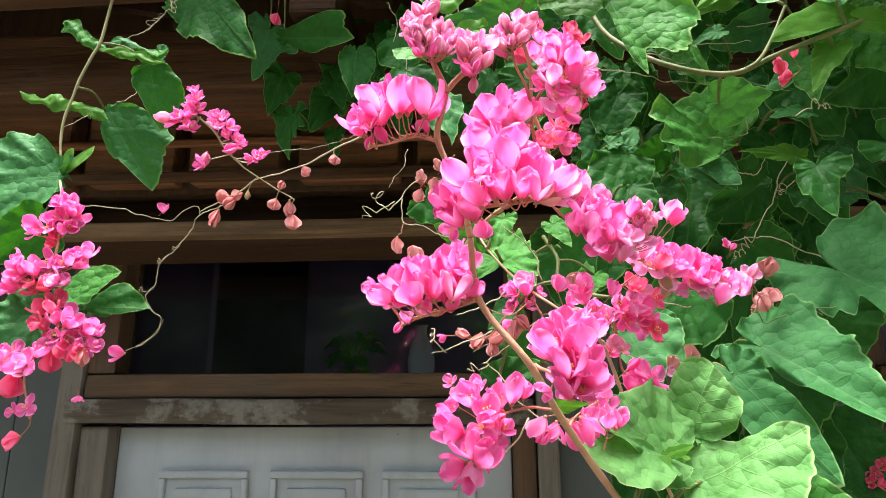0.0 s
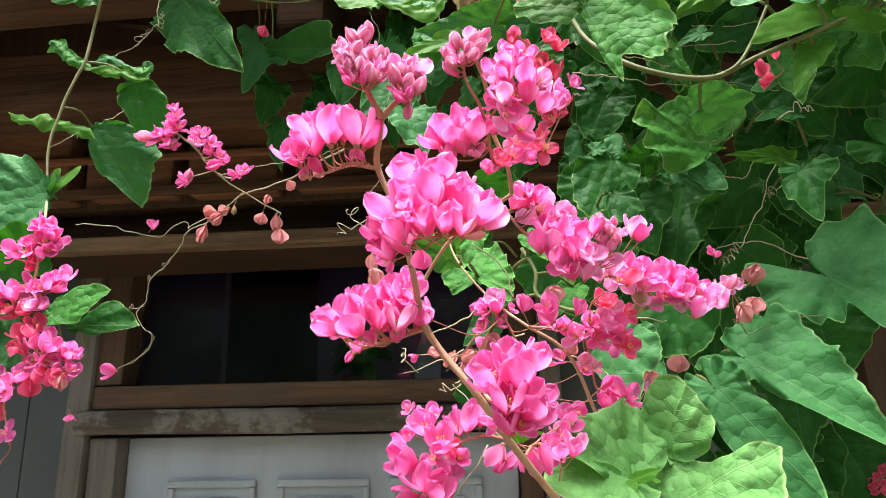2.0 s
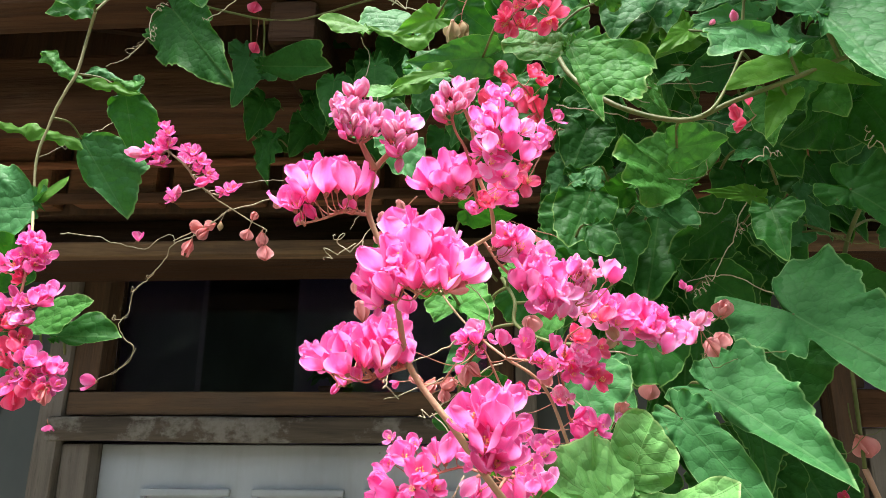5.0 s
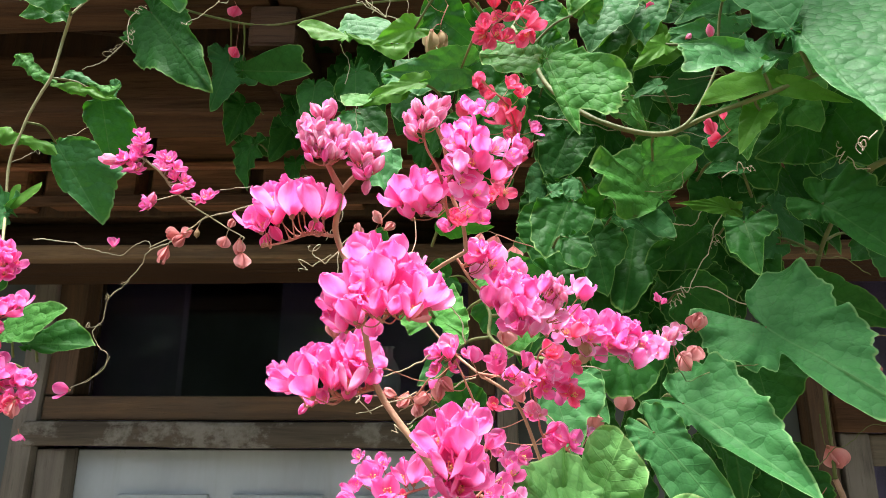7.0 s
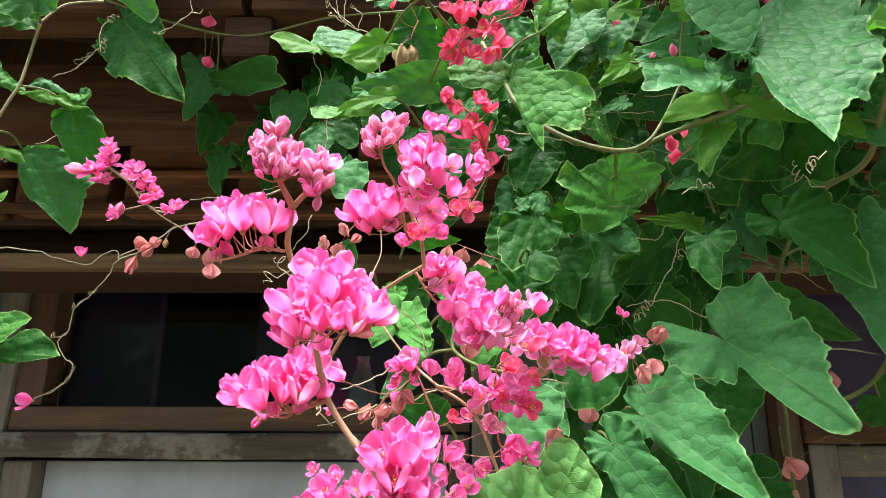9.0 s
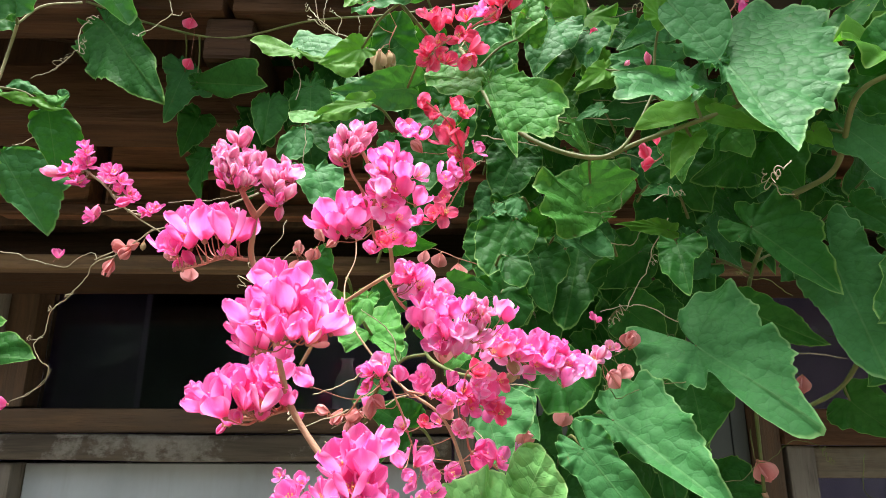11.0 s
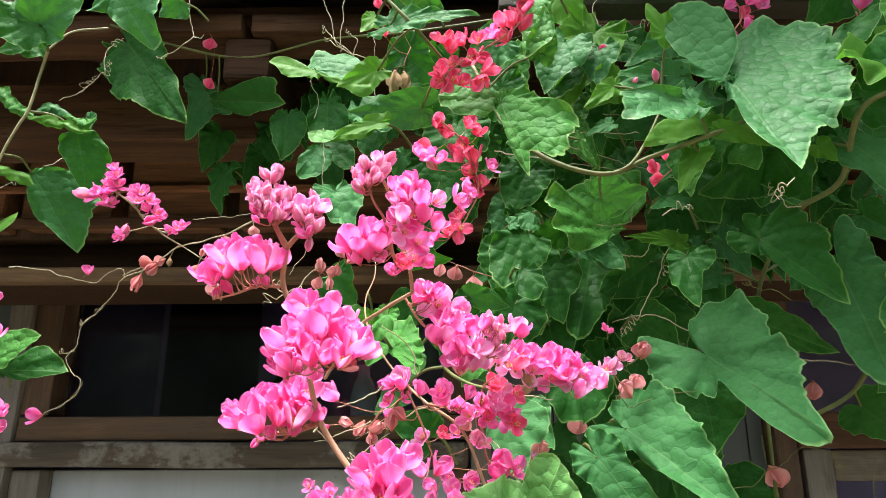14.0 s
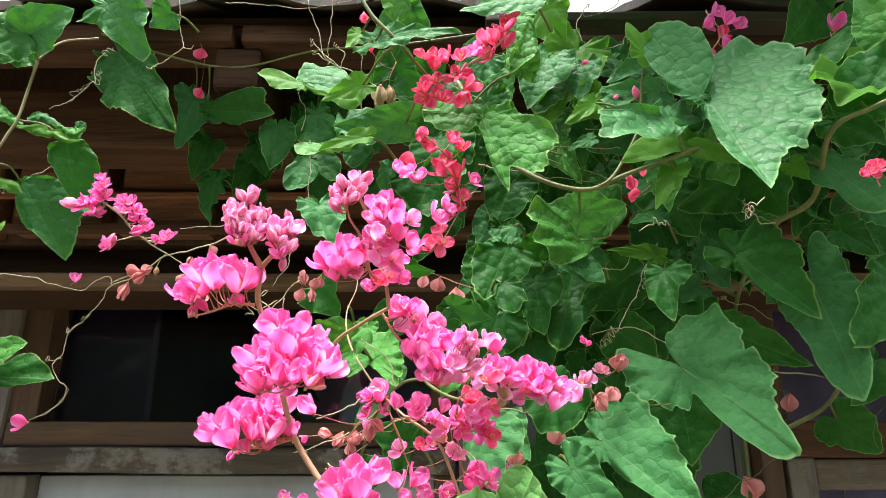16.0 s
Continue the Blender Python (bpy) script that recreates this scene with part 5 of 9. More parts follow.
rac.flower((0.2069, 0.4410, 2.0654), (-0.1331, -0.8434, 0.5206), 0.0115, "half")
rac.flower((0.2156, 0.4473, 2.0637), (0.1823, -0.7089, 0.6813), 0.0118, "half")
rac.flower((0.2087, 0.4424, 2.0568), (0.0646, -0.9506, 0.3037), 0.0101, "open", "lilac")
rac.flower((0.2214, 0.4582, 2.0670), (-0.1221, -0.5272, 0.8409), 0.0138)
rac.flower((0.2280, 0.4573, 2.0638), (0.1440, -0.4702, 0.8707), 0.0137)
rac.flower((0.2252, 0.4514, 2.0595), (-0.1786, -0.3593, 0.9160), 0.0117)
rac.flower((0.2302, 0.4534, 2.0563), (0.4986, -0.7276, 0.4712), 0.0116, "half", "lilac")
rac.flower((0.2201, 0.4487, 2.0535), (0.2749, -0.9272, 0.2544), 0.0107, "open")
rac.flower((0.2352, 0.4600, 2.0630), (-0.2559, -0.3425, 0.9040), 0.0107)
rac.flower((0.2414, 0.4612, 2.0603), (0.1475, -0.7037, 0.6950), 0.0091, "half")
rac.flower((0.2400, 0.4565, 2.0547), (0.4937, -0.8625, 0.1110), 0.0117, "open", "lilac")
rac.flower((0.2332, 0.4568, 2.0519), (0.0553, -0.9631, 0.2632), 0.0099, "open", "lilac")
rac.flower((0.2064, 0.4462, 2.0503), (-0.4779, -0.3487, 0.8062), 0.0089, "bud", "straw")
rac.flower((0.2589, 0.4780, 2.0604), (0.5198, -0.6246, 0.5827), 0.0087, "half", "bud")
rac.flower((0.2618, 0.4754, 2.0623), (0.4241, -0.4962, 0.7576), 0.0083, "bud", "bud")
rac.flower((0.3005, 0.5455, 2.0793), (-0.0767, -0.5976, 0.7981), 0.0131, "heart", "salmon")
rac.flower((0.2743, 0.4967, 2.0489), (-0.5329, -0.4504, 0.7163), 0.0127, "heart", "salmon")
rac.flower((0.2840, 0.5070, 2.0549), (0.5110, -0.3561, 0.7823), 0.0107, "heart", "salmon")
rac.flower((0.1777, 0.4169, 2.0685), (-0.2586, -0.8306, 0.4932), 0.0093, "half", "lilac")
rac.flower((0.1829, 0.4181, 2.0647), (0.1364, -0.4916, 0.8601), 0.0103, "cup", "lilac")
rac.flower((0.1947, 0.4374, 2.0627), (-0.4852, -0.3008, 0.8210), 0.0116, "cup", "lilac")
rac.flower((0.1989, 0.4269, 2.0588), (0.3493, -0.3155, 0.8823), 0.0100, "cup", "coral")
rac.flower((0.2034, 0.4417, 2.0670), (0.4163, -0.7007, 0.5794), 0.0109, "half")
rac.flower((0.2059, 0.4476, 2.0632), (0.2968, -0.4976, 0.8150), 0.0122)
rac.flower((0.2365, 0.4581, 2.0565), (0.1496, -0.9613, 0.2312), 0.0108, "open")
rac.flower((0.2258, 0.4505, 2.0555), (-0.1319, -0.7072, 0.6946), 0.0112, "half")
rac.flower((0.2328, 0.4583, 2.0655), (0.0926, -0.7278, 0.6795), 0.0103, "half")
rac.flower((0.2498, 0.4628, 2.0524), (-0.6998, -0.4931, 0.5169), 0.0135, "cup", "lilac")
rac.flower((0.2384, 0.4560, 2.0463), (0.5928, -0.3687, 0.7159), 0.0122, "cup", "lilac")
rac.flower((0.2633, 0.4769, 2.0627), (0.1668, -0.9531, 0.2526), 0.0072, "open", "lilac")
rac.done(label="bunch of pink flowers on a rosy stalk")
rac = spray.raceme(0.00095, (0.1105, 0.3380, 2.0254), (0.1019, 0.3420, 2.0232), (0.0911, 0.3500, 2.0220), (0.0807, 0.3580, 2.0194))
rac.flower((0.0839, 0.3340, 2.0324), (-0.4558, -0.3081, 0.8351), 0.0128)
rac.flower((0.0912, 0.3412, 2.0366), (-0.0699, -0.3465, 0.9354), 0.0131)
rac.flower((0.0772, 0.3381, 2.0287), (-0.5950, -0.4943, 0.6337), 0.0108)
rac.flower((0.0830, 0.3418, 2.0331), (-0.3076, -0.3051, 0.9013), 0.0112)
rac.flower((0.0914, 0.3350, 2.0364), (-0.2678, -0.3801, 0.8853), 0.0126)
rac.flower((0.0993, 0.3397, 2.0371), (0.1543, -0.2097, 0.9655), 0.0135)
rac.flower((0.1006, 0.3340, 2.0395), (-0.2152, -0.4074, 0.8875), 0.0111)
rac.flower((0.1067, 0.3325, 2.0384), (0.3200, -0.7268, 0.6077), 0.0093, "half")
rac.flower((0.1046, 0.3321, 2.0315), (0.0726, -0.4882, 0.8697), 0.0088)
rac.flower((0.1101, 0.3383, 2.0303), (0.4599, -0.3905, 0.7975), 0.0090)
rac.flower((0.0888, 0.3266, 2.0275), (-0.4258, -0.2337, 0.8741), 0.0121)
rac.flower((0.0968, 0.3316, 2.0309), (0.0795, -0.2478, 0.9655), 0.0129)
rac.flower((0.0955, 0.3346, 2.0306), (-0.0117, -0.3446, 0.9387), 0.0098, "cup", "lilac")
rac.flower((0.1035, 0.3309, 2.0293), (0.2279, -0.2532, 0.9402), 0.0112, "cup", "lilac")
rac.flower((0.0711, 0.3493, 2.0332), (-0.8595, -0.3355, 0.3856), 0.0067)
rac.flower((0.0753, 0.3487, 2.0311), (-0.4841, -0.2726, 0.8315), 0.0075)
rac.flower((0.0796, 0.3437, 2.0270), (-0.5000, -0.7103, 0.4954), 0.0057, "half")
rac.flower((0.0851, 0.3397, 2.0271), (-0.0631, -0.7643, 0.6417), 0.0067, "half")
rac.flower((0.0935, 0.3345, 2.0227), (-0.1738, -0.7328, 0.6578), 0.0060, "half", "lilac")
rac.flower((0.0976, 0.3370, 2.0282), (-0.2755, -0.6949, 0.6642), 0.0065, "half")
rac.flower((0.1019, 0.3351, 2.0248), (0.2267, -0.2778, 0.9335), 0.0068)
rac.flower((0.0847, 0.3519, 2.0224), (-0.2147, -0.2822, 0.9350), 0.0057)
rac.flower((0.0812, 0.3576, 2.0194), (-0.6012, -0.1616, -0.7826), 0.0047, "bud")
rac.flower((0.1032, 0.3461, 2.0459), (-0.3677, -0.4875, 0.7919), 0.0067)
rac.flower((0.1072, 0.3429, 2.0451), (0.5355, -0.2508, 0.8064), 0.0067)
rac.flower((0.0827, 0.3980, 2.0559), (-0.0626, -0.3996, 0.9145), 0.0097, "heart", "salmon")
rac.done(label="bunch of pink flowers on a rosy stalk")
rac = spray.raceme(0.00077, (0.1307, 0.3450, 2.0034), (0.1356, 0.3250, 1.9991), (0.1406, 0.3180, 1.9945), (0.1455, 0.3180, 1.9928))
rac.flower((0.1329, 0.3128, 2.0095), (-0.2627, -0.3104, 0.9136), 0.0136)
rac.flower((0.1411, 0.3110, 2.0098), (0.0062, -0.2903, 0.9569), 0.0135)
rac.flower((0.1380, 0.3173, 2.0146), (0.1461, -0.2769, 0.9497), 0.0111)
rac.flower((0.1460, 0.3217, 2.0141), (0.5289, -0.2897, 0.7977), 0.0114)
rac.flower((0.1320, 0.3166, 2.0067), (-0.5321, -0.4468, 0.7192), 0.0103, "cup", "lilac")
rac.flower((0.1384, 0.3168, 2.0081), (-0.2747, -0.3872, 0.8801), 0.0099, "cup", "lilac")
rac.flower((0.1364, 0.3140, 2.0043), (-0.1970, -0.7210, 0.6643), 0.0092, "half")
rac.flower((0.1421, 0.3118, 2.0036), (0.2373, -0.7636, 0.6006), 0.0098, "half")
rac.flower((0.1377, 0.3102, 2.0024), (0.1090, -0.4089, 0.9061), 0.0120)
rac.flower((0.1446, 0.3127, 1.9998), (0.4809, -0.4284, 0.7650), 0.0118)
rac.flower((0.1430, 0.3168, 1.9997), (0.5191, -0.4450, 0.7297), 0.0088)
rac.flower((0.1473, 0.3175, 1.9973), (0.7162, -0.1063, 0.6898), 0.0097)
rac.flower((0.1377, 0.3126, 1.9956), (-0.0777, -0.3444, 0.9356), 0.0090)
rac.flower((0.1421, 0.3122, 1.9952), (0.3820, -0.6809, 0.6249), 0.0069, "half")
rac.flower((0.1357, 0.3147, 1.9990), (-0.1819, -0.8136, 0.5523), 0.0045, "half")
rac.flower((0.1397, 0.3213, 2.0017), (0.1115, -0.2252, 0.9679), 0.0057)
rac.flower((0.1402, 0.3179, 1.9941), (0.1949, -0.7797, 0.5951), 0.0054, "half", "coral")
rac.flower((0.1430, 0.3162, 1.9934), (0.7043, -0.6156, 0.3535), 0.0052, "half")
rac.flower((0.1319, 0.3263, 1.9939), (-0.7363, -0.5424, -0.4046), 0.0054, "half")
rac.done(label="bunch of pink flowers on a rosy stalk")
rac = spray.raceme(0.00069, (0.1377, 0.3520, 1.9884), (0.1349, 0.3620, 1.9888), (0.1271, 0.3700, 1.9895), (0.1195, 0.3680, 1.9868), (0.1130, 0.3660, 1.9828), (0.1098, 0.3650, 1.9757))
rac.flower((0.1064, 0.3668, 1.9941), (-0.3190, -0.4831, 0.8154), 0.0115)
rac.flower((0.1136, 0.3611, 1.9895), (-0.0330, -0.7332, 0.6792), 0.0108, "half")
rac.flower((0.1230, 0.3680, 1.9966), (0.0217, -0.2319, 0.9725), 0.0123)
rac.flower((0.1188, 0.3746, 1.9942), (-0.1251, -0.2829, 0.9509), 0.0100)
rac.flower((0.1110, 0.3562, 1.9830), (-0.2613, -0.9416, 0.2123), 0.0069, "open")
rac.flower((0.0996, 0.3606, 1.9819), (-0.8522, -0.2754, 0.4449), 0.0126)
rac.flower((0.0972, 0.3668, 1.9848), (-0.9273, -0.1878, 0.3238), 0.0104)
rac.flower((0.1061, 0.3565, 1.9762), (-0.4657, -0.2452, 0.8503), 0.0119)
rac.flower((0.1124, 0.3570, 1.9733), (0.5805, -0.4306, 0.6911), 0.0116)
rac.flower((0.1006, 0.3589, 1.9691), (-0.9543, -0.2174, -0.2050), 0.0104)
rac.flower((0.1076, 0.3623, 1.9665), (-0.5525, -0.1184, -0.8251), 0.0109, "cup", "lilac")
rac.flower((0.1057, 0.3644, 1.9630), (-0.2363, 0.0280, -0.9713), 0.0084)
rac.flower((0.1167, 0.3669, 1.9777), (0.7388, -0.6359, 0.2232), 0.0075, "half")
rac.flower((0.1209, 0.3637, 1.9828), (0.6084, -0.7256, 0.3216), 0.0070, "half")
rac.flower((0.0985, 0.3829, 2.0008), (-0.2470, -0.7793, 0.5759), 0.0049, "half")
rac.flower((0.1101, 0.3723, 1.9985), (0.0219, -0.8140, 0.5804), 0.0070, "half")
rac.flower((0.1034, 0.3745, 1.9965), (-0.3878, -0.7770, 0.4959), 0.0073, "half", "lilac")
rac.flower((0.1002, 0.3710, 1.9911), (-0.6601, -0.6828, 0.3132), 0.0063, "half")
rac.flower((0.1148, 0.3657, 1.9694), (0.6836, -0.3273, -0.6523), 0.0060, "half")
rac.flower((0.1284, 0.3694, 1.9962), (0.2768, -0.2226, 0.9348), 0.0078)
rac.flower((0.1173, 0.3683, 1.9847), (-0.5750, -0.7444, 0.3394), 0.0068, "half", "coral")
rac.done(label="bunch of pink flowers on a rosy stalk")
rac = spray.raceme(0.00069, (0.1425, 0.3580, 1.9825), (0.1453, 0.3700, 1.9840), (0.1485, 0.3800, 1.9866), (0.1572, 0.3850, 1.9910))
rac.flower((0.1395, 0.3760, 1.9798), (-0.1566, 0.0483, -0.9865), 0.0090)
rac.flower((0.1334, 0.3726, 1.9817), (-0.4649, 0.0871, -0.8811), 0.0101, "cup", "lilac")
rac.flower((0.1343, 0.3716, 1.9785), (-0.6680, -0.2600, -0.6973), 0.0067, "heart")
rac.flower((0.1530, 0.3759, 1.9817), (0.6557, 0.0103, -0.7549), 0.0108)
rac.flower((0.1486, 0.3817, 1.9797), (0.4465, 0.2114, -0.8695), 0.0110)
rac.flower((0.1587, 0.3874, 1.9894), (0.5177, -0.6289, 0.5801), 0.0087, "half")
rac.flower((0.1623, 0.3704, 1.9860), (0.1752, -0.2899, 0.9409), 0.0094, "cup", "lilac")
rac.flower((0.1528, 0.3798, 1.9866), (0.3175, -0.7752, 0.5461), 0.0074, "half")
rac.flower((0.1642, 0.3983, 1.9934), (0.4749, -0.7218, 0.5034), 0.0092, "half")
rac.flower((0.1637, 0.4120, 1.9973), (0.4176, -0.6685, 0.6154), 0.0084, "half")
rac.done(label="bunch of pink flowers on a rosy stalk")
rac = spray.raceme(0.00077, (0.1339, 0.4550, 2.0531), (0.1275, 0.4520, 2.0421), (0.1170, 0.4600, 2.0284), (0.1047, 0.4700, 2.0266))
rac.flower((0.1274, 0.4513, 2.0501), (-0.2230, -0.4563, 0.8614), 0.0079)
rac.flower((0.1351, 0.4465, 2.0502), (-0.0185, -0.3600, 0.9328), 0.0092)
rac.flower((0.1371, 0.4507, 2.0433), (0.4417, -0.6416, 0.6271), 0.0074, "half")
rac.flower((0.1274, 0.4488, 2.0416), (-0.4133, -0.7166, 0.5619), 0.0074, "half")
rac.flower((0.1435, 0.4535, 2.0497), (0.6637, -0.6530, 0.3647), 0.0048, "half")
rac.flower((0.1288, 0.4566, 2.0294), (-0.0316, -0.3644, 0.9307), 0.0104, "heart", "salmon")
rac.flower((0.1199, 0.4633, 2.0258), (0.5203, -0.5342, 0.6663), 0.0104, "heart", "salmon")
rac.flower((0.1093, 0.4712, 2.0252), (-0.4077, -0.1553, -0.8998), 0.0102, "heart", "salmon")
rac.flower((0.1017, 0.4672, 2.0294), (-0.8918, -0.3527, 0.2835), 0.0076, "heart", "salmon")
rac.flower((0.1174, 0.4642, 2.0199), (0.1223, -0.0961, -0.9878), 0.0086, "heart", "salmon")
rac.flower((0.0905, 0.4596, 2.0263), (-0.9324, -0.0306, -0.3601), 0.0056)
rac.flower((0.1264, 0.4707, 2.0342), (0.5940, -0.4341, 0.6773), 0.0077, "heart")
rac.done(label="faded flower heads on a thin stalk")
rac = spray.raceme(0.00077, (0.1495, 0.4400, 2.0385), (0.1632, 0.4300, 2.0353), (0.1763, 0.4350, 2.0359), (0.1801, 0.4300, 2.0462), (0.1862, 0.4250, 2.0520))
rac.flower((0.1578, 0.4061, 2.0440), (-0.3375, -0.7321, 0.5917), 0.0095, "half")
rac.flower((0.1724, 0.4082, 2.0420), (0.4872, -0.2841, 0.8258), 0.0081)
rac.flower((0.1582, 0.4115, 2.0404), (-0.2704, -0.5009, 0.8222), 0.0112)
rac.flower((0.1789, 0.4301, 2.0396), (0.1363, -0.7881, 0.6003), 0.0096, "half")
rac.flower((0.1862, 0.4303, 2.0403), (0.6267, -0.6959, 0.3505), 0.0084, "half", "lilac")
rac.flower((0.1915, 0.4374, 2.0375), (0.2730, -0.9454, 0.1781), 0.0108, "open")
rac.flower((0.1955, 0.4433, 2.0290), (0.4745, -0.7543, -0.4537), 0.0107, "open")
rac.flower((0.1660, 0.4298, 2.0366), (-0.2713, -0.3347, -0.9024), 0.0106, "half")
rac.flower((0.1699, 0.4396, 2.0296), (-0.0192, 0.0777, -0.9968), 0.0106, "heart", "salmon")
rac.flower((0.1820, 0.4340, 2.0312), (0.0283, -0.4621, -0.8864), 0.0089, "half")
rac.flower((0.1770, 0.4367, 2.0209), (0.0821, -0.4602, -0.8840), 0.0085, "half", "bud")
rac.flower((0.1833, 0.4395, 2.0332), (0.9147, -0.1493, -0.3754), 0.0098)
rac.flower((0.1889, 0.4415, 2.0342), (0.5907, -0.4336, -0.6805), 0.0084, "half")
rac.flower((0.2049, 0.4474, 2.0461), (0.6095, -0.3915, 0.6894), 0.0076, "bud", "straw")
rac.flower((0.1475, 0.4064, 2.0448), (0.1399, -0.3784, 0.9150), 0.0089, "heart")
rac.flower((0.1868, 0.4288, 2.0486), (0.2777, -0.7830, 0.5565), 0.0101, "half", "coral")
rac.flower((0.1879, 0.4328, 2.0379), (0.7058, -0.6114, 0.3579), 0.0098, "half", "lilac")
rac.flower((0.1995, 0.4407, 2.0437), (0.4796, -0.8771, 0.0266), 0.0077, "open", "coral")
rac.flower((0.1994, 0.4412, 2.0276), (0.3777, -0.9176, 0.1238), 0.0089, "open", "coral")
rac.flower((0.1706, 0.4285, 2.0323), (-0.5782, -0.7491, 0.3232), 0.0089, "half", "lilac")
rac.flower((0.1838, 0.4325, 2.0294), (0.4436, -0.8904, 0.1019), 0.0075, "open")
rac.flower((0.1816, 0.4396, 2.0176), (0.4041, -0.8952, 0.1877), 0.0050, "open", "bud")
rac.flower((0.1939, 0.4433, 2.0367), (0.4234, -0.7881, 0.4468), 0.0088, "half", "coral")
rac.flower((0.1922, 0.4329, 2.0465), (0.4161, -0.9061, 0.0760), 0.0075, "open", "lilac")
rac.done(label="bunch of pink flowers on a rosy stalk")
rac = spray.raceme(0.00086, (0.1771, 0.4400, 2.0338), (0.1806, 0.4480, 2.0206), (0.1838, 0.4550, 2.0070), (0.1971, 0.4600, 1.9987))
rac.flower((0.1881, 0.4535, 2.0006), (-0.8464, -0.4013, 0.3501), 0.0116)
rac.flower((0.1925, 0.4519, 2.0075), (-0.7425, -0.3053, 0.5963), 0.0122)
rac.flower((0.1999, 0.4525, 2.0045), (0.4245, -0.7522, 0.5040), 0.0096, "half")
rac.flower((0.2168, 0.4913, 2.0135), (0.1610, -0.5256, 0.8353), 0.0109, "heart", "salmon")
rac.flower((0.1881, 0.4538, 2.0111), (0.5987, -0.4356, 0.6722), 0.0074, "bud")
rac.flower((0.1615, 0.4609, 1.9989), (-0.4471, -0.7770, 0.4431), 0.0080, "half")
rac.flower((0.1653, 0.4482, 2.0237), (-0.4017, -0.7017, 0.5885), 0.0074, "half")
rac.done(label="bunch of pink flowers on a rosy stalk")
rac = spray.raceme(0.00077, (0.1380, 0.4500, 2.0450), (0.1446, 0.4500, 2.0326), (0.1493, 0.4550, 2.0174), (0.1540, 0.4600, 2.0051))
rac.flower((0.1347, 0.4493, 2.0538), (-0.3602, -0.4435, 0.8207), 0.0131, "cup", "lilac")
rac.flower((0.1268, 0.4490, 2.0488), (-0.6922, -0.6814, 0.2379), 0.0095, "half")
rac.flower((0.1597, 0.4531, 2.0445), (0.5051, -0.7229, 0.4714), 0.0103, "half")
rac.flower((0.1461, 0.4554, 2.0219), (-0.2176, -0.8003, 0.5587), 0.0094, "half", "lilac")
rac.flower((0.1588, 0.4566, 2.0235), (0.3384, -0.7636, 0.5499), 0.0069, "half", "coral")
rac.flower((0.1779, 0.4521, 2.0189), (0.2032, -0.8452, 0.4943), 0.0079, "half")
rac.flower((0.1575, 0.4483, 2.0056), (0.5391, -0.2683, 0.7984), 0.0133)
rac.flower((0.1469, 0.4325, 2.0052), (-0.0888, -0.2717, 0.9583), 0.0103)
rac.flower((0.1889, 0.4576, 2.0021), (0.2177, -0.5096, 0.8324), 0.0129)
rac.flower((0.1747, 0.4607, 1.9960), (0.6366, -0.7367, 0.2279), 0.0104, "half")
rac.flower((0.1517, 0.4399, 1.9946), (-0.5932, -0.7516, 0.2885), 0.0098, "half")
rac.flower((0.1329, 0.4569, 2.0335), (-0.6849, -0.4279, 0.5897), 0.0107, "heart", "salmon")
rac.flower((0.1690, 0.5037, 2.0645), (0.0516, -0.4117, 0.9099), 0.0120, "heart", "salmon")
rac.flower((0.1038, 0.4021, 2.0422), (-0.4037, -0.5362, 0.7413), 0.0113)
rac.flower((0.2112, 0.4700, 2.0092), (0.4372, -0.7745, 0.4572), 0.0059, "half", "lilac")
rac.done(label="bunch of pink flowers on a rosy stalk")
spray.leaf((0.1248, 0.4970, 2.0758), (0.1436, 0.4820, 2.0625), (-0.1757, -0.7663, 0.6181), 0.0374, "light", fold=6, bend=0.08, wave=0.06, left=(0.92, 0.83, 0.77, 0.7, 0.83, 1.01, 0.83, 0.71), right=(1.06, 0.56, 0.2, 0.14, 0.06, 0.06, 0.06, 0.06))
spray.leaf((0.1248, 0.4980, 2.0759), (0.1091, 0.4900, 2.0660), (0.0707, -0.8294, 0.5541), 0.0207, "light", fold=6, bend=0.08, wave=0.06, left=(0.93, 0.4, 0.28, 0.12, 0.12, 0.12, 0.12, 0.12), right=(1.01, 1.03, 1.04, 0.65, 0.12, 0.05, 0.05, 0.05))
spray.leaf((0.1097, 0.5200, 2.0948), (0.0829, 0.5150, 2.1075), (-0.0989, -0.8370, -0.5383), 0.0276, "light", fold=16, wave=0.1)
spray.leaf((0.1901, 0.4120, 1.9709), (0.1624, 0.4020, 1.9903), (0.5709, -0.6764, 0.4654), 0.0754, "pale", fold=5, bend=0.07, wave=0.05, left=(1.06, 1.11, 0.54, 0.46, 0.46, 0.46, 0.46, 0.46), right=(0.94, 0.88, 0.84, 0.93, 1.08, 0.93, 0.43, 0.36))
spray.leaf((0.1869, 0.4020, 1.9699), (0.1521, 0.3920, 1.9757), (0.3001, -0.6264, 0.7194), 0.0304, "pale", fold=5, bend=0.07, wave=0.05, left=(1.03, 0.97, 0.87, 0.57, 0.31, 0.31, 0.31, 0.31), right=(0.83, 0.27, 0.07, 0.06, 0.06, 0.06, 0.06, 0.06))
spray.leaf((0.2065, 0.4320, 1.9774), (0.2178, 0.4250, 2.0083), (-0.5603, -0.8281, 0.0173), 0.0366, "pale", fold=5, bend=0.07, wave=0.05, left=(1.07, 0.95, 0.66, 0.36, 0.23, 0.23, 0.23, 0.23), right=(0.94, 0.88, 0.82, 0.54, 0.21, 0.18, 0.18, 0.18))
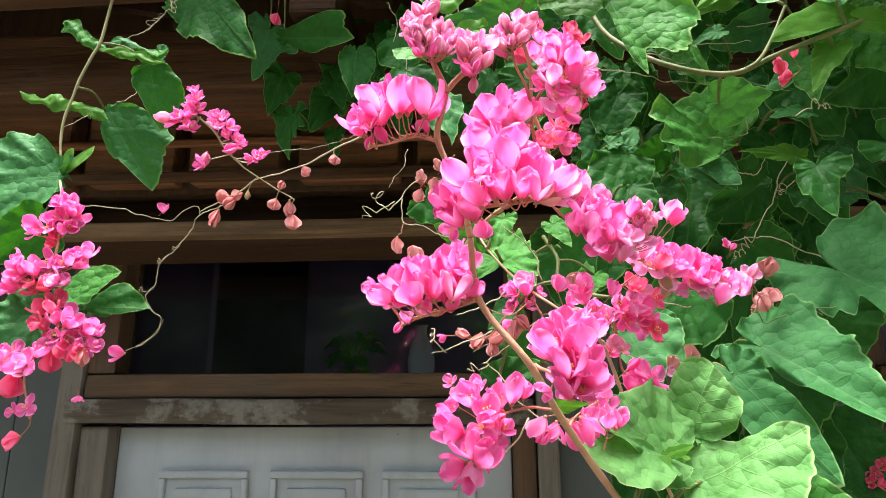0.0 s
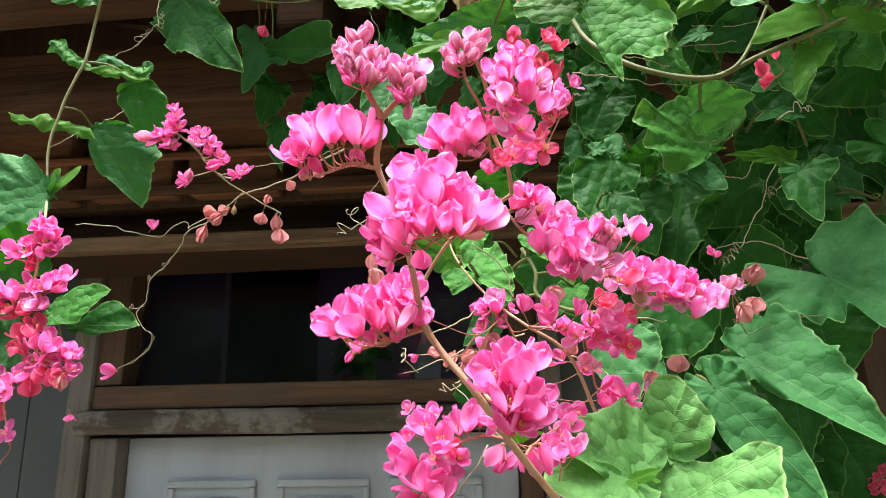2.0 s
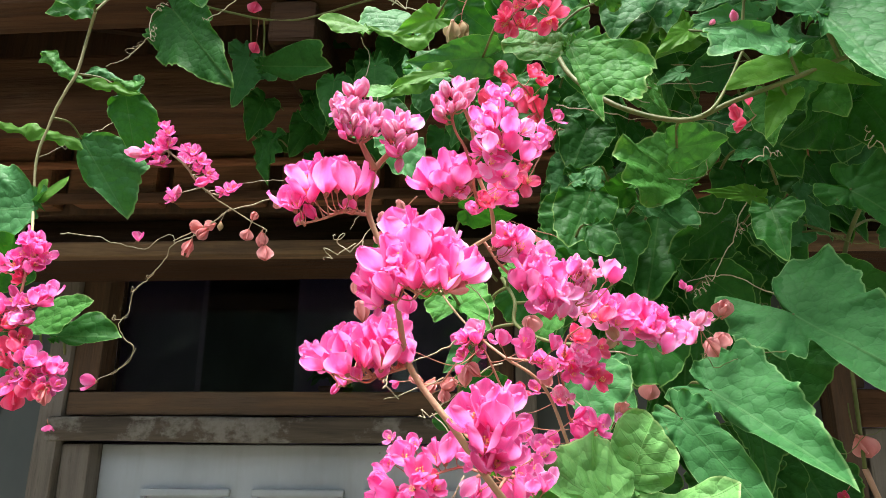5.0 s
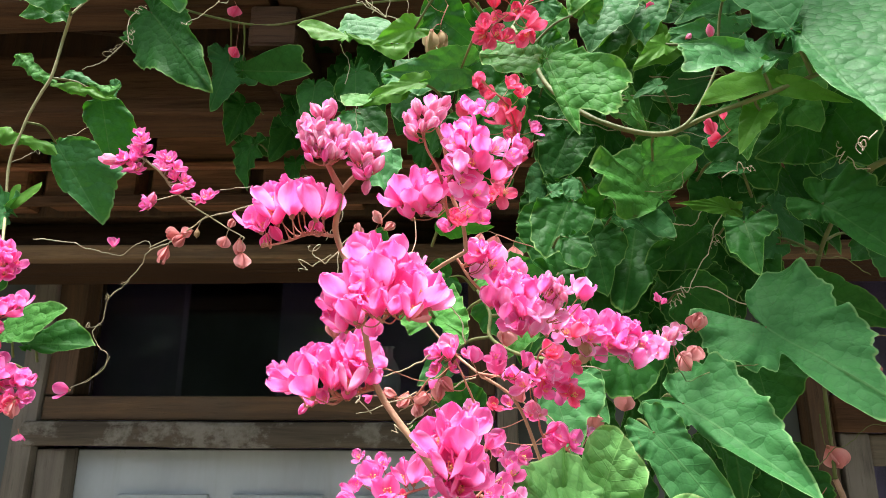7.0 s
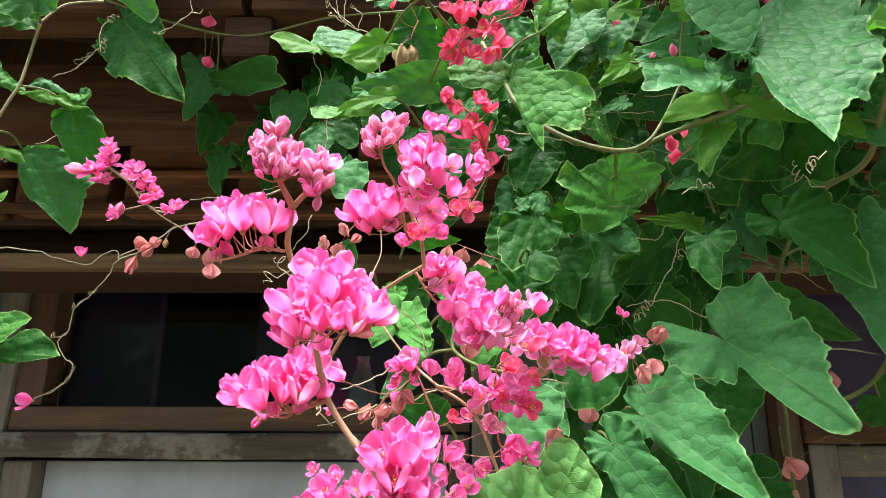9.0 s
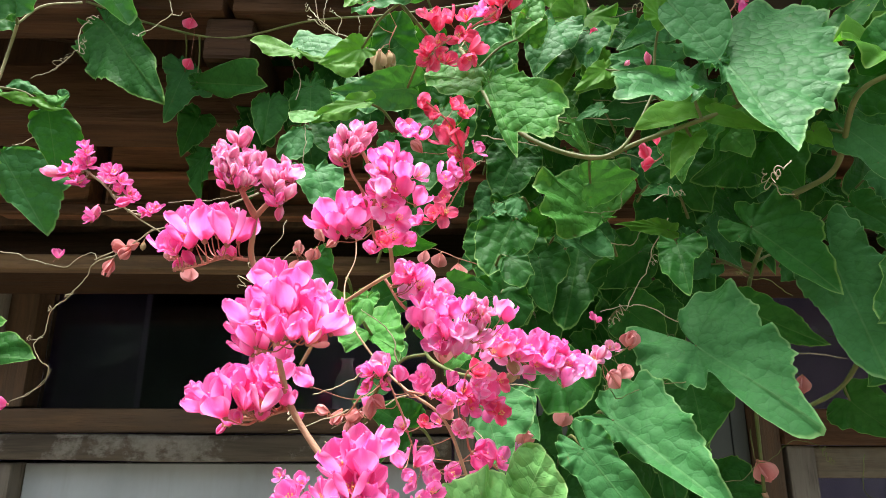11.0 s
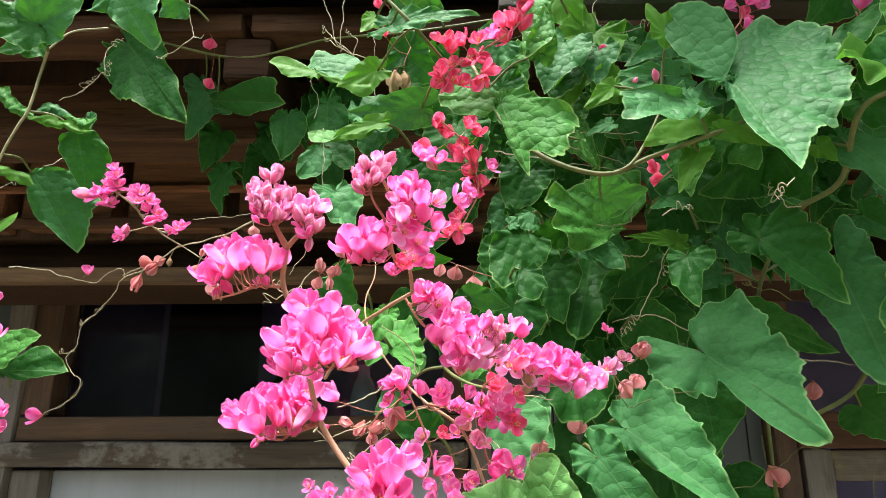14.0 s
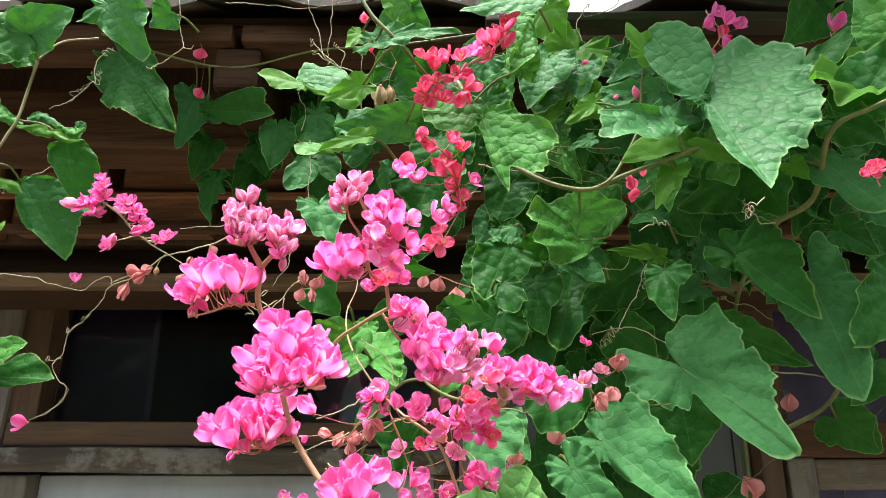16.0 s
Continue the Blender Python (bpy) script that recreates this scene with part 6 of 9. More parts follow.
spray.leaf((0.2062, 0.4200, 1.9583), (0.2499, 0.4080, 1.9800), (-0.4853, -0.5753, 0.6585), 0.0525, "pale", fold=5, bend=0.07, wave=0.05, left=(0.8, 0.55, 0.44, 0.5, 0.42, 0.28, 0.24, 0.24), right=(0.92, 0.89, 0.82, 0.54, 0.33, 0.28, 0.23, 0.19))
spray.leaf((0.2269, 0.4120, 1.9496), (0.2607, 0.4000, 1.9524), (-0.3351, -0.8500, 0.4065), 0.0253, "light", fold=6, bend=0.06, wave=0.06, left=(0.84, 0.75, 0.58, 0.39, 0.24, 0.14, 0.14, 0.14), right=(0.77, 0.59, 0.47, 0.34, 0.23, 0.19, 0.19, 0.19))
spray.leaf((0.2523, 0.4950, 2.0079), (0.2913, 0.4700, 1.9514), (-0.2450, -0.9379, 0.2456), 0.0304, "blue", fold=6, bend=0.08, wave=0.06, left=(0.75, 0.44, 0.28, 0.24, 0.24, 0.24, 0.24, 0.24), right=(0.91, 0.61, 0.3, 0.22, 0.22, 0.22, 0.22, 0.22))
spray.leaf((0.1931, 0.4850, 2.0327), (0.2020, 0.4620, 1.9963), (-0.1427, -0.8522, 0.5034), 0.0375, "blue", fold=10, bend=0.08, wave=0.05, left=(0.84, 0.68, 0.7, 0.68, 0.55, 0.36, 0.25, 0.21), right=(0.83, 0.57, 0.39, 0.24, 0.22, 0.19, 0.17, 0.14))
spray.leaf((0.1195, 0.4700, 2.0024), (0.1425, 0.4700, 2.0141), (-0.0654, -0.9896, 0.1278), 0.0242, "green")
spray.leaf((0.1388, 0.3600, 1.9898), (0.1503, 0.3550, 1.9913), (-0.2927, -0.8198, -0.4921), 0.0061, "lime", stalk=False)
spray.leaf((0.1458, 0.5500, 2.0210), (0.1197, 0.5450, 2.0345), (0.1840, -0.9829, -0.0078), 0.0361, "green")

hang = Vine("hanging_vine", "slender coral vine hanging before the dark house front", (-0.3000, 0.6200, 0.0000))
hang.stem(0.0014, 0.0011, (-0.2093, 0.6000, 2.3663), (-0.2225, 0.6150, 2.3554), (-0.2275, 0.6150, 2.3152), (-0.2341, 0.6150, 2.2986), (-0.2421, 0.6150, 2.2769), (-0.2466, 0.6150, 2.2579), (-0.2510, 0.6150, 2.2393), (-0.2513, 0.6150, 2.2180), (-0.2462, 0.6150, 2.1809), material=VINESTEM)
hang.leaf((-0.1948, 0.6400, 2.3043), (-0.1841, 0.6550, 2.2430), (0.3351, -0.9270, -0.1683), 0.0466, "green", fold=4, bend=0.06, wave=0.04, left=(0.93, 0.76, 0.62, 0.34, 0.21, 0.12, 0.04, 0.04), right=(0.73, 0.5, 0.39, 0.29, 0.12, 0.12, 0.12, 0.12))
hang.leaf((-0.2442, 0.6600, 2.2685), (-0.2063, 0.6900, 2.1977), (0.4699, -0.8747, -0.1186), 0.0522, "blue", fold=4, bend=0.08, wave=0.05, left=(0.9, 0.78, 0.73, 0.44, 0.2, 0.1, 0.05, 0.02), right=(0.68, 0.46, 0.18, 0.09, 0.09, 0.06, 0.03, 0.03))
hang.leaf((-0.2451, 0.6120, 2.1838), (-0.3241, 0.6000, 2.1700), (0.1155, -0.9755, 0.1873), 0.0872, "blue", fold=5, bend=0.08, wave=0.06, left=(0.95, 0.88, 0.56, 0.27, 0.09, 0.08, 0.08, 0.08), right=(0.98, 0.95, 0.92, 0.79, 0.6, 0.25, 0.25, 0.25), sinus=49)
hang.leaf((-0.2472, 0.6150, 2.1881), (-0.2265, 0.6250, 2.2167), (0.1664, -0.9623, 0.2152), 0.0145, "lime", fold=10, bend=0.05, wave=0.06, left=(0.48, 0.68, 0.4, 0.23, 0.19, 0.19, 0.19, 0.19), right=(0.85, 0.43, 0.22, 0.19, 0.19, 0.19, 0.19, 0.19))
hang.leaf((-0.2476, 0.6000, 2.1373), (-0.2803, 0.5800, 2.0993), (0.7589, -0.5349, -0.3713), 0.0497, "green")
hang.leaf((-0.2399, 0.6620, 2.0785), (-0.1853, 0.6700, 2.0790), (0.1288, -0.9054, 0.4045), 0.0346, "green", fold=6, bend=0.06, wave=0.06, left=(0.9, 0.78, 0.66, 0.32, 0.24, 0.19, 0.16, 0.16), right=(0.64, 0.43, 0.23, 0.13, 0.13, 0.13, 0.13, 0.13))
hang.leaf((-0.1810, 0.5200, 2.0480), (-0.2144, 0.5100, 2.0361), (0.2030, -0.9514, 0.2317), 0.0458, "blue")
hang.leaf((-0.2577, 0.6520, 2.0887), (-0.2096, 0.6600, 2.1108), (-0.0428, -0.9065, 0.4200), 0.0428, "light", fold=6, bend=0.05, wave=0.05, left=(0.87, 0.71, 0.49, 0.26, 0.17, 0.14, 0.14, 0.14), right=(0.93, 0.69, 0.62, 0.38, 0.26, 0.26, 0.26, 0.26))
hang.stem(0.0012, 0.0009, (-0.2467, 0.6150, 2.1809), (-0.2036, 0.5600, 2.1482), (-0.1797, 0.5300, 2.1261), material=VINESTEM)
rac = hang.raceme(0.0012, (-0.1743, 0.5200, 2.1338), (-0.1670, 0.5120, 2.1013), (-0.1647, 0.5060, 2.0622), (-0.1517, 0.5000, 2.0396), (-0.1674, 0.5000, 2.0121), (-0.1596, 0.5000, 1.9853))
rac.flower((-0.1655, 0.5062, 2.1252), (-0.1948, -0.8199, 0.5384), 0.0102, "half")
rac.flower((-0.1594, 0.5079, 2.1255), (0.3689, -0.7514, 0.5471), 0.0101, "half")
rac.flower((-0.1702, 0.5078, 2.1157), (-0.3685, -0.9200, 0.1335), 0.0116, "open")
rac.flower((-0.1827, 0.5053, 2.1098), (-0.7929, -0.3034, 0.5284), 0.0106)
rac.flower((-0.1733, 0.5057, 2.1076), (-0.1300, -0.8066, 0.5766), 0.0102, "half")
rac.flower((-0.1586, 0.5099, 2.1200), (0.4498, -0.4701, 0.7594), 0.0129)
rac.flower((-0.1899, 0.5138, 2.1069), (-0.6683, -0.7372, 0.1000), 0.0103, "half")
rac.flower((-0.1702, 0.5130, 2.1055), (0.1254, -0.7146, 0.6882), 0.0119, "half", "coral")
rac.flower((-0.1579, 0.5085, 2.1078), (0.7657, -0.6359, 0.0966), 0.0103, "half")
rac.flower((-0.1575, 0.5039, 2.0836), (-0.0767, -0.7710, 0.6322), 0.0104, "half")
rac.flower((-0.1494, 0.5015, 2.0841), (0.5094, -0.1693, 0.8437), 0.0123)
rac.flower((-0.1686, 0.5041, 2.0833), (-0.3216, -0.9332, 0.1601), 0.0122, "open")
rac.flower((-0.1845, 0.5043, 2.0799), (-0.7091, -0.7023, 0.0633), 0.0118, "half")
rac.flower((-0.1772, 0.5055, 2.0816), (-0.5678, -0.3659, 0.7374), 0.0122)
rac.flower((-0.1932, 0.5085, 2.0684), (-0.9892, -0.0936, 0.1126), 0.0131)
rac.flower((-0.1883, 0.5021, 2.0776), (-0.8678, -0.3818, 0.3180), 0.0121)
rac.flower((-0.1585, 0.4989, 2.0715), (-0.3960, -0.8093, 0.4338), 0.0105, "half", "lilac")
rac.flower((-0.1548, 0.5045, 2.0713), (-0.1067, -0.7444, 0.6592), 0.0099, "half", "lilac")
rac.flower((-0.1467, 0.5056, 2.0821), (0.7967, -0.1709, 0.5797), 0.0113)
rac.flower((-0.1771, 0.5083, 2.0665), (-0.0282, -0.7440, 0.6676), 0.0095, "half", "coral")
rac.flower((-0.1662, 0.5032, 2.0674), (0.7697, -0.2933, 0.5670), 0.0110, "cup", "coral")
rac.flower((-0.1695, 0.5054, 2.0527), (-0.6609, -0.4042, 0.6323), 0.0123, "cup", "coral")
rac.flower((-0.1553, 0.4983, 2.0526), (-0.0638, -0.3430, 0.9372), 0.0106, "cup", "coral")
rac.flower((-0.1523, 0.4979, 2.0454), (-0.0318, -0.4669, 0.8837), 0.0099)
rac.flower((-0.1463, 0.5016, 2.0498), (0.5663, -0.7197, 0.4017), 0.0099, "half")
rac.flower((-0.1512, 0.4973, 2.0357), (-0.3247, -0.9284, 0.1806), 0.0105, "open")
rac.flower((-0.1432, 0.5033, 2.0430), (0.4305, -0.6577, 0.6182), 0.0086, "half")
rac.flower((-0.1350, 0.5034, 2.0399), (0.8268, -0.5583, 0.0693), 0.0087, "half")
rac.flower((-0.1328, 0.5054, 2.0365), (0.6394, -0.4319, 0.6361), 0.0103)
rac.flower((-0.1314, 0.5021, 2.0274), (0.8361, -0.5483, -0.0194), 0.0104, "half")
rac.flower((-0.1394, 0.5017, 2.0243), (-0.1280, 0.2130, -0.9686), 0.0127, "cup", "coral")
rac.flower((-0.1466, 0.4994, 2.0263), (-0.5542, -0.0073, -0.8324), 0.0112, "cup", "coral")
rac.flower((-0.1315, 0.4981, 2.0202), (-0.0849, -0.0837, -0.9929), 0.0107, "heart", "salmon")
rac.flower((-0.1678, 0.5000, 2.0226), (-0.2764, -0.7572, 0.5918), 0.0101, "half")
rac.flower((-0.1592, 0.4987, 2.0266), (0.3852, -0.4497, 0.8059), 0.0132)
rac.flower((-0.1637, 0.4862, 2.0179), (-0.2644, -0.9334, 0.2426), 0.0132, "open")
rac.flower((-0.1807, 0.4972, 2.0251), (-0.4308, -0.4289, 0.7940), 0.0098)
rac.flower((-0.1795, 0.5025, 2.0279), (0.4344, -0.6454, 0.6284), 0.0094, "half")
rac.flower((-0.1751, 0.4996, 2.0054), (0.0070, -0.1325, -0.9912), 0.0149, "heart", "coral")
rac.flower((-0.1605, 0.4923, 1.9925), (-0.1067, -0.9615, 0.2534), 0.0087, "open")
rac.flower((-0.1678, 0.5012, 2.0437), (-0.7243, -0.6681, 0.1701), 0.0103, "half", "coral")
rac.flower((-0.1639, 0.5043, 2.0426), (-0.4256, -0.2307, 0.8750), 0.0104, "cup", "coral")
rac.flower((-0.1721, 0.5021, 1.9722), (-0.9088, -0.1384, -0.3936), 0.0115, "heart", "coral")
rac.flower((-0.1538, 0.5023, 2.0190), (0.0527, 0.0500, -0.9974), 0.0119, "heart", "coral")
rac.flower((-0.1726, 0.5099, 2.1278), (-0.6169, -0.6869, 0.3842), 0.0104, "half")
rac.flower((-0.1630, 0.5098, 2.1147), (0.2643, -0.9352, 0.2356), 0.0108, "open")
rac.flower((-0.1747, 0.5094, 2.1135), (0.1498, -0.7532, 0.6405), 0.0098, "half")
rac.flower((-0.1567, 0.5148, 2.1173), (0.6771, -0.6620, 0.3214), 0.0098, "half")
rac.flower((-0.1856, 0.5136, 2.1077), (-0.4585, -0.2584, 0.8503), 0.0104)
rac.flower((-0.1756, 0.5143, 2.0988), (-0.6114, -0.7554, 0.2357), 0.0103, "half", "coral")
rac.flower((-0.1555, 0.5106, 2.1106), (0.4505, -0.6312, 0.6314), 0.0075, "half")
rac.flower((-0.1487, 0.5040, 2.0886), (0.0475, -0.6911, 0.7212), 0.0087, "half")
rac.flower((-0.1384, 0.5019, 2.0886), (0.4656, -0.3062, 0.8303), 0.0112)
rac.flower((-0.1843, 0.5048, 2.0781), (-0.4594, -0.8201, 0.3411), 0.0117, "half")
rac.flower((-0.1740, 0.5013, 2.0783), (-0.2200, -0.3194, 0.9218), 0.0121)
rac.flower((-0.1868, 0.5012, 2.0856), (-0.5123, -0.6954, 0.5040), 0.0107, "half")
rac.flower((-0.1966, 0.5052, 2.0662), (-0.3354, -0.8024, 0.4936), 0.0097, "half")
rac.flower((-0.1637, 0.5055, 2.0722), (0.2483, -0.7834, 0.5697), 0.0101, "half", "lilac")
rac.flower((-0.1538, 0.5062, 2.0870), (0.8741, -0.1390, 0.4655), 0.0107, "cup", "lilac")
rac.flower((-0.1777, 0.5025, 2.0708), (-0.4210, -0.7407, 0.5236), 0.0104, "half", "coral")
rac.flower((-0.1572, 0.5050, 2.0592), (0.6515, -0.6574, 0.3787), 0.0109, "half", "coral")
rac.flower((-0.1403, 0.4964, 2.0434), (0.6566, -0.3754, 0.6542), 0.0134)
rac.flower((-0.1427, 0.4984, 2.0330), (0.7133, -0.6860, 0.1437), 0.0108, "half")
rac.flower((-0.1301, 0.5012, 2.0394), (0.7200, -0.2396, 0.6513), 0.0125)
rac.flower((-0.1265, 0.5041, 2.0372), (0.7638, -0.3400, 0.5486), 0.0076, "cup", "lilac")
rac.flower((-0.1248, 0.5003, 2.0288), (0.5723, -0.6856, 0.4499), 0.0084, "half")
rac.flower((-0.1330, 0.4970, 2.0237), (0.8083, -0.5400, 0.2344), 0.0090, "half", "coral")
rac.flower((-0.1686, 0.4991, 2.0161), (-0.1015, -0.7831, 0.6135), 0.0109, "half", "lilac")
rac.flower((-0.1829, 0.4922, 2.0174), (0.4567, -0.7291, 0.5098), 0.0084, "half")
rac.flower((-0.1728, 0.4892, 2.0197), (0.7696, -0.5831, 0.2602), 0.0093, "half")
rac.flower((-0.1852, 0.4993, 2.0247), (-0.1476, -0.9679, 0.2036), 0.0084, "open")
rac.flower((-0.1708, 0.4962, 1.9900), (-0.1049, -0.9700, 0.2194), 0.0063, "open")
rac.flower((-0.1604, 0.5053, 2.0352), (-0.2923, -0.9510, 0.1007), 0.0087, "open", "coral")
rac.done(label="bunch of pink flowers on a rosy stalk")
rac = hang.raceme(0.00034, (-0.1820, 0.6900, 2.0711), (-0.1857, 0.6890, 2.0611), (-0.1942, 0.6870, 2.0512), (-0.2097, 0.6850, 2.0430), material=TENDRIL)
rac.flower((-0.2197, 0.6847, 2.0401), (-0.9941, -0.1081, -0.0076), 0.0157)
rac.done()
rac = hang.raceme(0.00052, (-0.2360, 0.6600, 2.0074), (-0.2348, 0.6600, 2.0027))
rac.flower((-0.2347, 0.6606, 1.9989), (0.0693, -0.3657, -0.9281), 0.0081, "half")
rac.done()
rac = hang.raceme(0.00112, (-0.1092, 0.5660, 2.2130), (-0.1003, 0.5750, 2.2068), (-0.0978, 0.6000, 2.2000), (-0.0926, 0.6350, 2.1945), (-0.0796, 0.6500, 2.1881), (-0.0561, 0.6600, 2.1749), material=TENDRIL)
rac.flower((-0.1086, 0.5578, 2.2314), (0.0827, -0.8342, 0.5452), 0.0092, "tuft")
rac.flower((-0.1127, 0.5645, 2.2234), (0.2584, -0.8255, 0.5019), 0.0104, "tuft", "lilac")
rac.flower((-0.1190, 0.5583, 2.2119), (-0.2528, -0.8437, 0.4736), 0.0104, "tuft")
rac.flower((-0.1109, 0.5664, 2.2051), (0.4796, -0.7264, 0.4923), 0.0098, "tuft")
rac.flower((-0.1003, 0.5808, 2.2223), (0.1963, -0.7830, 0.5903), 0.0095, "tuft")
rac.flower((-0.0924, 0.5875, 2.2063), (-0.0999, -0.8648, 0.4920), 0.0097, "tuft")
rac.flower((-0.0830, 0.6006, 2.2034), (0.4406, -0.8357, 0.3277), 0.0078, "tuft")
rac.flower((-0.0707, 0.6124, 2.2004), (0.3673, -0.8174, 0.4437), 0.0086, "tuft")
rac.flower((-0.1070, 0.5610, 2.2282), (0.1802, -0.8139, 0.5524), 0.0117, "tuft")
rac.flower((-0.1050, 0.5624, 2.2192), (0.3926, -0.7640, 0.5120), 0.0117, "tuft")
rac.flower((-0.1147, 0.5629, 2.2140), (-0.3529, -0.7981, 0.4883), 0.0122, "tuft")
rac.flower((-0.1262, 0.5640, 2.2111), (-0.5869, -0.7908, 0.1734), 0.0129, "tuft")
rac.flower((-0.1148, 0.5604, 2.2043), (-0.4581, -0.8318, 0.3135), 0.0109, "tuft")
rac.flower((-0.1303, 0.5607, 2.2097), (-0.9097, -0.4079, 0.0783), 0.0123, "bud", "bud")
rac.flower((-0.0942, 0.5802, 2.2193), (0.3624, -0.8336, 0.4168), 0.0126, "tuft")
rac.flower((-0.0886, 0.5861, 2.2135), (0.6925, -0.6439, 0.3253), 0.0121, "tuft")
rac.flower((-0.0954, 0.5770, 2.2095), (0.5462, -0.7362, 0.3995), 0.0095, "tuft", "lilac")
rac.flower((-0.0833, 0.5911, 2.2042), (0.7322, -0.6535, 0.1920), 0.0097, "tuft")
rac.flower((-0.0919, 0.5995, 2.1996), (-0.8763, -0.3001, -0.3770), 0.0112, "bud")
rac.flower((-0.0741, 0.6104, 2.1971), (0.4112, -0.7729, 0.4832), 0.0113, "tuft")
rac.flower((-0.0815, 0.6113, 2.1941), (-0.6669, -0.6147, -0.4213), 0.0086, "tuft")
rac.flower((-0.0747, 0.6621, 2.1707), (-0.2198, -0.0890, -0.9715), 0.0114, "heart", "salmon")
rac.flower((-0.0599, 0.6606, 2.1656), (0.0219, 0.0691, -0.9974), 0.0149, "heart", "salmon")
rac.flower((-0.0562, 0.6605, 2.1538), (0.1933, -0.0795, -0.9779), 0.0140, "heart", "salmon")
rac.flower((-0.0669, 0.6557, 2.1866), (0.4548, -0.5149, 0.7267), 0.0096, "heart", "salmon")
rac.flower((-0.0956, 0.6509, 2.1761), (-0.1055, 0.1827, -0.9775), 0.0071, "bud", "straw")
rac.done(label="sparse pink flower spray with faded hearts")
rac = hang.raceme(0.00069, (-0.0938, 0.6050, 2.1970), (-0.1057, 0.6000, 2.1913), (-0.1148, 0.5950, 2.1846), material=TENDRIL)
rac.flower((-0.1157, 0.5919, 2.1834), (-0.7237, -0.6329, -0.2752), 0.0122, "tuft")
rac.flower((-0.1129, 0.5975, 2.1880), (0.4340, -0.2648, 0.8611), 0.0119, "bud", "bud")
rac.done()
rac = hang.raceme(0.00103, (0.0121, 0.6200, 2.2149), (-0.0143, 0.6300, 2.2086), (-0.0415, 0.6400, 2.1992), (-0.0681, 0.6450, 2.1934), (-0.0875, 0.6500, 2.1905), (-0.1113, 0.6600, 2.1801), (-0.1525, 0.6800, 2.1712), material=TENDRIL)
rac.flower((-0.0403, 0.6368, 2.1922), (0.4607, 0.0764, -0.8843), 0.0094, "heart", "salmon")
rac.flower((-0.0126, 0.6284, 2.1985), (0.1567, -0.0386, -0.9869), 0.0100, "heart", "salmon")
rac.flower((-0.1223, 0.6616, 2.1782), (-0.9273, -0.3533, 0.1235), 0.0150, "heart", "salmon")
rac.flower((-0.1284, 0.6612, 2.1594), (-0.3115, -0.1137, -0.9434), 0.0158, "heart", "salmon")
rac.flower((-0.1153, 0.6586, 2.1716), (-0.7194, -0.1755, -0.6721), 0.0143, "heart", "salmon")
rac.flower((-0.1088, 0.6603, 2.1801), (-0.9186, -0.1781, -0.3529), 0.0098, "heart", "salmon")
rac.done(label="thin branching stalk with faded pink hearts")
hang.tendril(0.00055, (-0.2716, 0.6900, 2.1823), (-0.2344, 0.6900, 2.1791), (-0.2168, 0.6900, 2.1730), (-0.1852, 0.6900, 2.1655), (-0.1724, 0.6900, 2.1765), (-0.1600, 0.6900, 2.1802), (-0.1552, 0.6900, 2.1704))
hang.tendril(0.00058, (-0.1271, 0.6800, 2.1789), (-0.1530, 0.6850, 2.1700), (-0.1657, 0.6900, 2.1522), (-0.1759, 0.6900, 2.1385), (-0.1893, 0.6900, 2.1251), (-0.1927, 0.6900, 2.1062), (-0.1987, 0.6900, 2.0967), (-0.2002, 0.6900, 2.0903), (-0.1925, 0.6900, 2.0796), (-0.1820, 0.6900, 2.0716), (-0.1889, 0.6880, 2.0559), (-0.2095, 0.6850, 2.0420))
hang.tendril(0.00042, (-0.1946, 0.6900, 2.0982), (-0.2020, 0.6900, 2.0967), coil=0.0019, turns=2)
hang.tendril(0.00042, (-0.1731, 0.6900, 2.1440), (-0.1771, 0.6900, 2.1397), coil=0.0017, turns=2)
hang.tendril(0.00042, (-0.1844, 0.6900, 2.1305), (-0.1893, 0.6900, 2.1251), coil=0.0017, turns=3)
rac = hang.raceme(0.00043, (-0.1959, 0.6900, 2.1714), (-0.1940, 0.6900, 2.1747))
rac.flower((-0.1940, 0.6921, 2.1805), (-0.0543, -0.2195, 0.9741), 0.0112)
rac.done()
hang.tendril(0.00036, (-0.2556, 0.6200, 2.2332), (-0.2410, 0.6200, 2.2398), (-0.2372, 0.6250, 2.2458), coil=0.0022, turns=1)
hang.tendril(0.00036, (-0.2347, 0.6600, 2.2744), (-0.2285, 0.6800, 2.2965), (-0.2299, 0.7000, 2.3296))
hang.tendril(0.00042, (-0.2572, 0.7000, 2.3703), (-0.2383, 0.7000, 2.3829), (-0.2260, 0.7000, 2.3945), (-0.2148, 0.7000, 2.4056), coil=0.0033, turns=4)
hang.tendril(0.00036, (-0.2357, 0.7000, 2.3814), (-0.2316, 0.7000, 2.3894), coil=0.0033, turns=4)
hang.tendril(0.00036, (-0.0825, 0.6600, 2.2216), (-0.0403, 0.6600, 2.2237), (0.0030, 0.6400, 2.2257))
hang.tendril(0.00031, (0.0657, 0.5000, 2.1514), (0.0629, 0.5000, 2.1380), (0.0552, 0.5000, 2.1249))
hang.tendril(0.00042, (0.0554, 0.5000, 2.1117), (0.0642, 0.5000, 2.1209), (0.0713, 0.5000, 2.1282), (0.0767, 0.5000, 2.1338))
hang.tendril(0.00042, (0.0632, 0.5000, 2.1190), (0.0644, 0.5000, 2.1041), (0.0804, 0.5000, 2.0983), (0.0948, 0.4900, 2.0891))
hang.tendril(0.00036, (0.0589, 0.5000, 2.1173), (0.0483, 0.5000, 2.1101), coil=0.0033, turns=2)
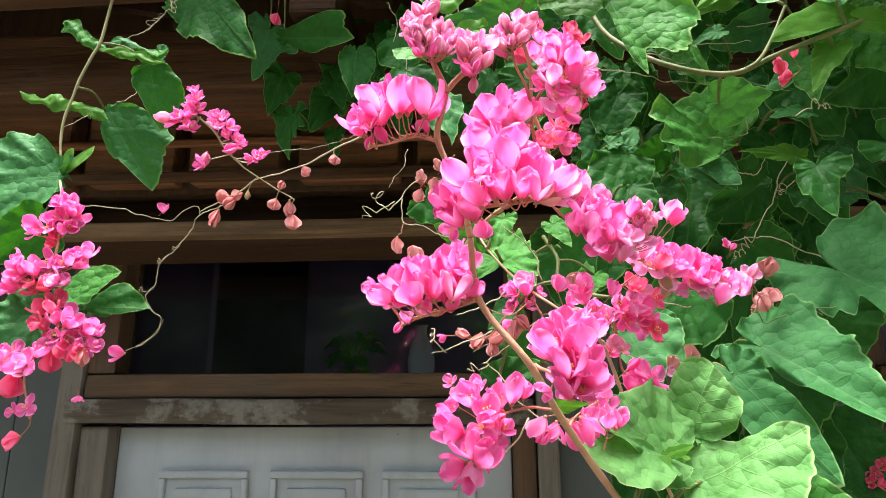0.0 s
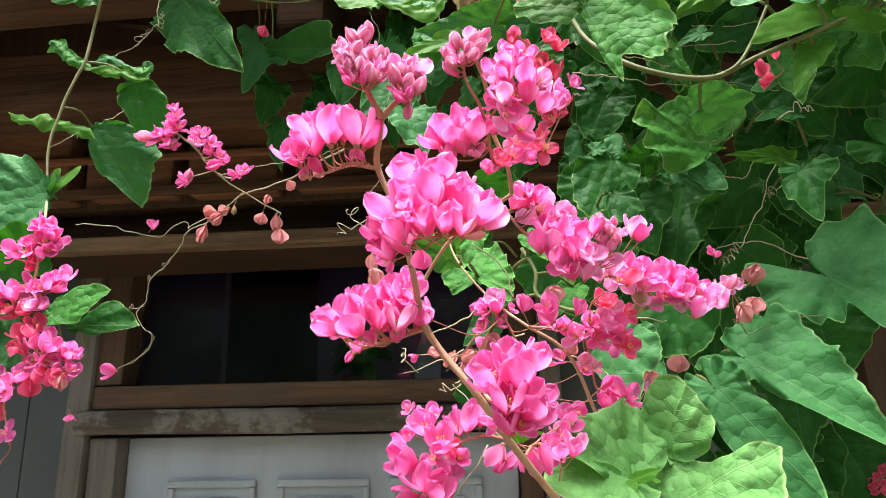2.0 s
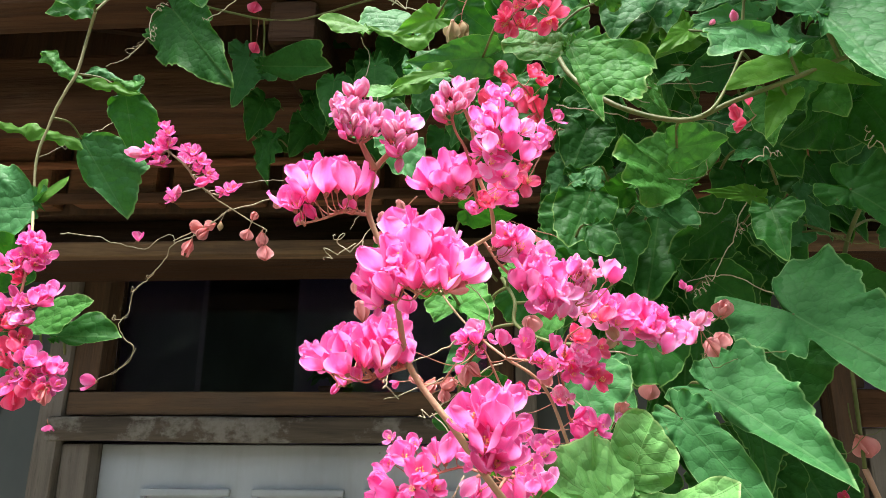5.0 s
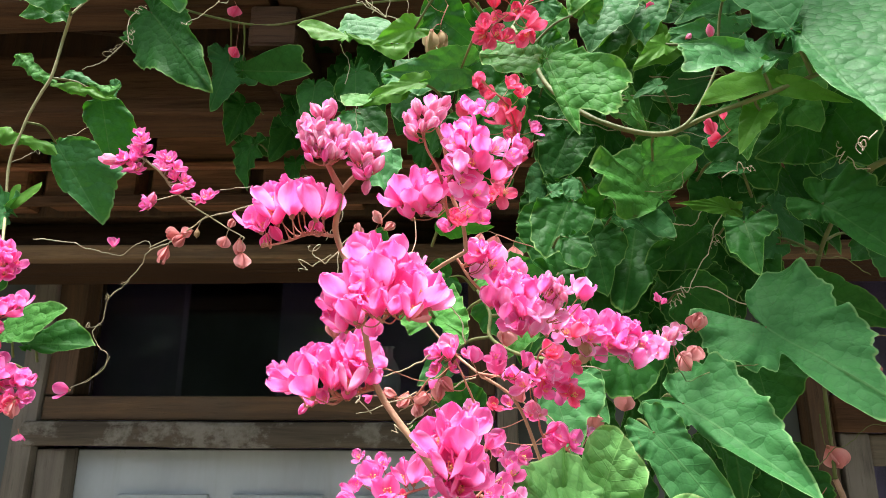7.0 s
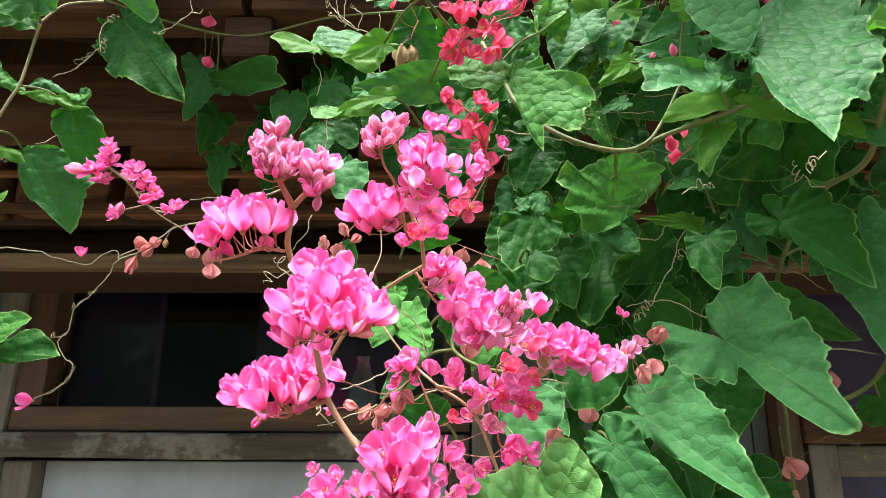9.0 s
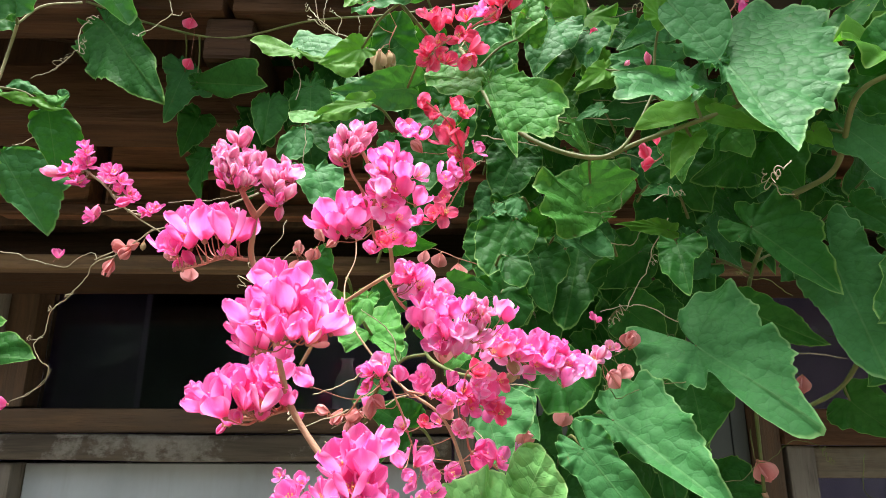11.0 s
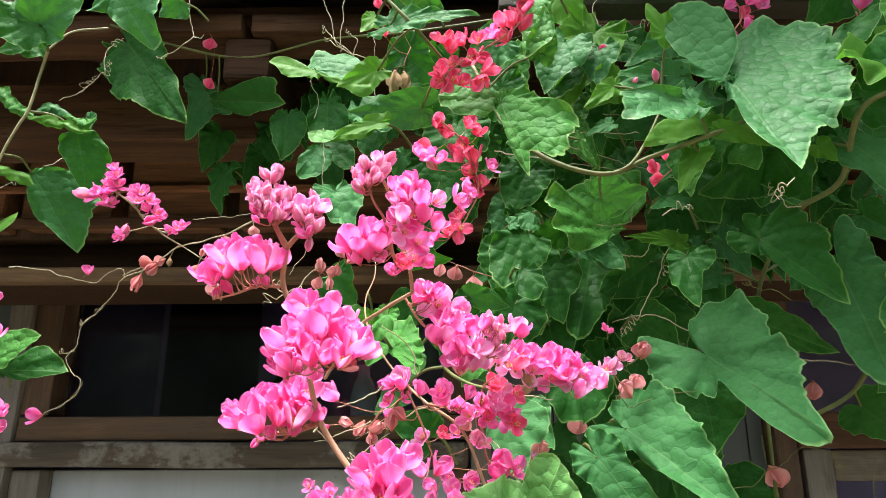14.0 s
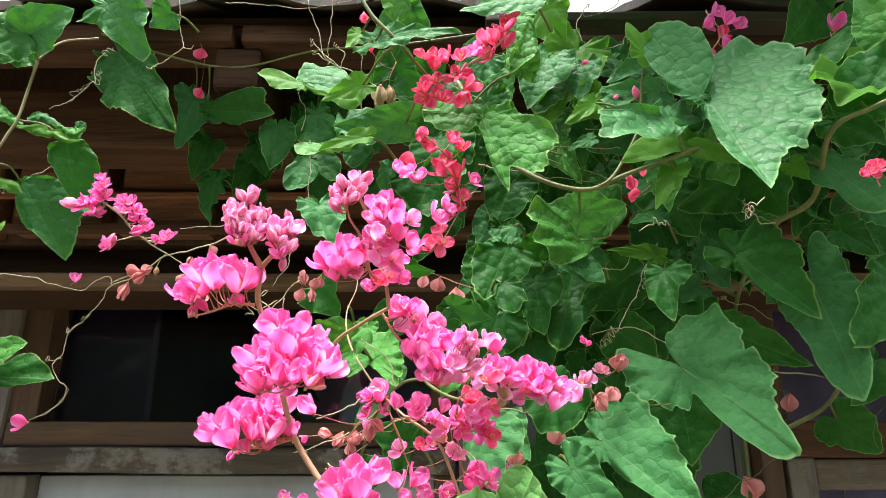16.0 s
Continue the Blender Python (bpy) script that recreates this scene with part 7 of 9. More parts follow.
hang.tendril(0.00036, (0.0554, 0.5000, 2.1117), (0.0463, 0.5000, 2.1176), coil=0.0033, turns=2)
rac = hang.raceme(0.00052, (0.0644, 0.5000, 2.1034), (0.0627, 0.5000, 2.0961))
rac.flower((0.0606, 0.4981, 2.0877), (0.0253, -0.1165, -0.9929), 0.0102, "heart", "salmon")
rac.done()
rac = hang.raceme(0.0006, (0.0713, 0.5000, 2.1282), (0.0749, 0.5000, 2.1300))
rac.flower((0.0746, 0.5027, 2.1329), (-0.0888, -0.4138, 0.9060), 0.0099, "heart", "salmon")
rac.flower((0.0830, 0.5022, 2.1287), (0.1098, -0.3453, 0.9321), 0.0086, "heart", "salmon")
rac.flower((0.0736, 0.5025, 2.1207), (-0.2516, 0.0202, -0.9676), 0.0092, "heart", "salmon")
rac.flower((0.0822, 0.4985, 2.1199), (0.1312, 0.0218, -0.9911), 0.0086, "heart", "salmon")
rac.done()
hang.tendril(0.00057, (-0.1152, 0.6600, 2.5019), (-0.1086, 0.6600, 2.4449), (-0.1034, 0.6600, 2.4208), (-0.1178, 0.6600, 2.4072), (-0.1313, 0.6600, 2.3971), coil=0.0033, turns=1)
hang.tendril(0.00057, (-0.1034, 0.6600, 2.4208), (-0.0956, 0.6600, 2.4201), (-0.0913, 0.6600, 2.4242))
hang.tendril(0.00047, (-0.2052, 0.6900, 2.3949), (-0.2095, 0.6900, 2.4228), (-0.2021, 0.6900, 2.4356), coil=0.0033, turns=3)
hang.stem(0.0014, 0.0013, (-0.2391, 0.6000, 2.4211), (-0.2316, 0.6100, 2.4061), (-0.2176, 0.6120, 2.3760), material=VINESTEM)
hang.stem(0.0011, 0.0009, (-0.2176, 0.6120, 2.3760), (-0.2034, 0.6200, 2.4003), (-0.1741, 0.6300, 2.4117), material=VINESTEM)
hang.leaf((-0.1431, 0.5830, 2.4162), (-0.1036, 0.5870, 2.3575), (-0.1689, -0.9691, -0.1797), 0.0651, "blue", fold=8, bend=0.06, wave=0.06, left=(0.9, 0.75, 0.62, 0.47, 0.25, 0.21, 0.21, 0.21), right=(0.67, 0.47, 0.36, 0.3, 0.42, 0.22, 0.18, 0.18))
hang.leaf((-0.2007, 0.5700, 2.3725), (-0.2571, 0.5600, 2.3788), (0.1780, -0.9835, 0.0336), 0.0550, "green")
hang.leaf((-0.2019, 0.5700, 2.3736), (-0.1651, 0.5700, 2.4003), (0.2503, -0.9046, -0.3451), 0.0455, "blue", fold=16)
hang.leaf((-0.1118, 0.6400, 2.4497), (-0.1333, 0.6500, 2.4378), (-0.1123, -0.8522, -0.5111), 0.0354, "blue")
hang.leaf((-0.2298, 0.6100, 2.3809), (-0.2551, 0.6000, 2.3652), (0.3589, -0.9333, 0.0142), 0.0323, "green")

mass = Vine("coral_vine_curtain", "dense green coral vine hanging from the eave with heart-shaped leaves", (0.6200, 0.6000, 0.0000))
mass.stem(0.00202, 0.00158, (0.1847, 0.5800, 2.3330), (0.1992, 0.5650, 2.2915), (0.2108, 0.5500, 2.2577), (0.2368, 0.5200, 2.2178), (0.2737, 0.5030, 2.1987), (0.3057, 0.5000, 2.2102), (0.3551, 0.4900, 2.2259), (0.4024, 0.4800, 2.2426), material=GREENSTEM)
mass.stem(0.0013, 0.00101, (0.2773, 0.5030, 2.1989), (0.2909, 0.5000, 2.2047), (0.3066, 0.5100, 2.2266), (0.3241, 0.5200, 2.2583), material=GREENSTEM)
mass.stem(0.00158, 0.0013, (0.0970, 0.5000, 2.3896), (0.1126, 0.4950, 2.3461), (0.1351, 0.4950, 2.3183), (0.1609, 0.5100, 2.2933), material=GREENSTEM)
mass.stem(0.00216, 0.00144, (0.4163, 0.5200, 2.1793), (0.4365, 0.5000, 2.1918), (0.4308, 0.4600, 2.2229), (0.4479, 0.4400, 2.2308), (0.4774, 0.4300, 2.2413), material=GREENSTEM)
mass.stem(0.0018, 0.00144, (0.4208, 0.5200, 2.1816), (0.4207, 0.5700, 2.1650), (0.4148, 0.6000, 2.1244), (0.4202, 0.6200, 2.0612), (0.4178, 0.6200, 1.9731), material=GREENSTEM)
mass.stem(0.00216, 0.0018, (0.5513, 0.6200, 2.1283), (0.5134, 0.6200, 2.0800), (0.4954, 0.6300, 2.0526), (0.4642, 0.6400, 2.0343), material=GREENSTEM)
mass.leaf((0.3467, 0.5450, 2.0757), (0.3903, 0.4800, 2.0192), (-0.4217, -0.7392, 0.5251), 0.0927, "blue", fold=4, bend=0.08, wave=0.05, left=(0.74, 0.66, 0.58, 0.47, 0.54, 0.62, 0.44, 0.26), right=(0.89, 0.34, 0.36, 0.37, 0.41, 0.43, 0.47, 0.51), sinus=-2)
mass.leaf((0.2760, 0.5120, 2.0246), (0.3231, 0.4550, 1.9759), (-0.3989, -0.7631, 0.5085), 0.0588, "blue", fold=5, bend=0.08, wave=0.05, left=(0.77, 0.63, 0.51, 0.43, 0.43, 0.37, 0.25, 0.24), right=(0.57, 0.25, 0.18, 0.2, 0.19, 0.23, 0.31, 0.15), sinus=5)
mass.leaf((0.3599, 0.4780, 2.2582), (0.3637, 0.4220, 2.1646), (-0.2092, -0.8430, 0.4955), 0.0889, "quilted", fold=4, bend=0.05, wave=0.05, left=(0.81, 0.74, 0.66, 0.66, 0.65, 0.78, 0.79, 0.5), right=(0.58, 0.19, 0.13, 0.11, 0.11, 0.11, 0.11, 0.11))
mass.leaf((0.3554, 0.4780, 2.2605), (0.3293, 0.5000, 2.3285), (-0.3373, -0.9259, 0.1703), 0.0405, "blue", fold=4, bend=0.05, wave=0.05, left=(0.82, 0.43, 0.29, 0.18, 0.15, 0.08, 0.08, 0.08), right=(1.01, 0.87, 0.51, 0.07, 0.08, 0.08, 0.09, 0.09))
mass.leaf((0.2006, 0.5000, 2.2543), (0.2164, 0.4800, 2.1890), (-0.1519, -0.9547, 0.2557), 0.0615, "light", fold=4, bend=0.06, wave=0.05, left=(0.7, 0.94, 0.88, 0.85, 0.41, 0.34, 0.29, 0.15), right=(0.3, 0.16, 0.08, 0.07, 0.07, 0.07, 0.07, 0.07), sinus=-35)
mass.leaf((0.2002, 0.5030, 2.2553), (0.1548, 0.5200, 2.2707), (-0.2221, -0.9105, 0.3489), 0.0387, "light", fold=8, bend=0.06, wave=0.06, left=(0.89, 0.72, 0.51, 0.31, 0.16, 0.14, 0.14, 0.14), right=(1.0, 0.94, 0.68, 0.31, 0.2, 0.2, 0.2, 0.2), sinus=18)
mass.leaf((0.1419, 0.5400, 2.2719), (0.0850, 0.5300, 2.2592), (0.2481, -0.8701, -0.4258), 0.0330, "blue", fold=8)
mass.leaf((0.1117, 0.5200, 2.2490), (0.0761, 0.5200, 2.2362), (-0.1039, -0.9519, 0.2883), 0.0171, "lime", fold=16)
mass.leaf((0.1070, 0.5300, 2.2998), (0.0770, 0.5200, 2.2801), (0.2924, -0.9555, 0.0387), 0.0222, "lime", fold=14)
mass.leaf((0.2399, 0.5500, 2.3809), (0.2257, 0.5450, 2.3189), (-0.2193, -0.9672, 0.1282), 0.0311, "light", fold=8, bend=0.06, wave=0.06, left=(0.88, 0.81, 0.34, 0.22, 0.22, 0.22, 0.22, 0.22), right=(0.6, 0.44, 0.35, 0.25, 0.14, 0.12, 0.12, 0.12))
mass.leaf((0.2992, 0.6000, 2.3793), (0.2608, 0.5900, 2.3012), (0.0064, -0.9923, 0.1239), 0.0623, "lime")
mass.leaf((0.2386, 0.5000, 2.3605), (0.1850, 0.5000, 2.3422), (-0.1012, -0.9496, 0.2966), 0.0401, "blue", fold=8)
mass.leaf((0.1195, 0.5000, 2.3207), (0.1855, 0.4800, 2.3168), (-0.2570, -0.9117, 0.3206), 0.0272, "blue", fold=8)
mass.leaf((0.1069, 0.5100, 2.3337), (0.0958, 0.5000, 2.3142), (0.2640, -0.9112, 0.3161), 0.0177, "lime")
mass.leaf((0.2389, 0.5500, 2.3258), (0.2471, 0.5450, 2.3685), (0.2555, -0.9534, -0.1605), 0.0267, "light")
mass.leaf((0.3474, 0.6400, 2.3930), (0.2835, 0.6400, 2.3949), (-0.0011, -0.9993, -0.0383), 0.0457, "blue")
mass.leaf((0.2721, 0.6000, 2.3728), (0.2541, 0.5900, 2.3067), (-0.2022, -0.9587, 0.2001), 0.0370, "green", fold=8, bend=0.06, wave=0.06, left=(0.94, 0.77, 0.49, 0.28, 0.18, 0.15, 0.15, 0.15), right=(0.82, 0.57, 0.33, 0.24, 0.17, 0.12, 0.12, 0.12))
mass.leaf((0.3340, 0.4800, 2.2407), (0.2791, 0.4650, 2.2448), (0.2641, -0.8341, 0.4843), 0.0735, "quilted", fold=5, bend=0.05, wave=0.06, left=(1.06, 1.17, 1.08, 0.33, 0.27, 0.21, 0.15, 0.11), right=(0.3, 0.31, 0.32, 0.34, 0.35, 0.56, 0.75, 0.48))
mass.leaf((0.3527, 0.4900, 2.2262), (0.3879, 0.4800, 2.2091), (-0.3814, -0.8841, -0.2699), 0.0138, "lime")
mass.leaf((0.3523, 0.5650, 2.3273), (0.3032, 0.5550, 2.3035), (-0.0768, -0.8529, 0.5163), 0.0471, "blue", fold=6, bend=0.06, wave=0.06, left=(1.09, 1.1, 0.54, 0.41, 0.41, 0.41, 0.41, 0.41), right=(0.85, 0.65, 0.54, 0.41, 0.32, 0.25, 0.21, 0.21))
mass.leaf((0.2666, 0.5800, 2.3575), (0.2419, 0.5700, 2.3043), (-0.1066, -0.9670, 0.2313), 0.0528, "blue")
mass.leaf((0.2973, 0.5800, 2.3504), (0.2889, 0.5750, 2.3088), (-0.3921, -0.9008, 0.1868), 0.0377, "blue")
mass.leaf((0.2961, 0.5400, 2.2896), (0.2672, 0.5300, 2.2650), (0.1337, -0.9629, 0.2343), 0.0185, "lime", wave=0.1)
mass.leaf((0.2980, 0.5700, 2.2712), (0.2786, 0.5700, 2.2606), (-0.2153, -0.8929, 0.3953), 0.0161, "blue")
mass.leaf((0.2675, 0.5500, 2.2482), (0.2793, 0.5450, 2.2225), (-0.6553, -0.7387, -0.1576), 0.0076, "light", wave=0.12)
mass.leaf((0.3572, 0.5600, 2.2438), (0.3496, 0.5500, 2.2007), (-0.5255, -0.8038, 0.2789), 0.0359, "light")
mass.leaf((0.3576, 0.5700, 2.2344), (0.3235, 0.5600, 2.2152), (-0.1308, -0.7647, 0.6310), 0.0277, "blue")
mass.leaf((0.3491, 0.5600, 2.1967), (0.3202, 0.5550, 2.1923), (0.0605, -0.8332, 0.5496), 0.0168, "blue")
mass.leaf((0.2149, 0.6000, 2.1938), (0.2293, 0.6000, 2.1977), (-0.1171, -0.8934, 0.4338), 0.0162, "blue")
mass.leaf((0.2701, 0.6000, 2.1726), (0.2985, 0.5950, 2.1497), (0.1278, -0.9241, 0.3601), 0.0193, "blue", wave=0.1)
mass.leaf((0.3421, 0.6400, 2.1691), (0.2919, 0.6300, 2.1354), (0.3636, -0.8889, -0.2786), 0.0559, "green")
mass.leaf((0.2428, 0.6600, 2.2107), (0.2293, 0.6600, 2.1951), (-0.0437, -0.9983, 0.0375), 0.0652, "green")
mass.leaf((0.3520, 0.5500, 2.3045), (0.3031, 0.5500, 2.3044), (-0.0000, -0.9997, 0.0231), 0.0284, "blue")
mass.leaf((0.3572, 0.4970, 2.2334), (0.3004, 0.4970, 2.2187), (-0.1038, -0.9091, 0.4034), 0.0270, "lime", fold=5, bend=0.06, wave=0.04, left=(0.61, 0.3, 0.17, 0.1, 0.1, 0.1, 0.1, 0.1), right=(0.85, 0.68, 0.51, 0.41, 0.26, 0.17, 0.15, 0.15))
mass.leaf((0.4293, 0.4700, 2.2749), (0.4685, 0.4700, 2.3151), (-0.2624, -0.9304, 0.2557), 0.0191, "green", fold=6, bend=0.06, wave=0.06, left=(0.51, 0.38, 0.25, 0.18, 0.15, 0.15, 0.15, 0.15), right=(0.78, 0.49, 0.31, 0.22, 0.15, 0.13, 0.13, 0.13))
mass.leaf((0.4748, 0.4500, 2.2925), (0.4696, 0.4600, 2.3323), (-0.5675, -0.8130, 0.1306), 0.0353, "light")
mass.leaf((0.4646, 0.4600, 2.2608), (0.4198, 0.4500, 2.2611), (0.1895, -0.8300, 0.5246), 0.1248, "lime", fold=5, bend=0.06, wave=0.06, left=(1.06, 0.96, 0.99, 0.64, 0.54, 0.54, 0.54, 0.54), right=(0.93, 0.83, 0.71, 0.76, 0.85, 1.75, 1.2, 1.02))
mass.leaf((0.4486, 0.4500, 2.2405), (0.4789, 0.4400, 2.2855), (-0.3734, -0.9266, 0.0454), 0.0480, "green")
mass.leaf((0.4320, 0.4850, 2.2170), (0.4678, 0.4700, 2.1704), (-0.2913, -0.9530, 0.0831), 0.0354, "blue", fold=5, bend=0.06, wave=0.05, left=(0.9, 0.7, 0.32, 0.19, 0.14, 0.14, 0.14, 0.14), right=(0.85, 0.51, 0.4, 0.24, 0.12, 0.12, 0.12, 0.12))
mass.leaf((0.4185, 0.4900, 2.2136), (0.4248, 0.4800, 2.1974), (-0.7162, -0.6835, 0.1410), 0.0159, "lime")
mass.leaf((0.2979, 0.5850, 2.1837), (0.2470, 0.5750, 2.2199), (0.3321, -0.9191, 0.2123), 0.1160, "light", fold=6, bend=0.08, wave=0.06, left=(0.95, 0.9, 0.95, 0.73, 0.22, 0.07, 0.07, 0.07), right=(0.82, 0.77, 0.78, 0.88, 1.01, 0.27, 0.19, 0.08))
mass.leaf((0.2406, 0.6200, 2.2018), (0.2234, 0.6200, 2.2061), (0.0638, -0.9641, 0.2576), 0.0183, "blue")
mass.leaf((0.2605, 0.6200, 2.1944), (0.2324, 0.6200, 2.1839), (0.1859, -0.8486, -0.4952), 0.0303, "green")
mass.leaf((0.2758, 0.5300, 2.1908), (0.3094, 0.5250, 2.1954), (-0.0021, -0.6785, -0.7346), 0.0376, "quilted", fold=6)
mass.leaf((0.3397, 0.5000, 2.2135), (0.3225, 0.5000, 2.1830), (-0.4265, -0.8721, 0.2400), 0.0205, "lime")
mass.leaf((0.2311, 0.6800, 2.2157), (0.2168, 0.6700, 2.1524), (-0.1240, -0.9754, 0.1822), 0.0696, "green")
mass.leaf((0.2530, 0.6300, 2.1615), (0.2600, 0.6200, 2.1132), (-0.3734, -0.9176, 0.1363), 0.0501, "green")
mass.leaf((0.3495, 0.5850, 2.1730), (0.3054, 0.5800, 2.1783), (0.1248, -0.9863, 0.1082), 0.0159, "lime", wave=0.12)
mass.leaf((0.2935, 0.6000, 2.1752), (0.3091, 0.5950, 2.1531), (-0.2333, -0.9709, 0.0551), 0.0299, "blue")
mass.leaf((0.2932, 0.6500, 2.1772), (0.2698, 0.6200, 2.0963), (-0.0136, -0.9362, 0.3512), 0.0641, "green")
mass.leaf((0.3359, 0.6700, 2.1870), (0.3235, 0.6600, 2.1249), (-0.0337, -0.9856, 0.1654), 0.0595, "green")
mass.leaf((0.3363, 0.5350, 2.1468), (0.3335, 0.5150, 2.1066), (-0.4070, -0.8061, 0.4295), 0.0364, "green", fold=10, bend=0.1, wave=0.06, left=(0.67, 0.5, 0.46, 0.47, 0.4, 0.25, 0.11, 0.11), right=(0.86, 0.69, 0.49, 0.33, 0.31, 0.3, 0.27, 0.08))
mass.leaf((0.3934, 0.5400, 2.1611), (0.4347, 0.5120, 2.1077), (-0.4749, -0.8752, 0.0921), 0.0552, "green", fold=6, bend=0.1, wave=0.07, left=(0.83, 0.68, 0.62, 0.5, 0.46, 0.27, 0.28, 0.31), right=(0.73, 0.27, 0.19, 0.19, 0.2, 0.28, 0.29, 0.29))
mass.leaf((0.4468, 0.5350, 2.1358), (0.4538, 0.5100, 2.0498), (-0.5087, -0.8369, 0.2019), 0.0559, "blue", fold=5, bend=0.08, wave=0.07, left=(0.79, 0.44, 0.42, 0.36, 0.27, 0.31, 0.4, 0.46), right=(0.89, 0.53, 0.4, 0.34, 0.29, 0.23, 0.16, 0.07))
mass.leaf((0.4989, 0.5200, 2.1323), (0.4422, 0.5000, 2.0868), (0.1897, -0.9638, 0.1875), 0.0516, "green")
mass.leaf((0.4267, 0.5800, 2.2484), (0.3601, 0.5600, 2.2098), (0.4654, -0.7931, -0.3929), 0.0666, "green")
mass.leaf((0.4042, 0.5900, 2.1109), (0.4615, 0.5800, 2.0813), (-0.3834, -0.7931, -0.4732), 0.0364, "green")
mass.leaf((0.3663, 0.6100, 2.0538), (0.3710, 0.6000, 2.0059), (-0.4307, -0.8910, 0.1433), 0.0733, "green")
mass.leaf((0.2555, 0.5750, 2.0679), (0.2590, 0.5600, 2.0298), (0.0994, -0.9227, 0.3726), 0.0563, "green", fold=6, bend=0.08, wave=0.06, left=(0.95, 0.89, 0.82, 0.75, 0.56, 0.4, 0.4, 0.4), right=(1.0, 0.95, 0.85, 0.76, 0.64, 0.57, 0.48, 0.48))
mass.leaf((0.2186, 0.6200, 2.1279), (0.2026, 0.6100, 2.0787), (0.1661, -0.9755, 0.1442), 0.0533, "green")
mass.leaf((0.1698, 0.5700, 2.1008), (0.1914, 0.5700, 2.0620), (-0.3682, -0.9069, -0.2050), 0.0484, "green")
mass.leaf((0.1792, 0.6000, 2.1313), (0.2121, 0.6000, 2.1242), (-0.1383, -0.7571, -0.6385), 0.0284, "blue")
mass.leaf((0.0833, 0.5000, 2.1861), (0.0948, 0.4900, 2.1505), (0.3658, -0.8588, 0.3586), 0.0358, "blue")
mass.leaf((0.0728, 0.5600, 2.1390), (0.0914, 0.5600, 2.1167), (-0.1937, -0.9675, -0.1623), 0.0353, "green")
mass.leaf((0.1297, 0.5600, 2.1573), (0.1653, 0.5600, 2.1527), (-0.1021, -0.5928, -0.7988), 0.0267, "green")

shade = Vine("shaded_vine", "dark coral vine leaves hanging in the shade of the eave", (0.1000, 0.8000, 0.0000))
shade.stem(0.00144, 0.00115, (-0.2270, 0.7200, 2.4796), (-0.1491, 0.7300, 2.4561), (-0.0701, 0.7350, 2.4443), (0.0249, 0.7200, 2.4573), (0.1197, 0.6800, 2.4380), (0.2110, 0.6600, 2.4385), material=GREENSTEM)
shade.leaf((-0.2052, 0.7250, 2.4554), (-0.1179, 0.7050, 2.3463), (-0.2656, -0.9634, -0.0357), 0.0805, "green", fold=6, bend=0.06, wave=0.06, left=(0.68, 0.46, 0.37, 0.27, 0.19, 0.14, 0.12, 0.12), right=(0.79, 0.56, 0.47, 0.34, 0.27, 0.21, 0.18, 0.14))
shade.leaf((-0.1318, 0.7750, 2.4250), (-0.1455, 0.7650, 2.3576), (0.2702, -0.9588, 0.0873), 0.0653, "blue", fold=8, bend=0.06, wave=0.06, left=(0.88, 0.66, 0.57, 0.62, 0.4, 0.26, 0.22, 0.22), right=(0.6, 0.42, 0.31, 0.33, 0.37, 0.39, 0.32, 0.25))
shade.leaf((-0.1066, 0.7520, 2.3978), (-0.0234, 0.7450, 2.3903), (-0.1209, -0.7957, -0.5934), 0.0459, "green", fold=8, bend=0.05, wave=0.08, left=(0.91, 0.92, 0.32, 0.15, 0.13, 0.13, 0.13, 0.13), right=(0.63, 0.45, 0.12, 0.1, 0.1, 0.1, 0.1, 0.1), sinus=-15)
shade.leaf((-0.0251, 0.7600, 2.3814), (-0.0267, 0.7500, 2.3208), (0.2517, -0.9559, 0.1511), 0.0384, "green", fold=8, bend=0.06, wave=0.05, left=(0.83, 0.68, 0.53, 0.42, 0.33, 0.27, 0.22, 0.19), right=(0.77, 0.56, 0.43, 0.33, 0.25, 0.2, 0.16, 0.16))
shade.leaf((0.0872, 0.6120, 2.3461), (0.0287, 0.6200, 2.3582), (-0.0060, -0.8481, 0.5298), 0.0513, "blue", fold=4, bend=0.05, wave=0.06, stalk=False, left=(0.83, 0.67, 0.38, 0.28, 0.25, 0.22, 0.2, 0.18), right=(1.04, 1.08, 0.88, 0.27, 0.24, 0.2, 0.18, 0.05))
shade.leaf((0.0458, 0.6200, 2.2766), (0.0268, 0.6120, 2.2464), (0.0974, -0.9756, 0.1969), 0.0307, "blue", fold=10, bend=0.06, wave=0.06, left=(1.05, 0.99, 0.78, 0.54, 0.28, 0.12, 0.12, 0.12), right=(0.82, 0.58, 0.27, 0.18, 0.08, 0.08, 0.08, 0.08))
shade.leaf((0.0395, 0.6100, 2.3473), (-0.0099, 0.6250, 2.3687), (-0.1451, -0.9360, 0.3208), 0.0301, "lime", fold=8, bend=0.05, wave=0.03, stalk=False, left=(0.71, 0.56, 0.39, 0.17, 0.17, 0.17, 0.17, 0.17), right=(0.84, 0.18, 0.13, 0.05, 0.05, 0.05, 0.05, 0.05))
shade.leaf((0.0847, 0.5880, 2.2924), (0.1414, 0.5850, 2.2875), (0.0053, -0.8243, 0.5661), 0.0682, "blue", fold=5, bend=0.06, wave=0.05, stalk=False, left=(0.96, 0.88, 0.76, 0.58, 0.45, 0.32, 0.24, 0.2), right=(1.0, 1.04, 0.71, 0.42, 0.29, 0.23, 0.18, 0.15))
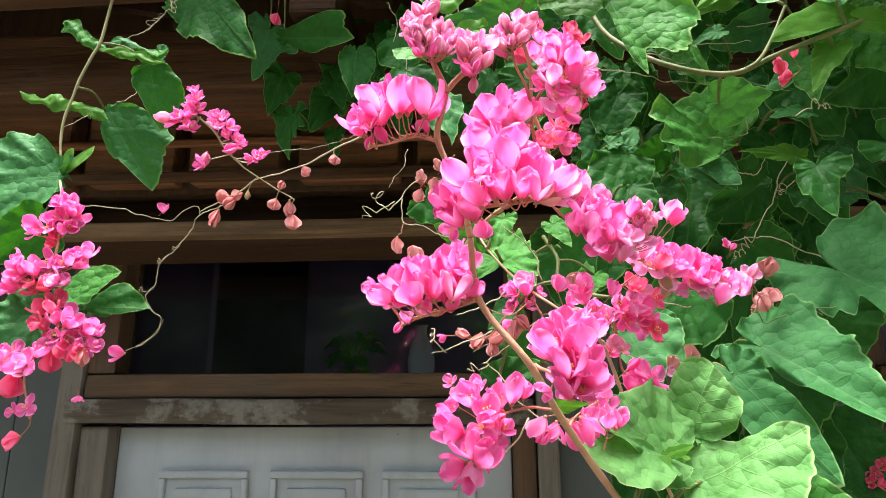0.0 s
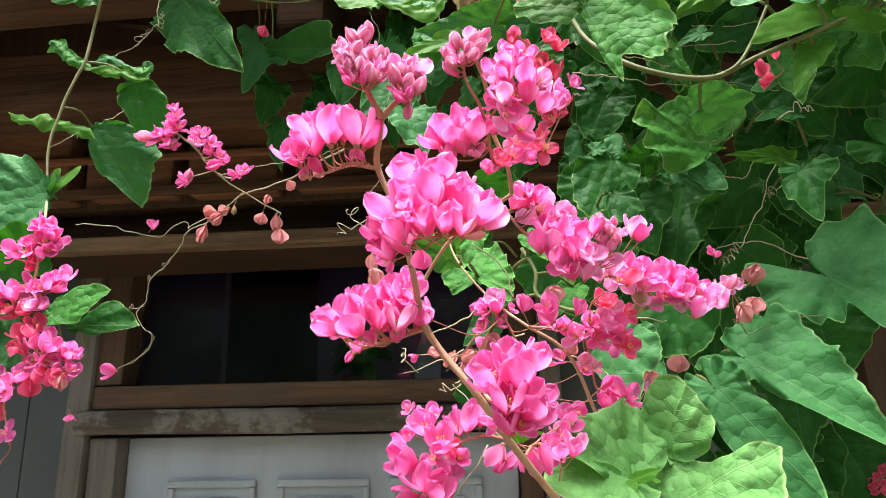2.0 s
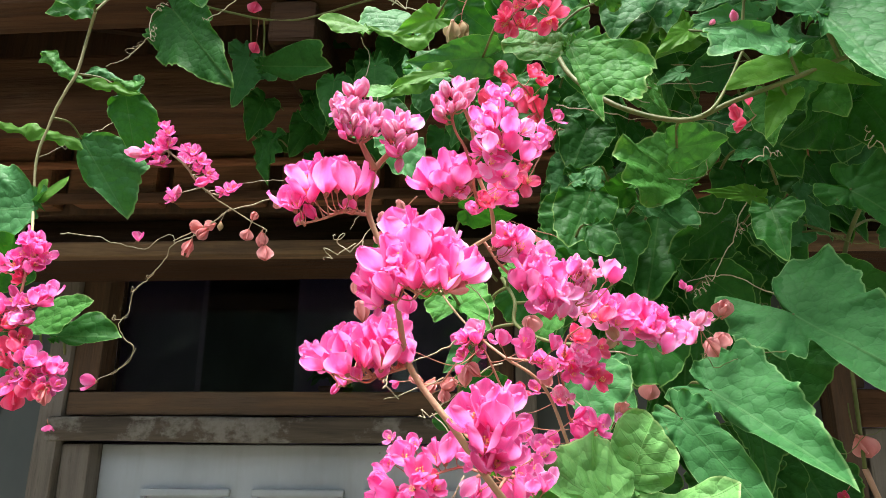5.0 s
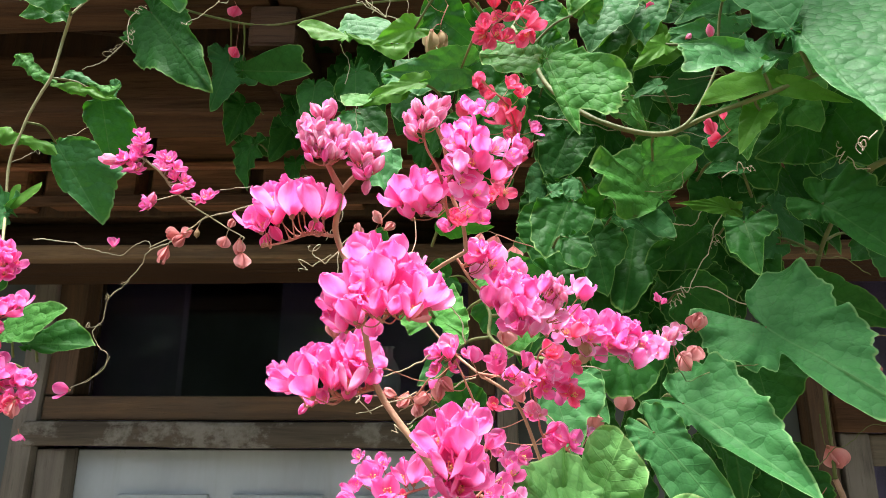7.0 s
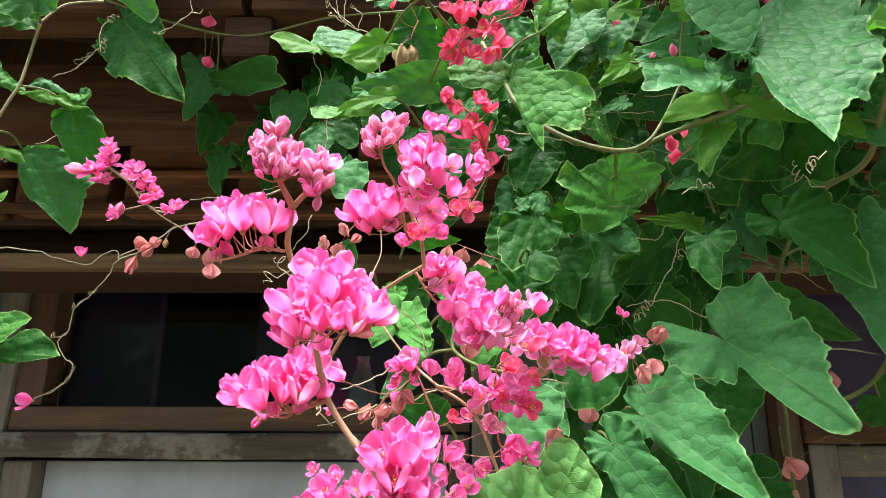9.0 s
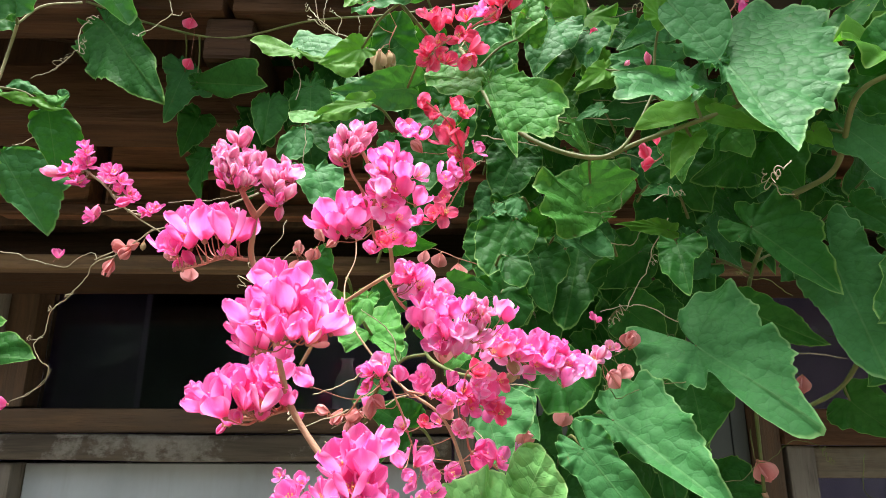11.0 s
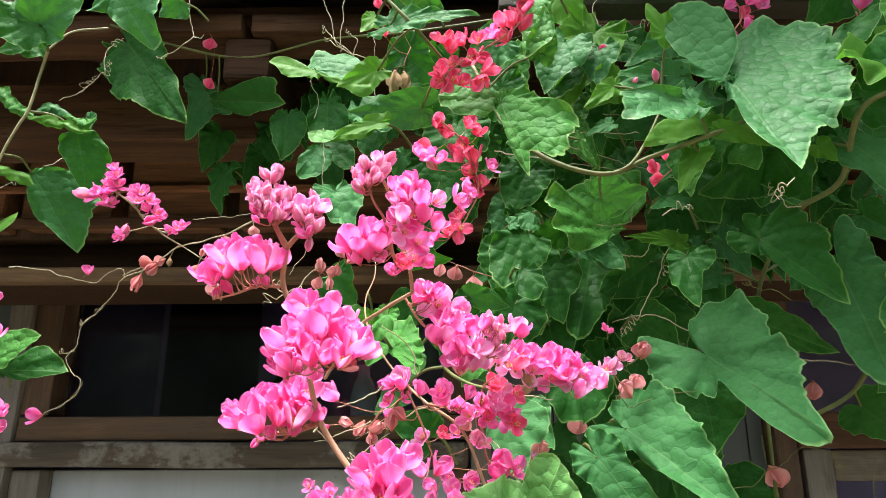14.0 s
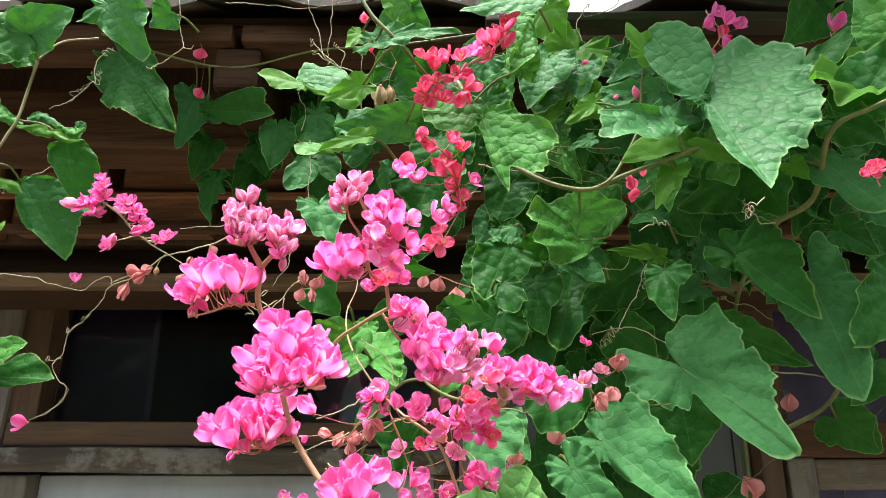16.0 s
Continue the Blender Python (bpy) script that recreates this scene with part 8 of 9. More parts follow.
shade.leaf((0.0487, 0.6350, 2.2870), (0.0742, 0.6250, 2.2573), (-0.0594, -0.9604, 0.2724), 0.0222, "green", fold=8, bend=0.06, wave=0.06, left=(0.9, 0.74, 0.53, 0.34, 0.1, 0.1, 0.1, 0.1), right=(0.88, 0.57, 0.29, 0.13, 0.13, 0.13, 0.13, 0.13))
shade.leaf((0.1306, 0.6200, 2.1278), (0.1018, 0.6200, 2.1131), (0.0689, -0.9885, -0.1345), 0.0342, "green")
shade.leaf((-0.0365, 0.8000, 2.5018), (-0.0275, 0.8000, 2.4769), (0.0614, -0.9979, 0.0223), 0.0293, "green")
shade.leaf((0.1534, 0.6300, 2.2697), (0.1591, 0.6300, 2.2191), (-0.0110, -0.9999, -0.0012), 0.0745, "green")
shade.leaf((0.1198, 0.6200, 2.3723), (0.1584, 0.6200, 2.3416), (-0.2251, -0.9322, -0.2832), 0.0494, "green")
shade.leaf((0.2125, 0.6200, 2.3356), (0.2325, 0.6200, 2.2769), (-0.2155, -0.9738, -0.0733), 0.0486, "green")
rac = mass.raceme(0.00095, (0.2244, 0.5000, 2.3320), (0.2084, 0.4970, 2.3099), (0.1867, 0.4950, 2.2939), (0.1655, 0.4950, 2.2795), (0.1551, 0.4950, 2.2677))
rac.flower((0.1563, 0.4921, 2.2777), (-0.5012, -0.7275, 0.4686), 0.0128, "half", "coral")
rac.flower((0.1654, 0.4978, 2.2859), (0.0305, -0.9704, 0.2397), 0.0110, "open", "coral")
rac.flower((0.1550, 0.4966, 2.2700), (-0.7255, -0.5281, -0.4414), 0.0127, "half", "coral")
rac.flower((0.1676, 0.4981, 2.2742), (0.4015, -0.9142, 0.0552), 0.0114, "open", "coral")
rac.flower((0.1781, 0.4941, 2.2885), (-0.5751, -0.7658, 0.2877), 0.0129, "half", "coral")
rac.flower((0.1739, 0.4949, 2.2700), (0.5598, -0.7697, 0.3068), 0.0108, "half", "coral")
rac.flower((0.1889, 0.4982, 2.2911), (0.7347, -0.6131, 0.2904), 0.0122, "half", "coral")
rac.flower((0.1928, 0.4947, 2.2794), (0.8295, -0.1753, 0.5302), 0.0145, "cup", "coral")
rac.flower((0.1863, 0.4916, 2.2672), (-0.2796, -0.3958, -0.8747), 0.0127, "half", "coral")
rac.flower((0.1590, 0.4924, 2.3067), (-0.1081, -0.7332, 0.6713), 0.0143, "half", "coral")
rac.flower((0.1718, 0.4962, 2.3068), (-0.3467, -0.6834, 0.6425), 0.0143, "half", "coral")
rac.flower((0.1654, 0.4911, 2.2962), (0.0930, -0.2914, 0.9521), 0.0132, "cup", "coral")
rac.flower((0.1847, 0.4964, 2.3070), (-0.0305, -0.7512, 0.6594), 0.0117, "half", "coral")
rac.flower((0.1954, 0.4955, 2.3113), (-0.3605, -0.8336, 0.4185), 0.0131, "half")
rac.flower((0.2042, 0.4993, 2.3104), (-0.6421, -0.7098, 0.2897), 0.0137, "half", "coral")
rac.flower((0.2099, 0.5002, 2.3249), (-0.2280, -0.2583, 0.9388), 0.0158, "cup", "coral")
rac.flower((0.2203, 0.5013, 2.3235), (0.2511, -0.4529, 0.8554), 0.0151, "cup", "coral")
rac.flower((0.2200, 0.4985, 2.3360), (-0.2819, -0.7142, 0.6406), 0.0147, "half", "coral")
rac.flower((0.2033, 0.4957, 2.3214), (-0.2312, -0.5287, 0.8167), 0.0134, "cup", "coral")
rac.flower((0.2249, 0.5004, 2.3477), (-0.2293, -0.8243, 0.5177), 0.0135, "half", "coral")
rac.done(label="coral-red flower raceme among the leaves")
rac = mass.raceme(0.00086, (0.1541, 0.5300, 2.2576), (0.1719, 0.5350, 2.2429), (0.1808, 0.5400, 2.2258), (0.1851, 0.5400, 2.2021), (0.1783, 0.5300, 2.1802), (0.1657, 0.5200, 2.1594))
rac.flower((0.1554, 0.5316, 2.2560), (0.7725, -0.5937, 0.2253), 0.0128, "half", "coral")
rac.flower((0.1616, 0.5354, 2.2490), (-0.2674, -0.7527, 0.6017), 0.0116, "half", "coral")
rac.flower((0.1786, 0.5336, 2.2570), (0.2295, -0.7442, 0.6273), 0.0123, "half", "coral")
rac.flower((0.1867, 0.5362, 2.2509), (0.2681, -0.7264, 0.6328), 0.0123, "half", "coral")
rac.flower((0.1719, 0.5336, 2.2375), (-0.2139, -0.8157, 0.5375), 0.0149, "half", "coral")
rac.flower((0.1675, 0.5313, 2.2268), (-0.7800, -0.3644, 0.5088), 0.0160, "cup", "coral")
rac.flower((0.1822, 0.5407, 2.2319), (0.0110, -0.3851, 0.9228), 0.0169, "cup", "coral")
rac.flower((0.1786, 0.5435, 2.2201), (-0.6042, -0.6986, 0.3832), 0.0142, "half", "coral")
rac.flower((0.1874, 0.5419, 2.2099), (-0.0051, -0.8122, 0.5833), 0.0128, "half", "coral")
rac.flower((0.1975, 0.5439, 2.2251), (0.5973, -0.6767, 0.4304), 0.0115, "half")
rac.flower((0.1443, 0.5285, 2.2327), (-0.8417, -0.4398, 0.3133), 0.0128, "heart", "coral")
rac.flower((0.1498, 0.5360, 2.2217), (-0.6352, -0.4918, 0.5955), 0.0121, "heart", "salmon")
rac.flower((0.1763, 0.5381, 2.1958), (-0.6795, -0.6646, 0.3107), 0.0133, "half", "coral")
rac.flower((0.1852, 0.5415, 2.2003), (-0.1509, -0.8401, 0.5211), 0.0100, "half", "coral")
rac.flower((0.1719, 0.5161, 2.1647), (0.1894, -0.9559, 0.2243), 0.0118, "open", "coral")
rac.flower((0.1616, 0.5178, 2.1631), (-0.1372, -0.8473, 0.5131), 0.0132, "half", "coral")
rac.flower((0.1514, 0.5171, 2.1594), (-0.4655, -0.6595, 0.5903), 0.0113, "half")
rac.flower((0.1698, 0.5310, 2.1805), (-0.5219, -0.6773, 0.5185), 0.0117, "half", "coral")
rac.done(label="coral-red flower raceme among the leaves")
rac = mass.raceme(0.00086, (0.3895, 0.5250, 2.3663), (0.3976, 0.5230, 2.3433), (0.3828, 0.5210, 2.3209))
rac.flower((0.3912, 0.5232, 2.3542), (0.7628, -0.5912, 0.2621), 0.0127, "half")
rac.flower((0.4045, 0.5191, 2.3565), (0.1564, -0.7535, 0.6385), 0.0134, "half")
rac.flower((0.4008, 0.5241, 2.3467), (0.3016, -0.8257, 0.4768), 0.0119, "half", "coral")
rac.flower((0.3823, 0.5207, 2.3258), (0.0175, -0.9624, 0.2711), 0.0113, "open")
rac.flower((0.4038, 0.5219, 2.3340), (0.7238, -0.6716, 0.1586), 0.0126, "half")
rac.flower((0.4143, 0.5214, 2.3529), (0.2320, -0.8320, 0.5040), 0.0113, "half")
rac.flower((0.3773, 0.5609, 2.3525), (-0.5153, -0.7702, 0.3759), 0.0083, "half")
rac.flower((0.4007, 0.5279, 2.3712), (0.4841, -0.7711, 0.4136), 0.0128, "half")
rac.done(label="coral-red flower raceme among the leaves")
rac = mass.raceme(0.0006, (0.4716, 0.5000, 2.3274), (0.4725, 0.5000, 2.3198))
rac.flower((0.4800, 0.5029, 2.3407), (0.0691, -0.3543, 0.9326), 0.0152)
rac.done(label="coral-red flower raceme among the leaves")
rac = mass.raceme(0.0006, (0.4392, 0.4350, 2.1742), (0.4375, 0.4350, 2.1798))
rac.flower((0.4342, 0.4322, 2.1849), (-0.0755, -0.9766, 0.2012), 0.0085, "open", "coral")
rac.flower((0.4407, 0.4343, 2.1881), (0.1568, -0.8317, 0.5327), 0.0085, "half", "coral")
rac.flower((0.4305, 0.4336, 2.1840), (-0.2874, -0.7080, 0.6451), 0.0069, "half", "coral")
rac.done(label="coral-red flower raceme among the leaves")
rac = mass.raceme(0.0006, (0.3235, 0.5100, 2.2043), (0.3146, 0.5100, 2.1977))
rac.flower((0.3116, 0.5137, 2.2081), (-0.4680, -0.4474, 0.7621), 0.0122, "heart", "coral")
rac.flower((0.3101, 0.5061, 2.1961), (-0.8931, -0.1858, -0.4098), 0.0107, "heart", "coral")
rac.flower((0.3187, 0.5088, 2.2150), (-0.2395, -0.4224, 0.8742), 0.0065, "cup", "coral")
rac.done(label="coral-red flower raceme among the leaves")
rac = mass.raceme(0.00052, (0.2761, 0.5400, 2.0861), (0.2756, 0.5400, 2.0915), material=GREENSTEM)
rac.flower((0.2747, 0.5423, 2.0959), (-0.4746, -0.5300, 0.7027), 0.0071, "heart")
rac.flower((0.2782, 0.5402, 2.0931), (0.4807, -0.5630, 0.6723), 0.0057, "heart")
rac.done()
rac = mass.raceme(0.0006, (0.3022, 0.5450, 2.0765), (0.2851, 0.5450, 2.0684), (0.2722, 0.5400, 2.0759), material=GREENSTEM)
rac.flower((0.2853, 0.5438, 2.0755), (0.0015, -0.8191, 0.5736), 0.0075, "half", "bud")
rac.flower((0.2884, 0.5368, 2.0736), (0.1045, -0.7885, 0.6061), 0.0062, "half", "bud")
rac.flower((0.3006, 0.5412, 2.0802), (0.1844, -0.6234, 0.7598), 0.0121, "heart", "salmon")
rac.flower((0.2910, 0.5323, 2.0535), (-0.4326, -0.3558, 0.8284), 0.0122, "heart", "salmon")
rac.flower((0.2838, 0.5279, 2.0495), (-0.9001, -0.1919, -0.3912), 0.0095, "heart", "salmon")
rac.done()
rac = mass.raceme(0.0006, (0.1697, 0.6000, 2.1581), (0.1888, 0.6000, 2.1508), (0.2078, 0.6000, 2.1435))
rac.flower((0.1553, 0.6010, 2.1544), (-0.2416, 0.0079, -0.9703), 0.0107, "heart", "salmon")
rac.flower((0.1673, 0.5967, 2.1500), (-0.2380, 0.1648, -0.9572), 0.0123, "heart", "salmon")
rac.flower((0.1831, 0.6034, 2.1432), (0.0778, -0.0956, -0.9924), 0.0123, "heart", "salmon")
rac.done(label="faded seed hearts hanging on a thin stalk")
rac = mass.raceme(0.0006, (0.0958, 0.5200, 2.1551), (0.0880, 0.5200, 2.1465))
rac.flower((0.0850, 0.5180, 2.1468), (-0.5771, -0.4112, 0.7056), 0.0099, "heart", "salmon")
rac.flower((0.0928, 0.5218, 2.1419), (0.8008, -0.3836, 0.4600), 0.0091, "heart", "salmon")
rac.flower((0.0820, 0.5225, 2.1345), (-0.1865, -0.0971, -0.9776), 0.0098, "heart", "salmon")
rac.done(label="faded seed hearts hanging on a thin stalk")
rac = mass.raceme(0.00069, (0.1310, 0.5500, 2.3338), (0.1266, 0.5500, 2.3175))
rac.flower((0.1182, 0.5524, 2.3028), (-0.0539, 0.0872, -0.9947), 0.0187, "heart", "straw")
rac.flower((0.1266, 0.5539, 2.3048), (0.0731, 0.1534, -0.9855), 0.0147, "heart", "straw")
rac.flower((0.1111, 0.5322, 2.3384), (-0.1941, -0.4027, 0.8945), 0.0112, "cup", "coral")
rac.flower((0.1054, 0.5324, 2.3658), (0.1388, 0.0081, -0.9903), 0.0089, "cup", "coral")
rac.done(label="dry straw-coloured seed husks")
rac = mass.raceme(0.00069, (0.4126, 0.6200, 2.0206), (0.4130, 0.6200, 1.9987), material=GREENSTEM)
rac.flower((0.4197, 0.6193, 1.9893), (0.5607, 0.0993, -0.8221), 0.0172, "heart", "salmon")
rac.done()
rac = mass.raceme(0.00069, (0.4745, 0.6600, 2.0688), (0.4814, 0.6600, 2.0639), material=GREENSTEM)
rac.flower((0.4802, 0.6565, 2.0577), (-0.1116, 0.0560, -0.9922), 0.0148, "heart", "salmon")
rac.done()
rac = mass.raceme(0.0006, (0.2895, 0.5800, 2.3533), (0.2945, 0.5800, 2.3521), material=GREENSTEM)
rac.flower((0.2997, 0.5813, 2.3483), (-0.0909, -0.4943, 0.8645), 0.0114, "heart", "coral")
rac.flower((0.3270, 0.5320, 2.2940), (-0.2079, -0.6087, 0.7657), 0.0091, "bud", "bud")
rac.flower((0.3101, 0.5299, 2.2892), (0.7546, -0.4438, 0.4834), 0.0055, "heart", "bud")
rac.done()
rac = mass.raceme(0.0006, (0.2465, 0.6000, 2.0422), (0.2507, 0.6000, 2.0335), material=GREENSTEM)
rac.flower((0.2619, 0.6015, 2.0292), (-0.2337, -0.0873, -0.9684), 0.0139, "heart", "salmon")
rac.flower((0.2328, 0.5978, 2.0443), (-0.2326, 0.0053, -0.9726), 0.0116, "heart", "salmon")
rac.done()
rac = shade.raceme(0.0006, (-0.1193, 0.7300, 2.4867), (-0.1119, 0.7300, 2.4675))
rac.flower((-0.1131, 0.7300, 2.4599), (-0.1292, -0.1247, -0.9838), 0.0148, "heart", "coral")
rac.flower((-0.1099, 0.7311, 2.4084), (-0.2542, 0.0022, -0.9672), 0.0134, "heart", "coral")
rac.done()
mass.tendril(0.00042, (0.4186, 0.5200, 2.1807), (0.3955, 0.5000, 2.1725), (0.3926, 0.5000, 2.1810), coil=0.0028, turns=3)
mass.tendril(0.00042, (0.3594, 0.4200, 2.1610), (0.3539, 0.4200, 2.1568), coil=0.0028, turns=3)
mass.tendril(0.00047, (0.3572, 0.6000, 2.1884), (0.3428, 0.6000, 2.1633), (0.3339, 0.6000, 2.1436), (0.3148, 0.6000, 2.1101), coil=0.0039, turns=4)
mass.tendril(0.00036, (0.3572, 0.6000, 2.1633), (0.3467, 0.6000, 2.1534), coil=0.0033, turns=3)
mass.tendril(0.00042, (0.3091, 0.5000, 2.1661), (0.3194, 0.5000, 2.1703), coil=0.0033, turns=3)
mass.tendril(0.00047, (0.3034, 0.6000, 2.3875), (0.2992, 0.6000, 2.4093), (0.3111, 0.6000, 2.4252), coil=0.0022, turns=2)
mass.tendril(0.00047, (0.3051, 0.6000, 2.3722), (0.3189, 0.6000, 2.3795), (0.3434, 0.6000, 2.3845), coil=0.0033, turns=3)
mass.tendril(0.00047, (0.3594, 0.5000, 2.3022), (0.3638, 0.5000, 2.3221), (0.3593, 0.5000, 2.3333), coil=0.0022, turns=2)
mass.tendril(0.00047, (0.2013, 0.5500, 2.2155), (0.1909, 0.5200, 2.2014))
shade.tendril(0.00047, (0.0740, 0.6000, 2.3597), (0.0544, 0.6000, 2.3797), (0.0486, 0.6000, 2.3871), coil=0.0022, turns=2)
shade.tendril(0.00047, (0.0740, 0.6000, 2.3597), (0.0604, 0.6000, 2.3675), (0.0546, 0.6000, 2.3748), coil=0.0022, turns=2)
shade.tendril(0.00047, (0.0740, 0.6000, 2.3597), (0.0787, 0.6000, 2.3736), (0.0730, 0.6000, 2.3810), coil=0.0022, turns=2)
shade.tendril(0.00047, (0.0740, 0.6000, 2.3597), (0.0741, 0.6000, 2.3585), (0.0684, 0.6000, 2.3657), coil=0.0022, turns=2)
shade.tendril(0.00052, (0.1276, 0.6000, 2.3272), (0.0955, 0.6000, 2.3507), (0.0630, 0.6000, 2.3669), (0.0534, 0.6000, 2.3964), (0.0404, 0.6000, 2.4344))
shade.tendril(0.00047, (0.0968, 0.6000, 2.3155), (0.0946, 0.6000, 2.3477), (0.0945, 0.6000, 2.3779))
shade.tendril(0.00047, (0.0647, 0.6000, 2.4409), (0.0642, 0.6000, 2.3964), (0.0620, 0.6000, 2.3657))
shade.tendril(0.00047, (-0.0624, 0.6600, 2.4767), (-0.0134, 0.6600, 2.4733), (0.0293, 0.6600, 2.4698), (0.0714, 0.6600, 2.4806))
shade.tendril(0.00047, (0.0388, 0.6200, 2.3056), (0.0404, 0.6200, 2.3233), (0.0337, 0.6200, 2.3444))
shade.tendril(0.00047, (0.0527, 0.6000, 2.2296), (0.0526, 0.6000, 2.2565), (0.0520, 0.6000, 2.2842))
mass.tendril(0.00062, (0.4465, 0.6200, 2.0799), (0.4749, 0.6200, 2.0781), (0.4984, 0.6200, 2.0762))
mass.tendril(0.00052, (0.2342, 0.5800, 2.2636), (0.2748, 0.6000, 2.2637), (0.3128, 0.6200, 2.2606), (0.3604, 0.6000, 2.2352))
mass.tendril(0.00052, (0.2019, 0.6000, 2.2615), (0.2379, 0.6000, 2.2549), (0.2706, 0.6200, 2.2570), (0.3211, 0.6200, 2.2524))
mass.tendril(0.00052, (0.2172, 0.5800, 2.2718), (0.2762, 0.6000, 2.2791), (0.3257, 0.5800, 2.2671))
mass.tendril(0.00052, (0.3009, 0.6000, 2.2989), (0.3367, 0.6000, 2.2947), (0.3780, 0.6000, 2.3006))
mass.tendril(0.00052, (0.3012, 0.5800, 2.1621), (0.3257, 0.6000, 2.1645), (0.3365, 0.6000, 2.1829))
mass.tendril(0.00052, (0.3744, 0.6000, 2.0942), (0.3281, 0.6000, 2.1147), (0.2910, 0.5800, 2.1058))
mass.leaf((0.3370, 0.6150, 2.3795), (0.2724, 0.6000, 2.3783), (0.1981, -0.8865, 0.4182), 0.0509, "green", fold=6, bend=0.06, wave=0.06, left=(0.98, 0.88, 0.64, 0.5, 0.5, 0.5, 0.5, 0.5), right=(0.86, 0.7, 0.53, 0.4, 0.3, 0.2, 0.14, 0.14))
mass.leaf((0.3276, 0.5000, 2.3081), (0.3125, 0.5000, 2.3362), (-0.0200, -0.9997, -0.0107), 0.0234, "lime", wave=0.12)
mass.leaf((0.3126, 0.5850, 2.3229), (0.2825, 0.5800, 2.2911), (0.2301, -0.9710, -0.0651), 0.0384, "lime")
mass.leaf((0.3523, 0.6100, 2.2981), (0.2993, 0.6000, 2.2778), (0.2672, -0.9336, -0.2387), 0.0394, "blue")
mass.leaf((0.2142, 0.6500, 2.3861), (0.2373, 0.6400, 2.3375), (-0.2976, -0.9531, 0.0550), 0.0550, "light")
mass.leaf((0.2759, 0.6100, 2.2848), (0.2958, 0.6000, 2.2449), (-0.5565, -0.8279, -0.0703), 0.0288, "light")
mass.leaf((0.2401, 0.6700, 2.2719), (0.2229, 0.6600, 2.2209), (0.0126, -0.9820, 0.1882), 0.0539, "green")
mass.leaf((0.3665, 0.5700, 2.3539), (0.3160, 0.5650, 2.3258), (0.0332, -0.9926, 0.1169), 0.0350, "blue")
mass.leaf((0.4633, 0.5000, 2.2536), (0.4908, 0.4900, 2.2304), (-0.3310, -0.9435, 0.0148), 0.0398, "green")
mass.leaf((0.5061, 0.5600, 2.4015), (0.4642, 0.5500, 2.3482), (0.3489, -0.9319, -0.0995), 0.0627, "green")
mass.leaf((0.5296, 0.5300, 2.3842), (0.4857, 0.5200, 2.3563), (0.4930, -0.6940, -0.5247), 0.0330, "light")
mass.leaf((0.5078, 0.5000, 2.3453), (0.5035, 0.4800, 2.2711), (-0.6330, -0.7374, 0.2358), 0.0562, "green")
mass.leaf((0.3911, 0.5600, 2.2600), (0.4053, 0.5500, 2.2206), (-0.6381, -0.7691, -0.0351), 0.0513, "light")
mass.leaf((0.3696, 0.6000, 2.2407), (0.3901, 0.5900, 2.1904), (-0.4231, -0.9060, 0.0074), 0.0595, "green")
mass.leaf((0.4372, 0.5800, 2.2537), (0.4528, 0.5600, 2.2002), (-0.7721, -0.6354, 0.0126), 0.0573, "green")
mass.leaf((0.3489, 0.6000, 2.3541), (0.3829, 0.6000, 2.3246), (-0.2934, -0.8939, -0.3389), 0.0475, "blue")
mass.leaf((0.2673, 0.6000, 2.4220), (0.2871, 0.6000, 2.3844), (-0.3225, -0.9311, -0.1702), 0.0490, "lime")
mass.leaf((0.1256, 0.6000, 2.4217), (0.1585, 0.6000, 2.3966), (-0.2941, -0.8751, -0.3844), 0.0490, "blue")
mass.leaf((0.1376, 0.5800, 2.4192), (0.1053, 0.5800, 2.4379), (-0.1074, -0.9769, -0.1849), 0.0475, "light")
mass.leaf((0.2119, 0.6000, 2.3720), (0.1798, 0.6000, 2.3419), (0.0484, -0.9975, -0.0516), 0.0426, "blue")
mass.leaf((0.1251, 0.6200, 2.3786), (0.1039, 0.6200, 2.3537), (0.1062, -0.9902, -0.0907), 0.0331, "green")
mass.leaf((0.3250, 0.6200, 2.1133), (0.3567, 0.6200, 2.0893), (-0.3225, -0.8456, -0.4255), 0.0485, "green")
mass.leaf((0.2499, 0.6400, 2.1114), (0.2568, 0.6300, 2.0712), (-0.2953, -0.9377, 0.1831), 0.0547, "green")
mass.leaf((0.5211, 0.6600, 2.0443), (0.5558, 0.6600, 2.0156), (-0.3871, -0.7947, -0.4676), 0.0502, "green")
mass.leaf((0.5257, 0.6000, 2.0872), (0.5008, 0.6000, 2.0512), (-0.1692, -0.9786, 0.1173), 0.0508, "green")
spray.tendril(0.00047, (0.1498, 0.4700, 2.0380), (0.1296, 0.4700, 2.0298), (0.1064, 0.4700, 2.0185))
spray.tendril(0.00047, (0.1936, 0.4600, 2.0449), (0.2102, 0.4600, 2.0436), (0.2218, 0.4600, 2.0417))
spray.tendril(0.00047, (0.1245, 0.4500, 2.0501), (0.1118, 0.4500, 2.0405), (0.0991, 0.4500, 2.0358))
spray.tendril(0.00047, (0.1702, 0.4600, 2.0250), (0.1866, 0.4600, 2.0188), (0.1930, 0.4600, 2.0095))
spray.tendril(0.00047, (0.1440, 0.4500, 2.0533), (0.1403, 0.4500, 2.0695), (0.1245, 0.4400, 2.0813))
spray.tendril(0.00042, (0.1824, 0.4400, 2.0495), (0.2073, 0.4500, 2.0489), (0.2283, 0.4500, 2.0462))
spray.tendril(0.00042, (0.1481, 0.4200, 1.9730), (0.1237, 0.4200, 1.9978), (0.1136, 0.4200, 2.0107))
